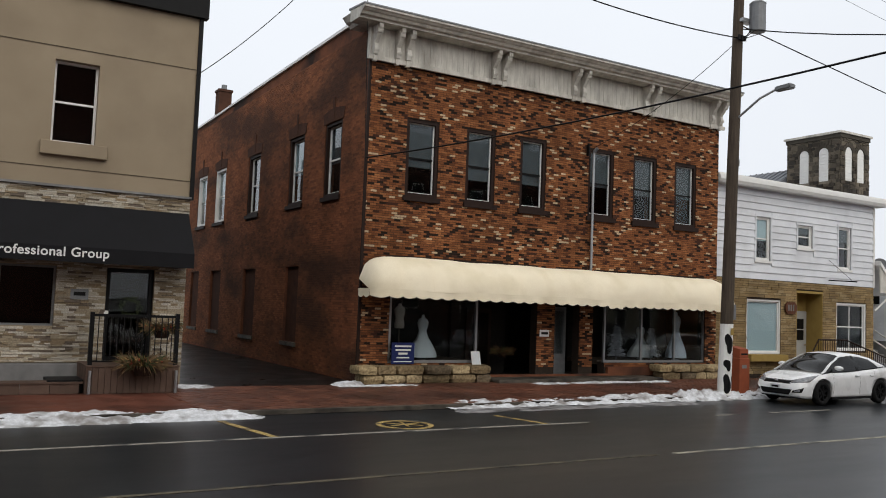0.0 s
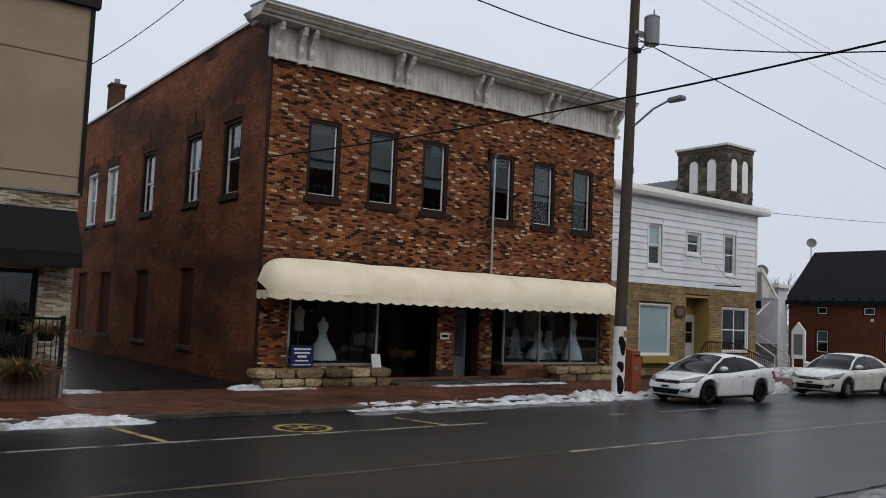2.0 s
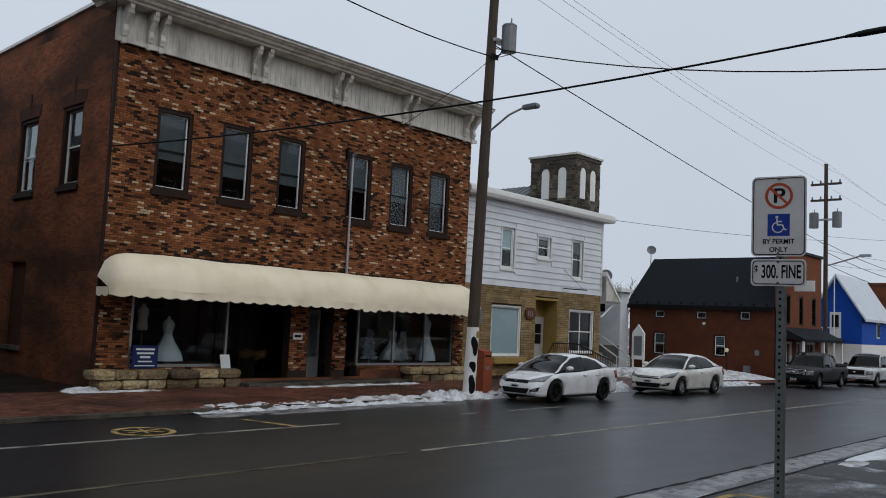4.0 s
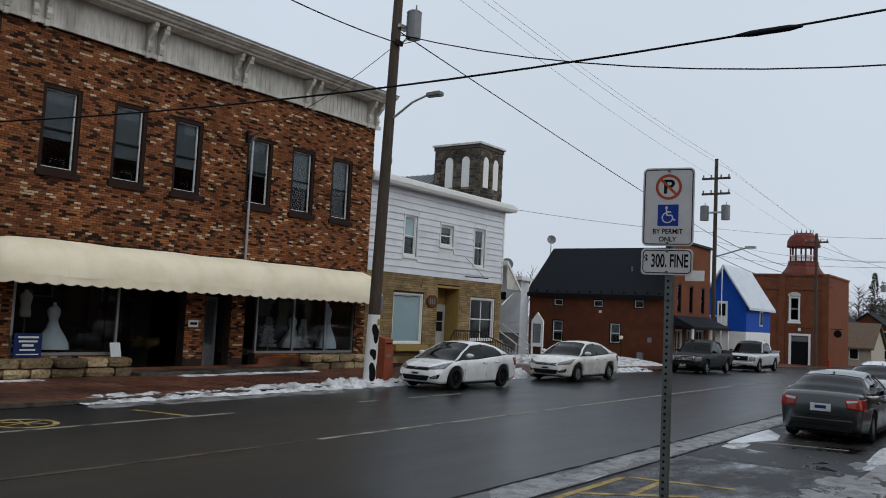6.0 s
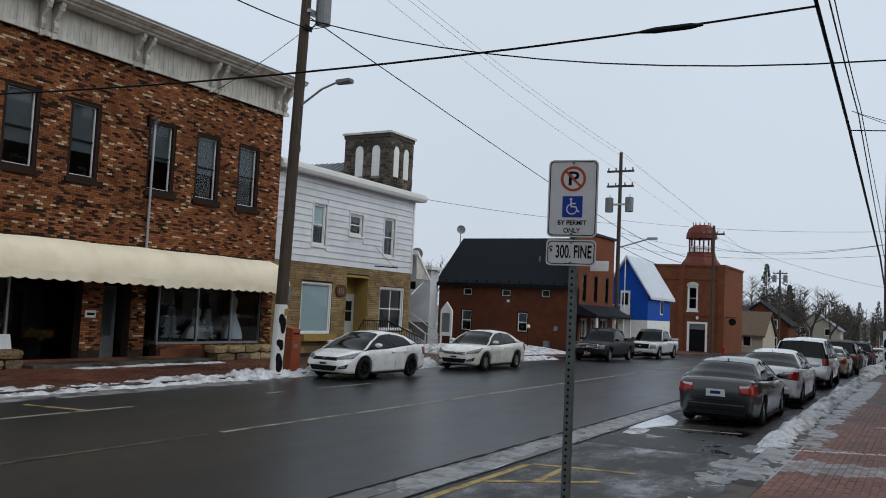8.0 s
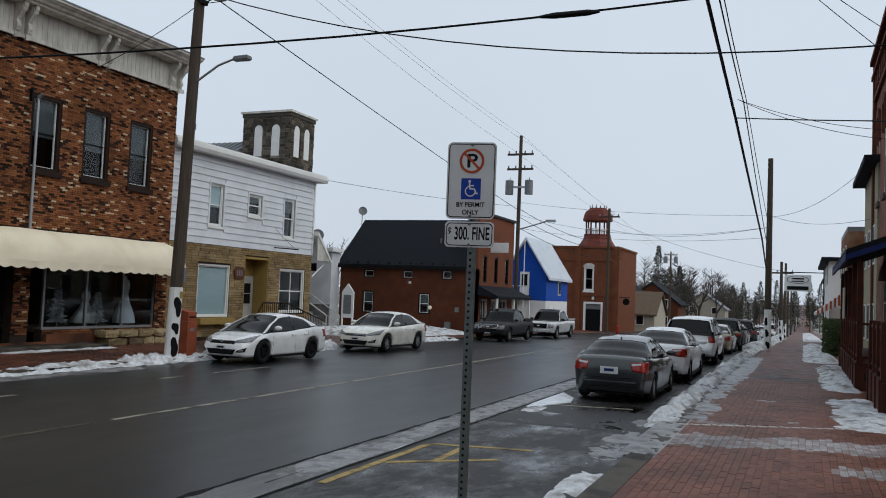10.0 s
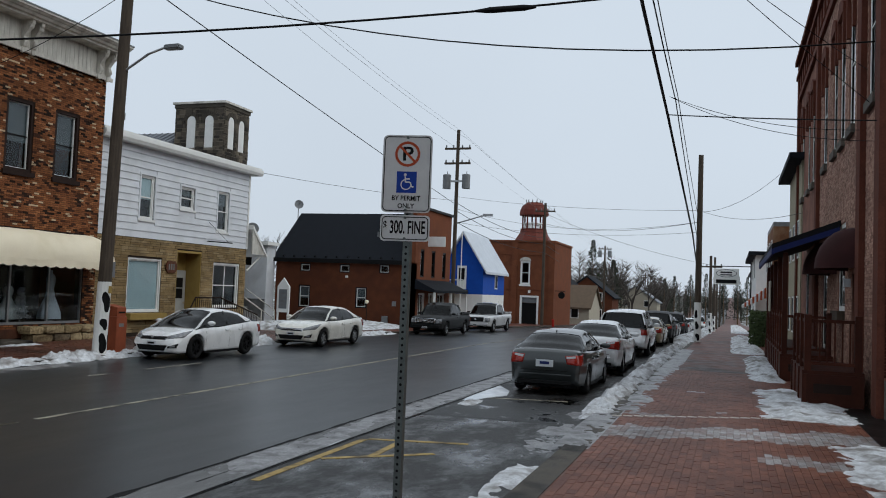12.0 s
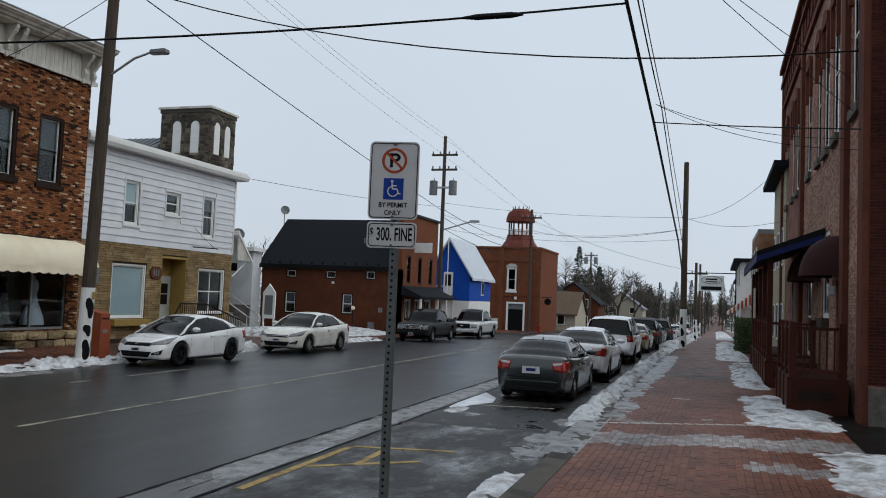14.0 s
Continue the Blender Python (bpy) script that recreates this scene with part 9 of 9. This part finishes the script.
def pavers():
    x0, x1, y0, y1 = 7.6, 27.0, -0.15, 4.44
    L_, W_, g = 0.205, 0.104, 0.005
    r = random.Random(5)
    me = bpy.data.meshes.new("paver")
    b = box(0, L_ - g, 0, W_ - g, -0.02, 0.0)
    bmesh.ops.recalc_face_normals(b, faces=b.faces)
    b.to_mesh(me)
    b.free()
    me.materials.append(PAVER_ONE)
    verts, faces, fverts, ffaces = [], [], [], []
    count = row = 0
    y = y0
    while y < y1 - 0.03:
        yb = min(y + W_ - g, y1)
        x = x0 - (L_ / 2 if row % 2 else 0)
        while x < x1:
            z = 0.097 + r.uniform(-0.002, 0.002)
            if yb - y > W_ - g - 1e-4 and count < 290 and 9.8 < x < 12.1 and 1.4 < y < 4.3:
                ob = new("paver", me)
                ob.parent = PAVE_SOUTH
                ob.location = (x, y, z)
                count += 1
            else:
                f = (4.45 - y) / 4.0
                lo, hi = 13.2 + 1.0 * f, 14.6 + 1.15 * f
                soft = 0.45 * noise.noise(Vector((x * 1.1, y * 1.6, 3))) + 0.25 * noise.noise(Vector((x * 4, y * 5, 8)))
                edge = min(x - lo, hi - x) + soft
                low = min(x - 12.0, 12.75 - x, y - 0.9, 2.1 - y) + soft
                frost = edge > 0.1 or low > 0.02 or noise.noise(Vector((x * 0.9, y * 0.8, 60))) > 0.62 and x > 15
                V, F = (fverts, ffaces) if frost else (verts, faces)
                k = len(V)
                V += [(x, y, z), (x + L_ - g, y, z), (x + L_ - g, yb, z), (x, yb, z)]
                V += [(a_, b_, c_ - 0.015) for a_, b_, c_ in V[k:k + 4]]
                F += [(k, k + 1, k + 2, k + 3), (k + 4, k + 5, k + 1, k), (k + 5, k + 6, k + 2, k + 1), (k + 6, k + 7, k + 3, k + 2), (k + 7, k + 4, k, k + 3)]
            x += L_
        y += W_
        row += 1
    fm = bpy.data.meshes.new("paver_field")
    fm.from_pydata(verts, [], faces)
    fm.update()
    fm.materials.append(PAVER)
    ob = new("paver_field", fm)
    ob.parent = PAVE_SOUTH
    tagged(ob, "red clay pavers laid in running bond", kind="stuff")
    fm = bpy.data.meshes.new("frosted_paver_field")
    fm.from_pydata(fverts, [], ffaces)
    fm.update()
    fm.materials.append(FROSTED)
    ob = new("frosted_paver_field", fm)
    ob.parent = PAVE_SOUTH
    tagged(ob, "clay pavers whitened by frost and salt", kind="stuff")


pavers()


def far_pavers():
    """The brick paving before the shops, with a dark damp sweep where the lane crosses it."""
    L_, W_, g, r = 0.205, 0.104, 0.008, random.Random(15)
    verts, faces = [], []
    for j in range(44):
        y = 19.37 + j * W_
        for i in range(150):
            x = 4.0 + i * L_ + (L_ / 2 if j % 2 else 0)
            z = 0.1 + r.uniform(-0.004, 0.004)
            k = len(verts)
            verts += [(x, y, z), (x + L_ - g, y, z), (x + L_ - g, y + W_ - g, z), (x, y + W_ - g, z)]
            verts += [(x, y, z - 0.015), (x + L_ - g, y, z - 0.015)]
            faces += [(k, k + 1, k + 2, k + 3), (k + 4, k + 5, k + 1, k)]
    fm = bpy.data.meshes.new("paver_field")
    fm.from_pydata(verts, [], faces)
    fm.update()
    fm.materials.append(DAMPPAVER)
    ob = new("paver_field", fm)
    ob.parent = PAVE_NORTH
    tagged(ob, "damp red-brown clay pavers", kind="stuff")


DAMPPAVER = palette_mat("damp_clay_pavers", [(0, (0.19, 0.078, 0.05)), (0.35, (0.14, 0.056, 0.037)), (0.65, (0.23, 0.1, 0.064)), (0.88, (0.1, 0.042, 0.03))], rough=0.42, dirt=0.3, soot=(0.035, 0.02, 0.016), soot_scale=0.3, soot_at=0.52)
far_pavers()
bp, bu_, bn = SHOP_AXES
shapes = {}
for a0, a1, z0, z1, out in SHOP_NEAR:
    key = round(a1 - a0, 3)
    if key not in shapes:
        m_ = bpy.data.meshes.new("brick")
        b = box(0, key, -0.014, 0.0, 0, z1 - z0)
        bmesh.ops.recalc_face_normals(b, faces=b.faces)
        b.to_mesh(m_)
        b.free()
        m_.materials.append(FACEBRICK_ONE)
        shapes[key] = m_
    ob = new("brick", shapes[key])
    ob.parent = SHOP
    ob.location = Vector((bp[0] + a0, bp[1] - (out - 0.014), z0)) - SHOP.location
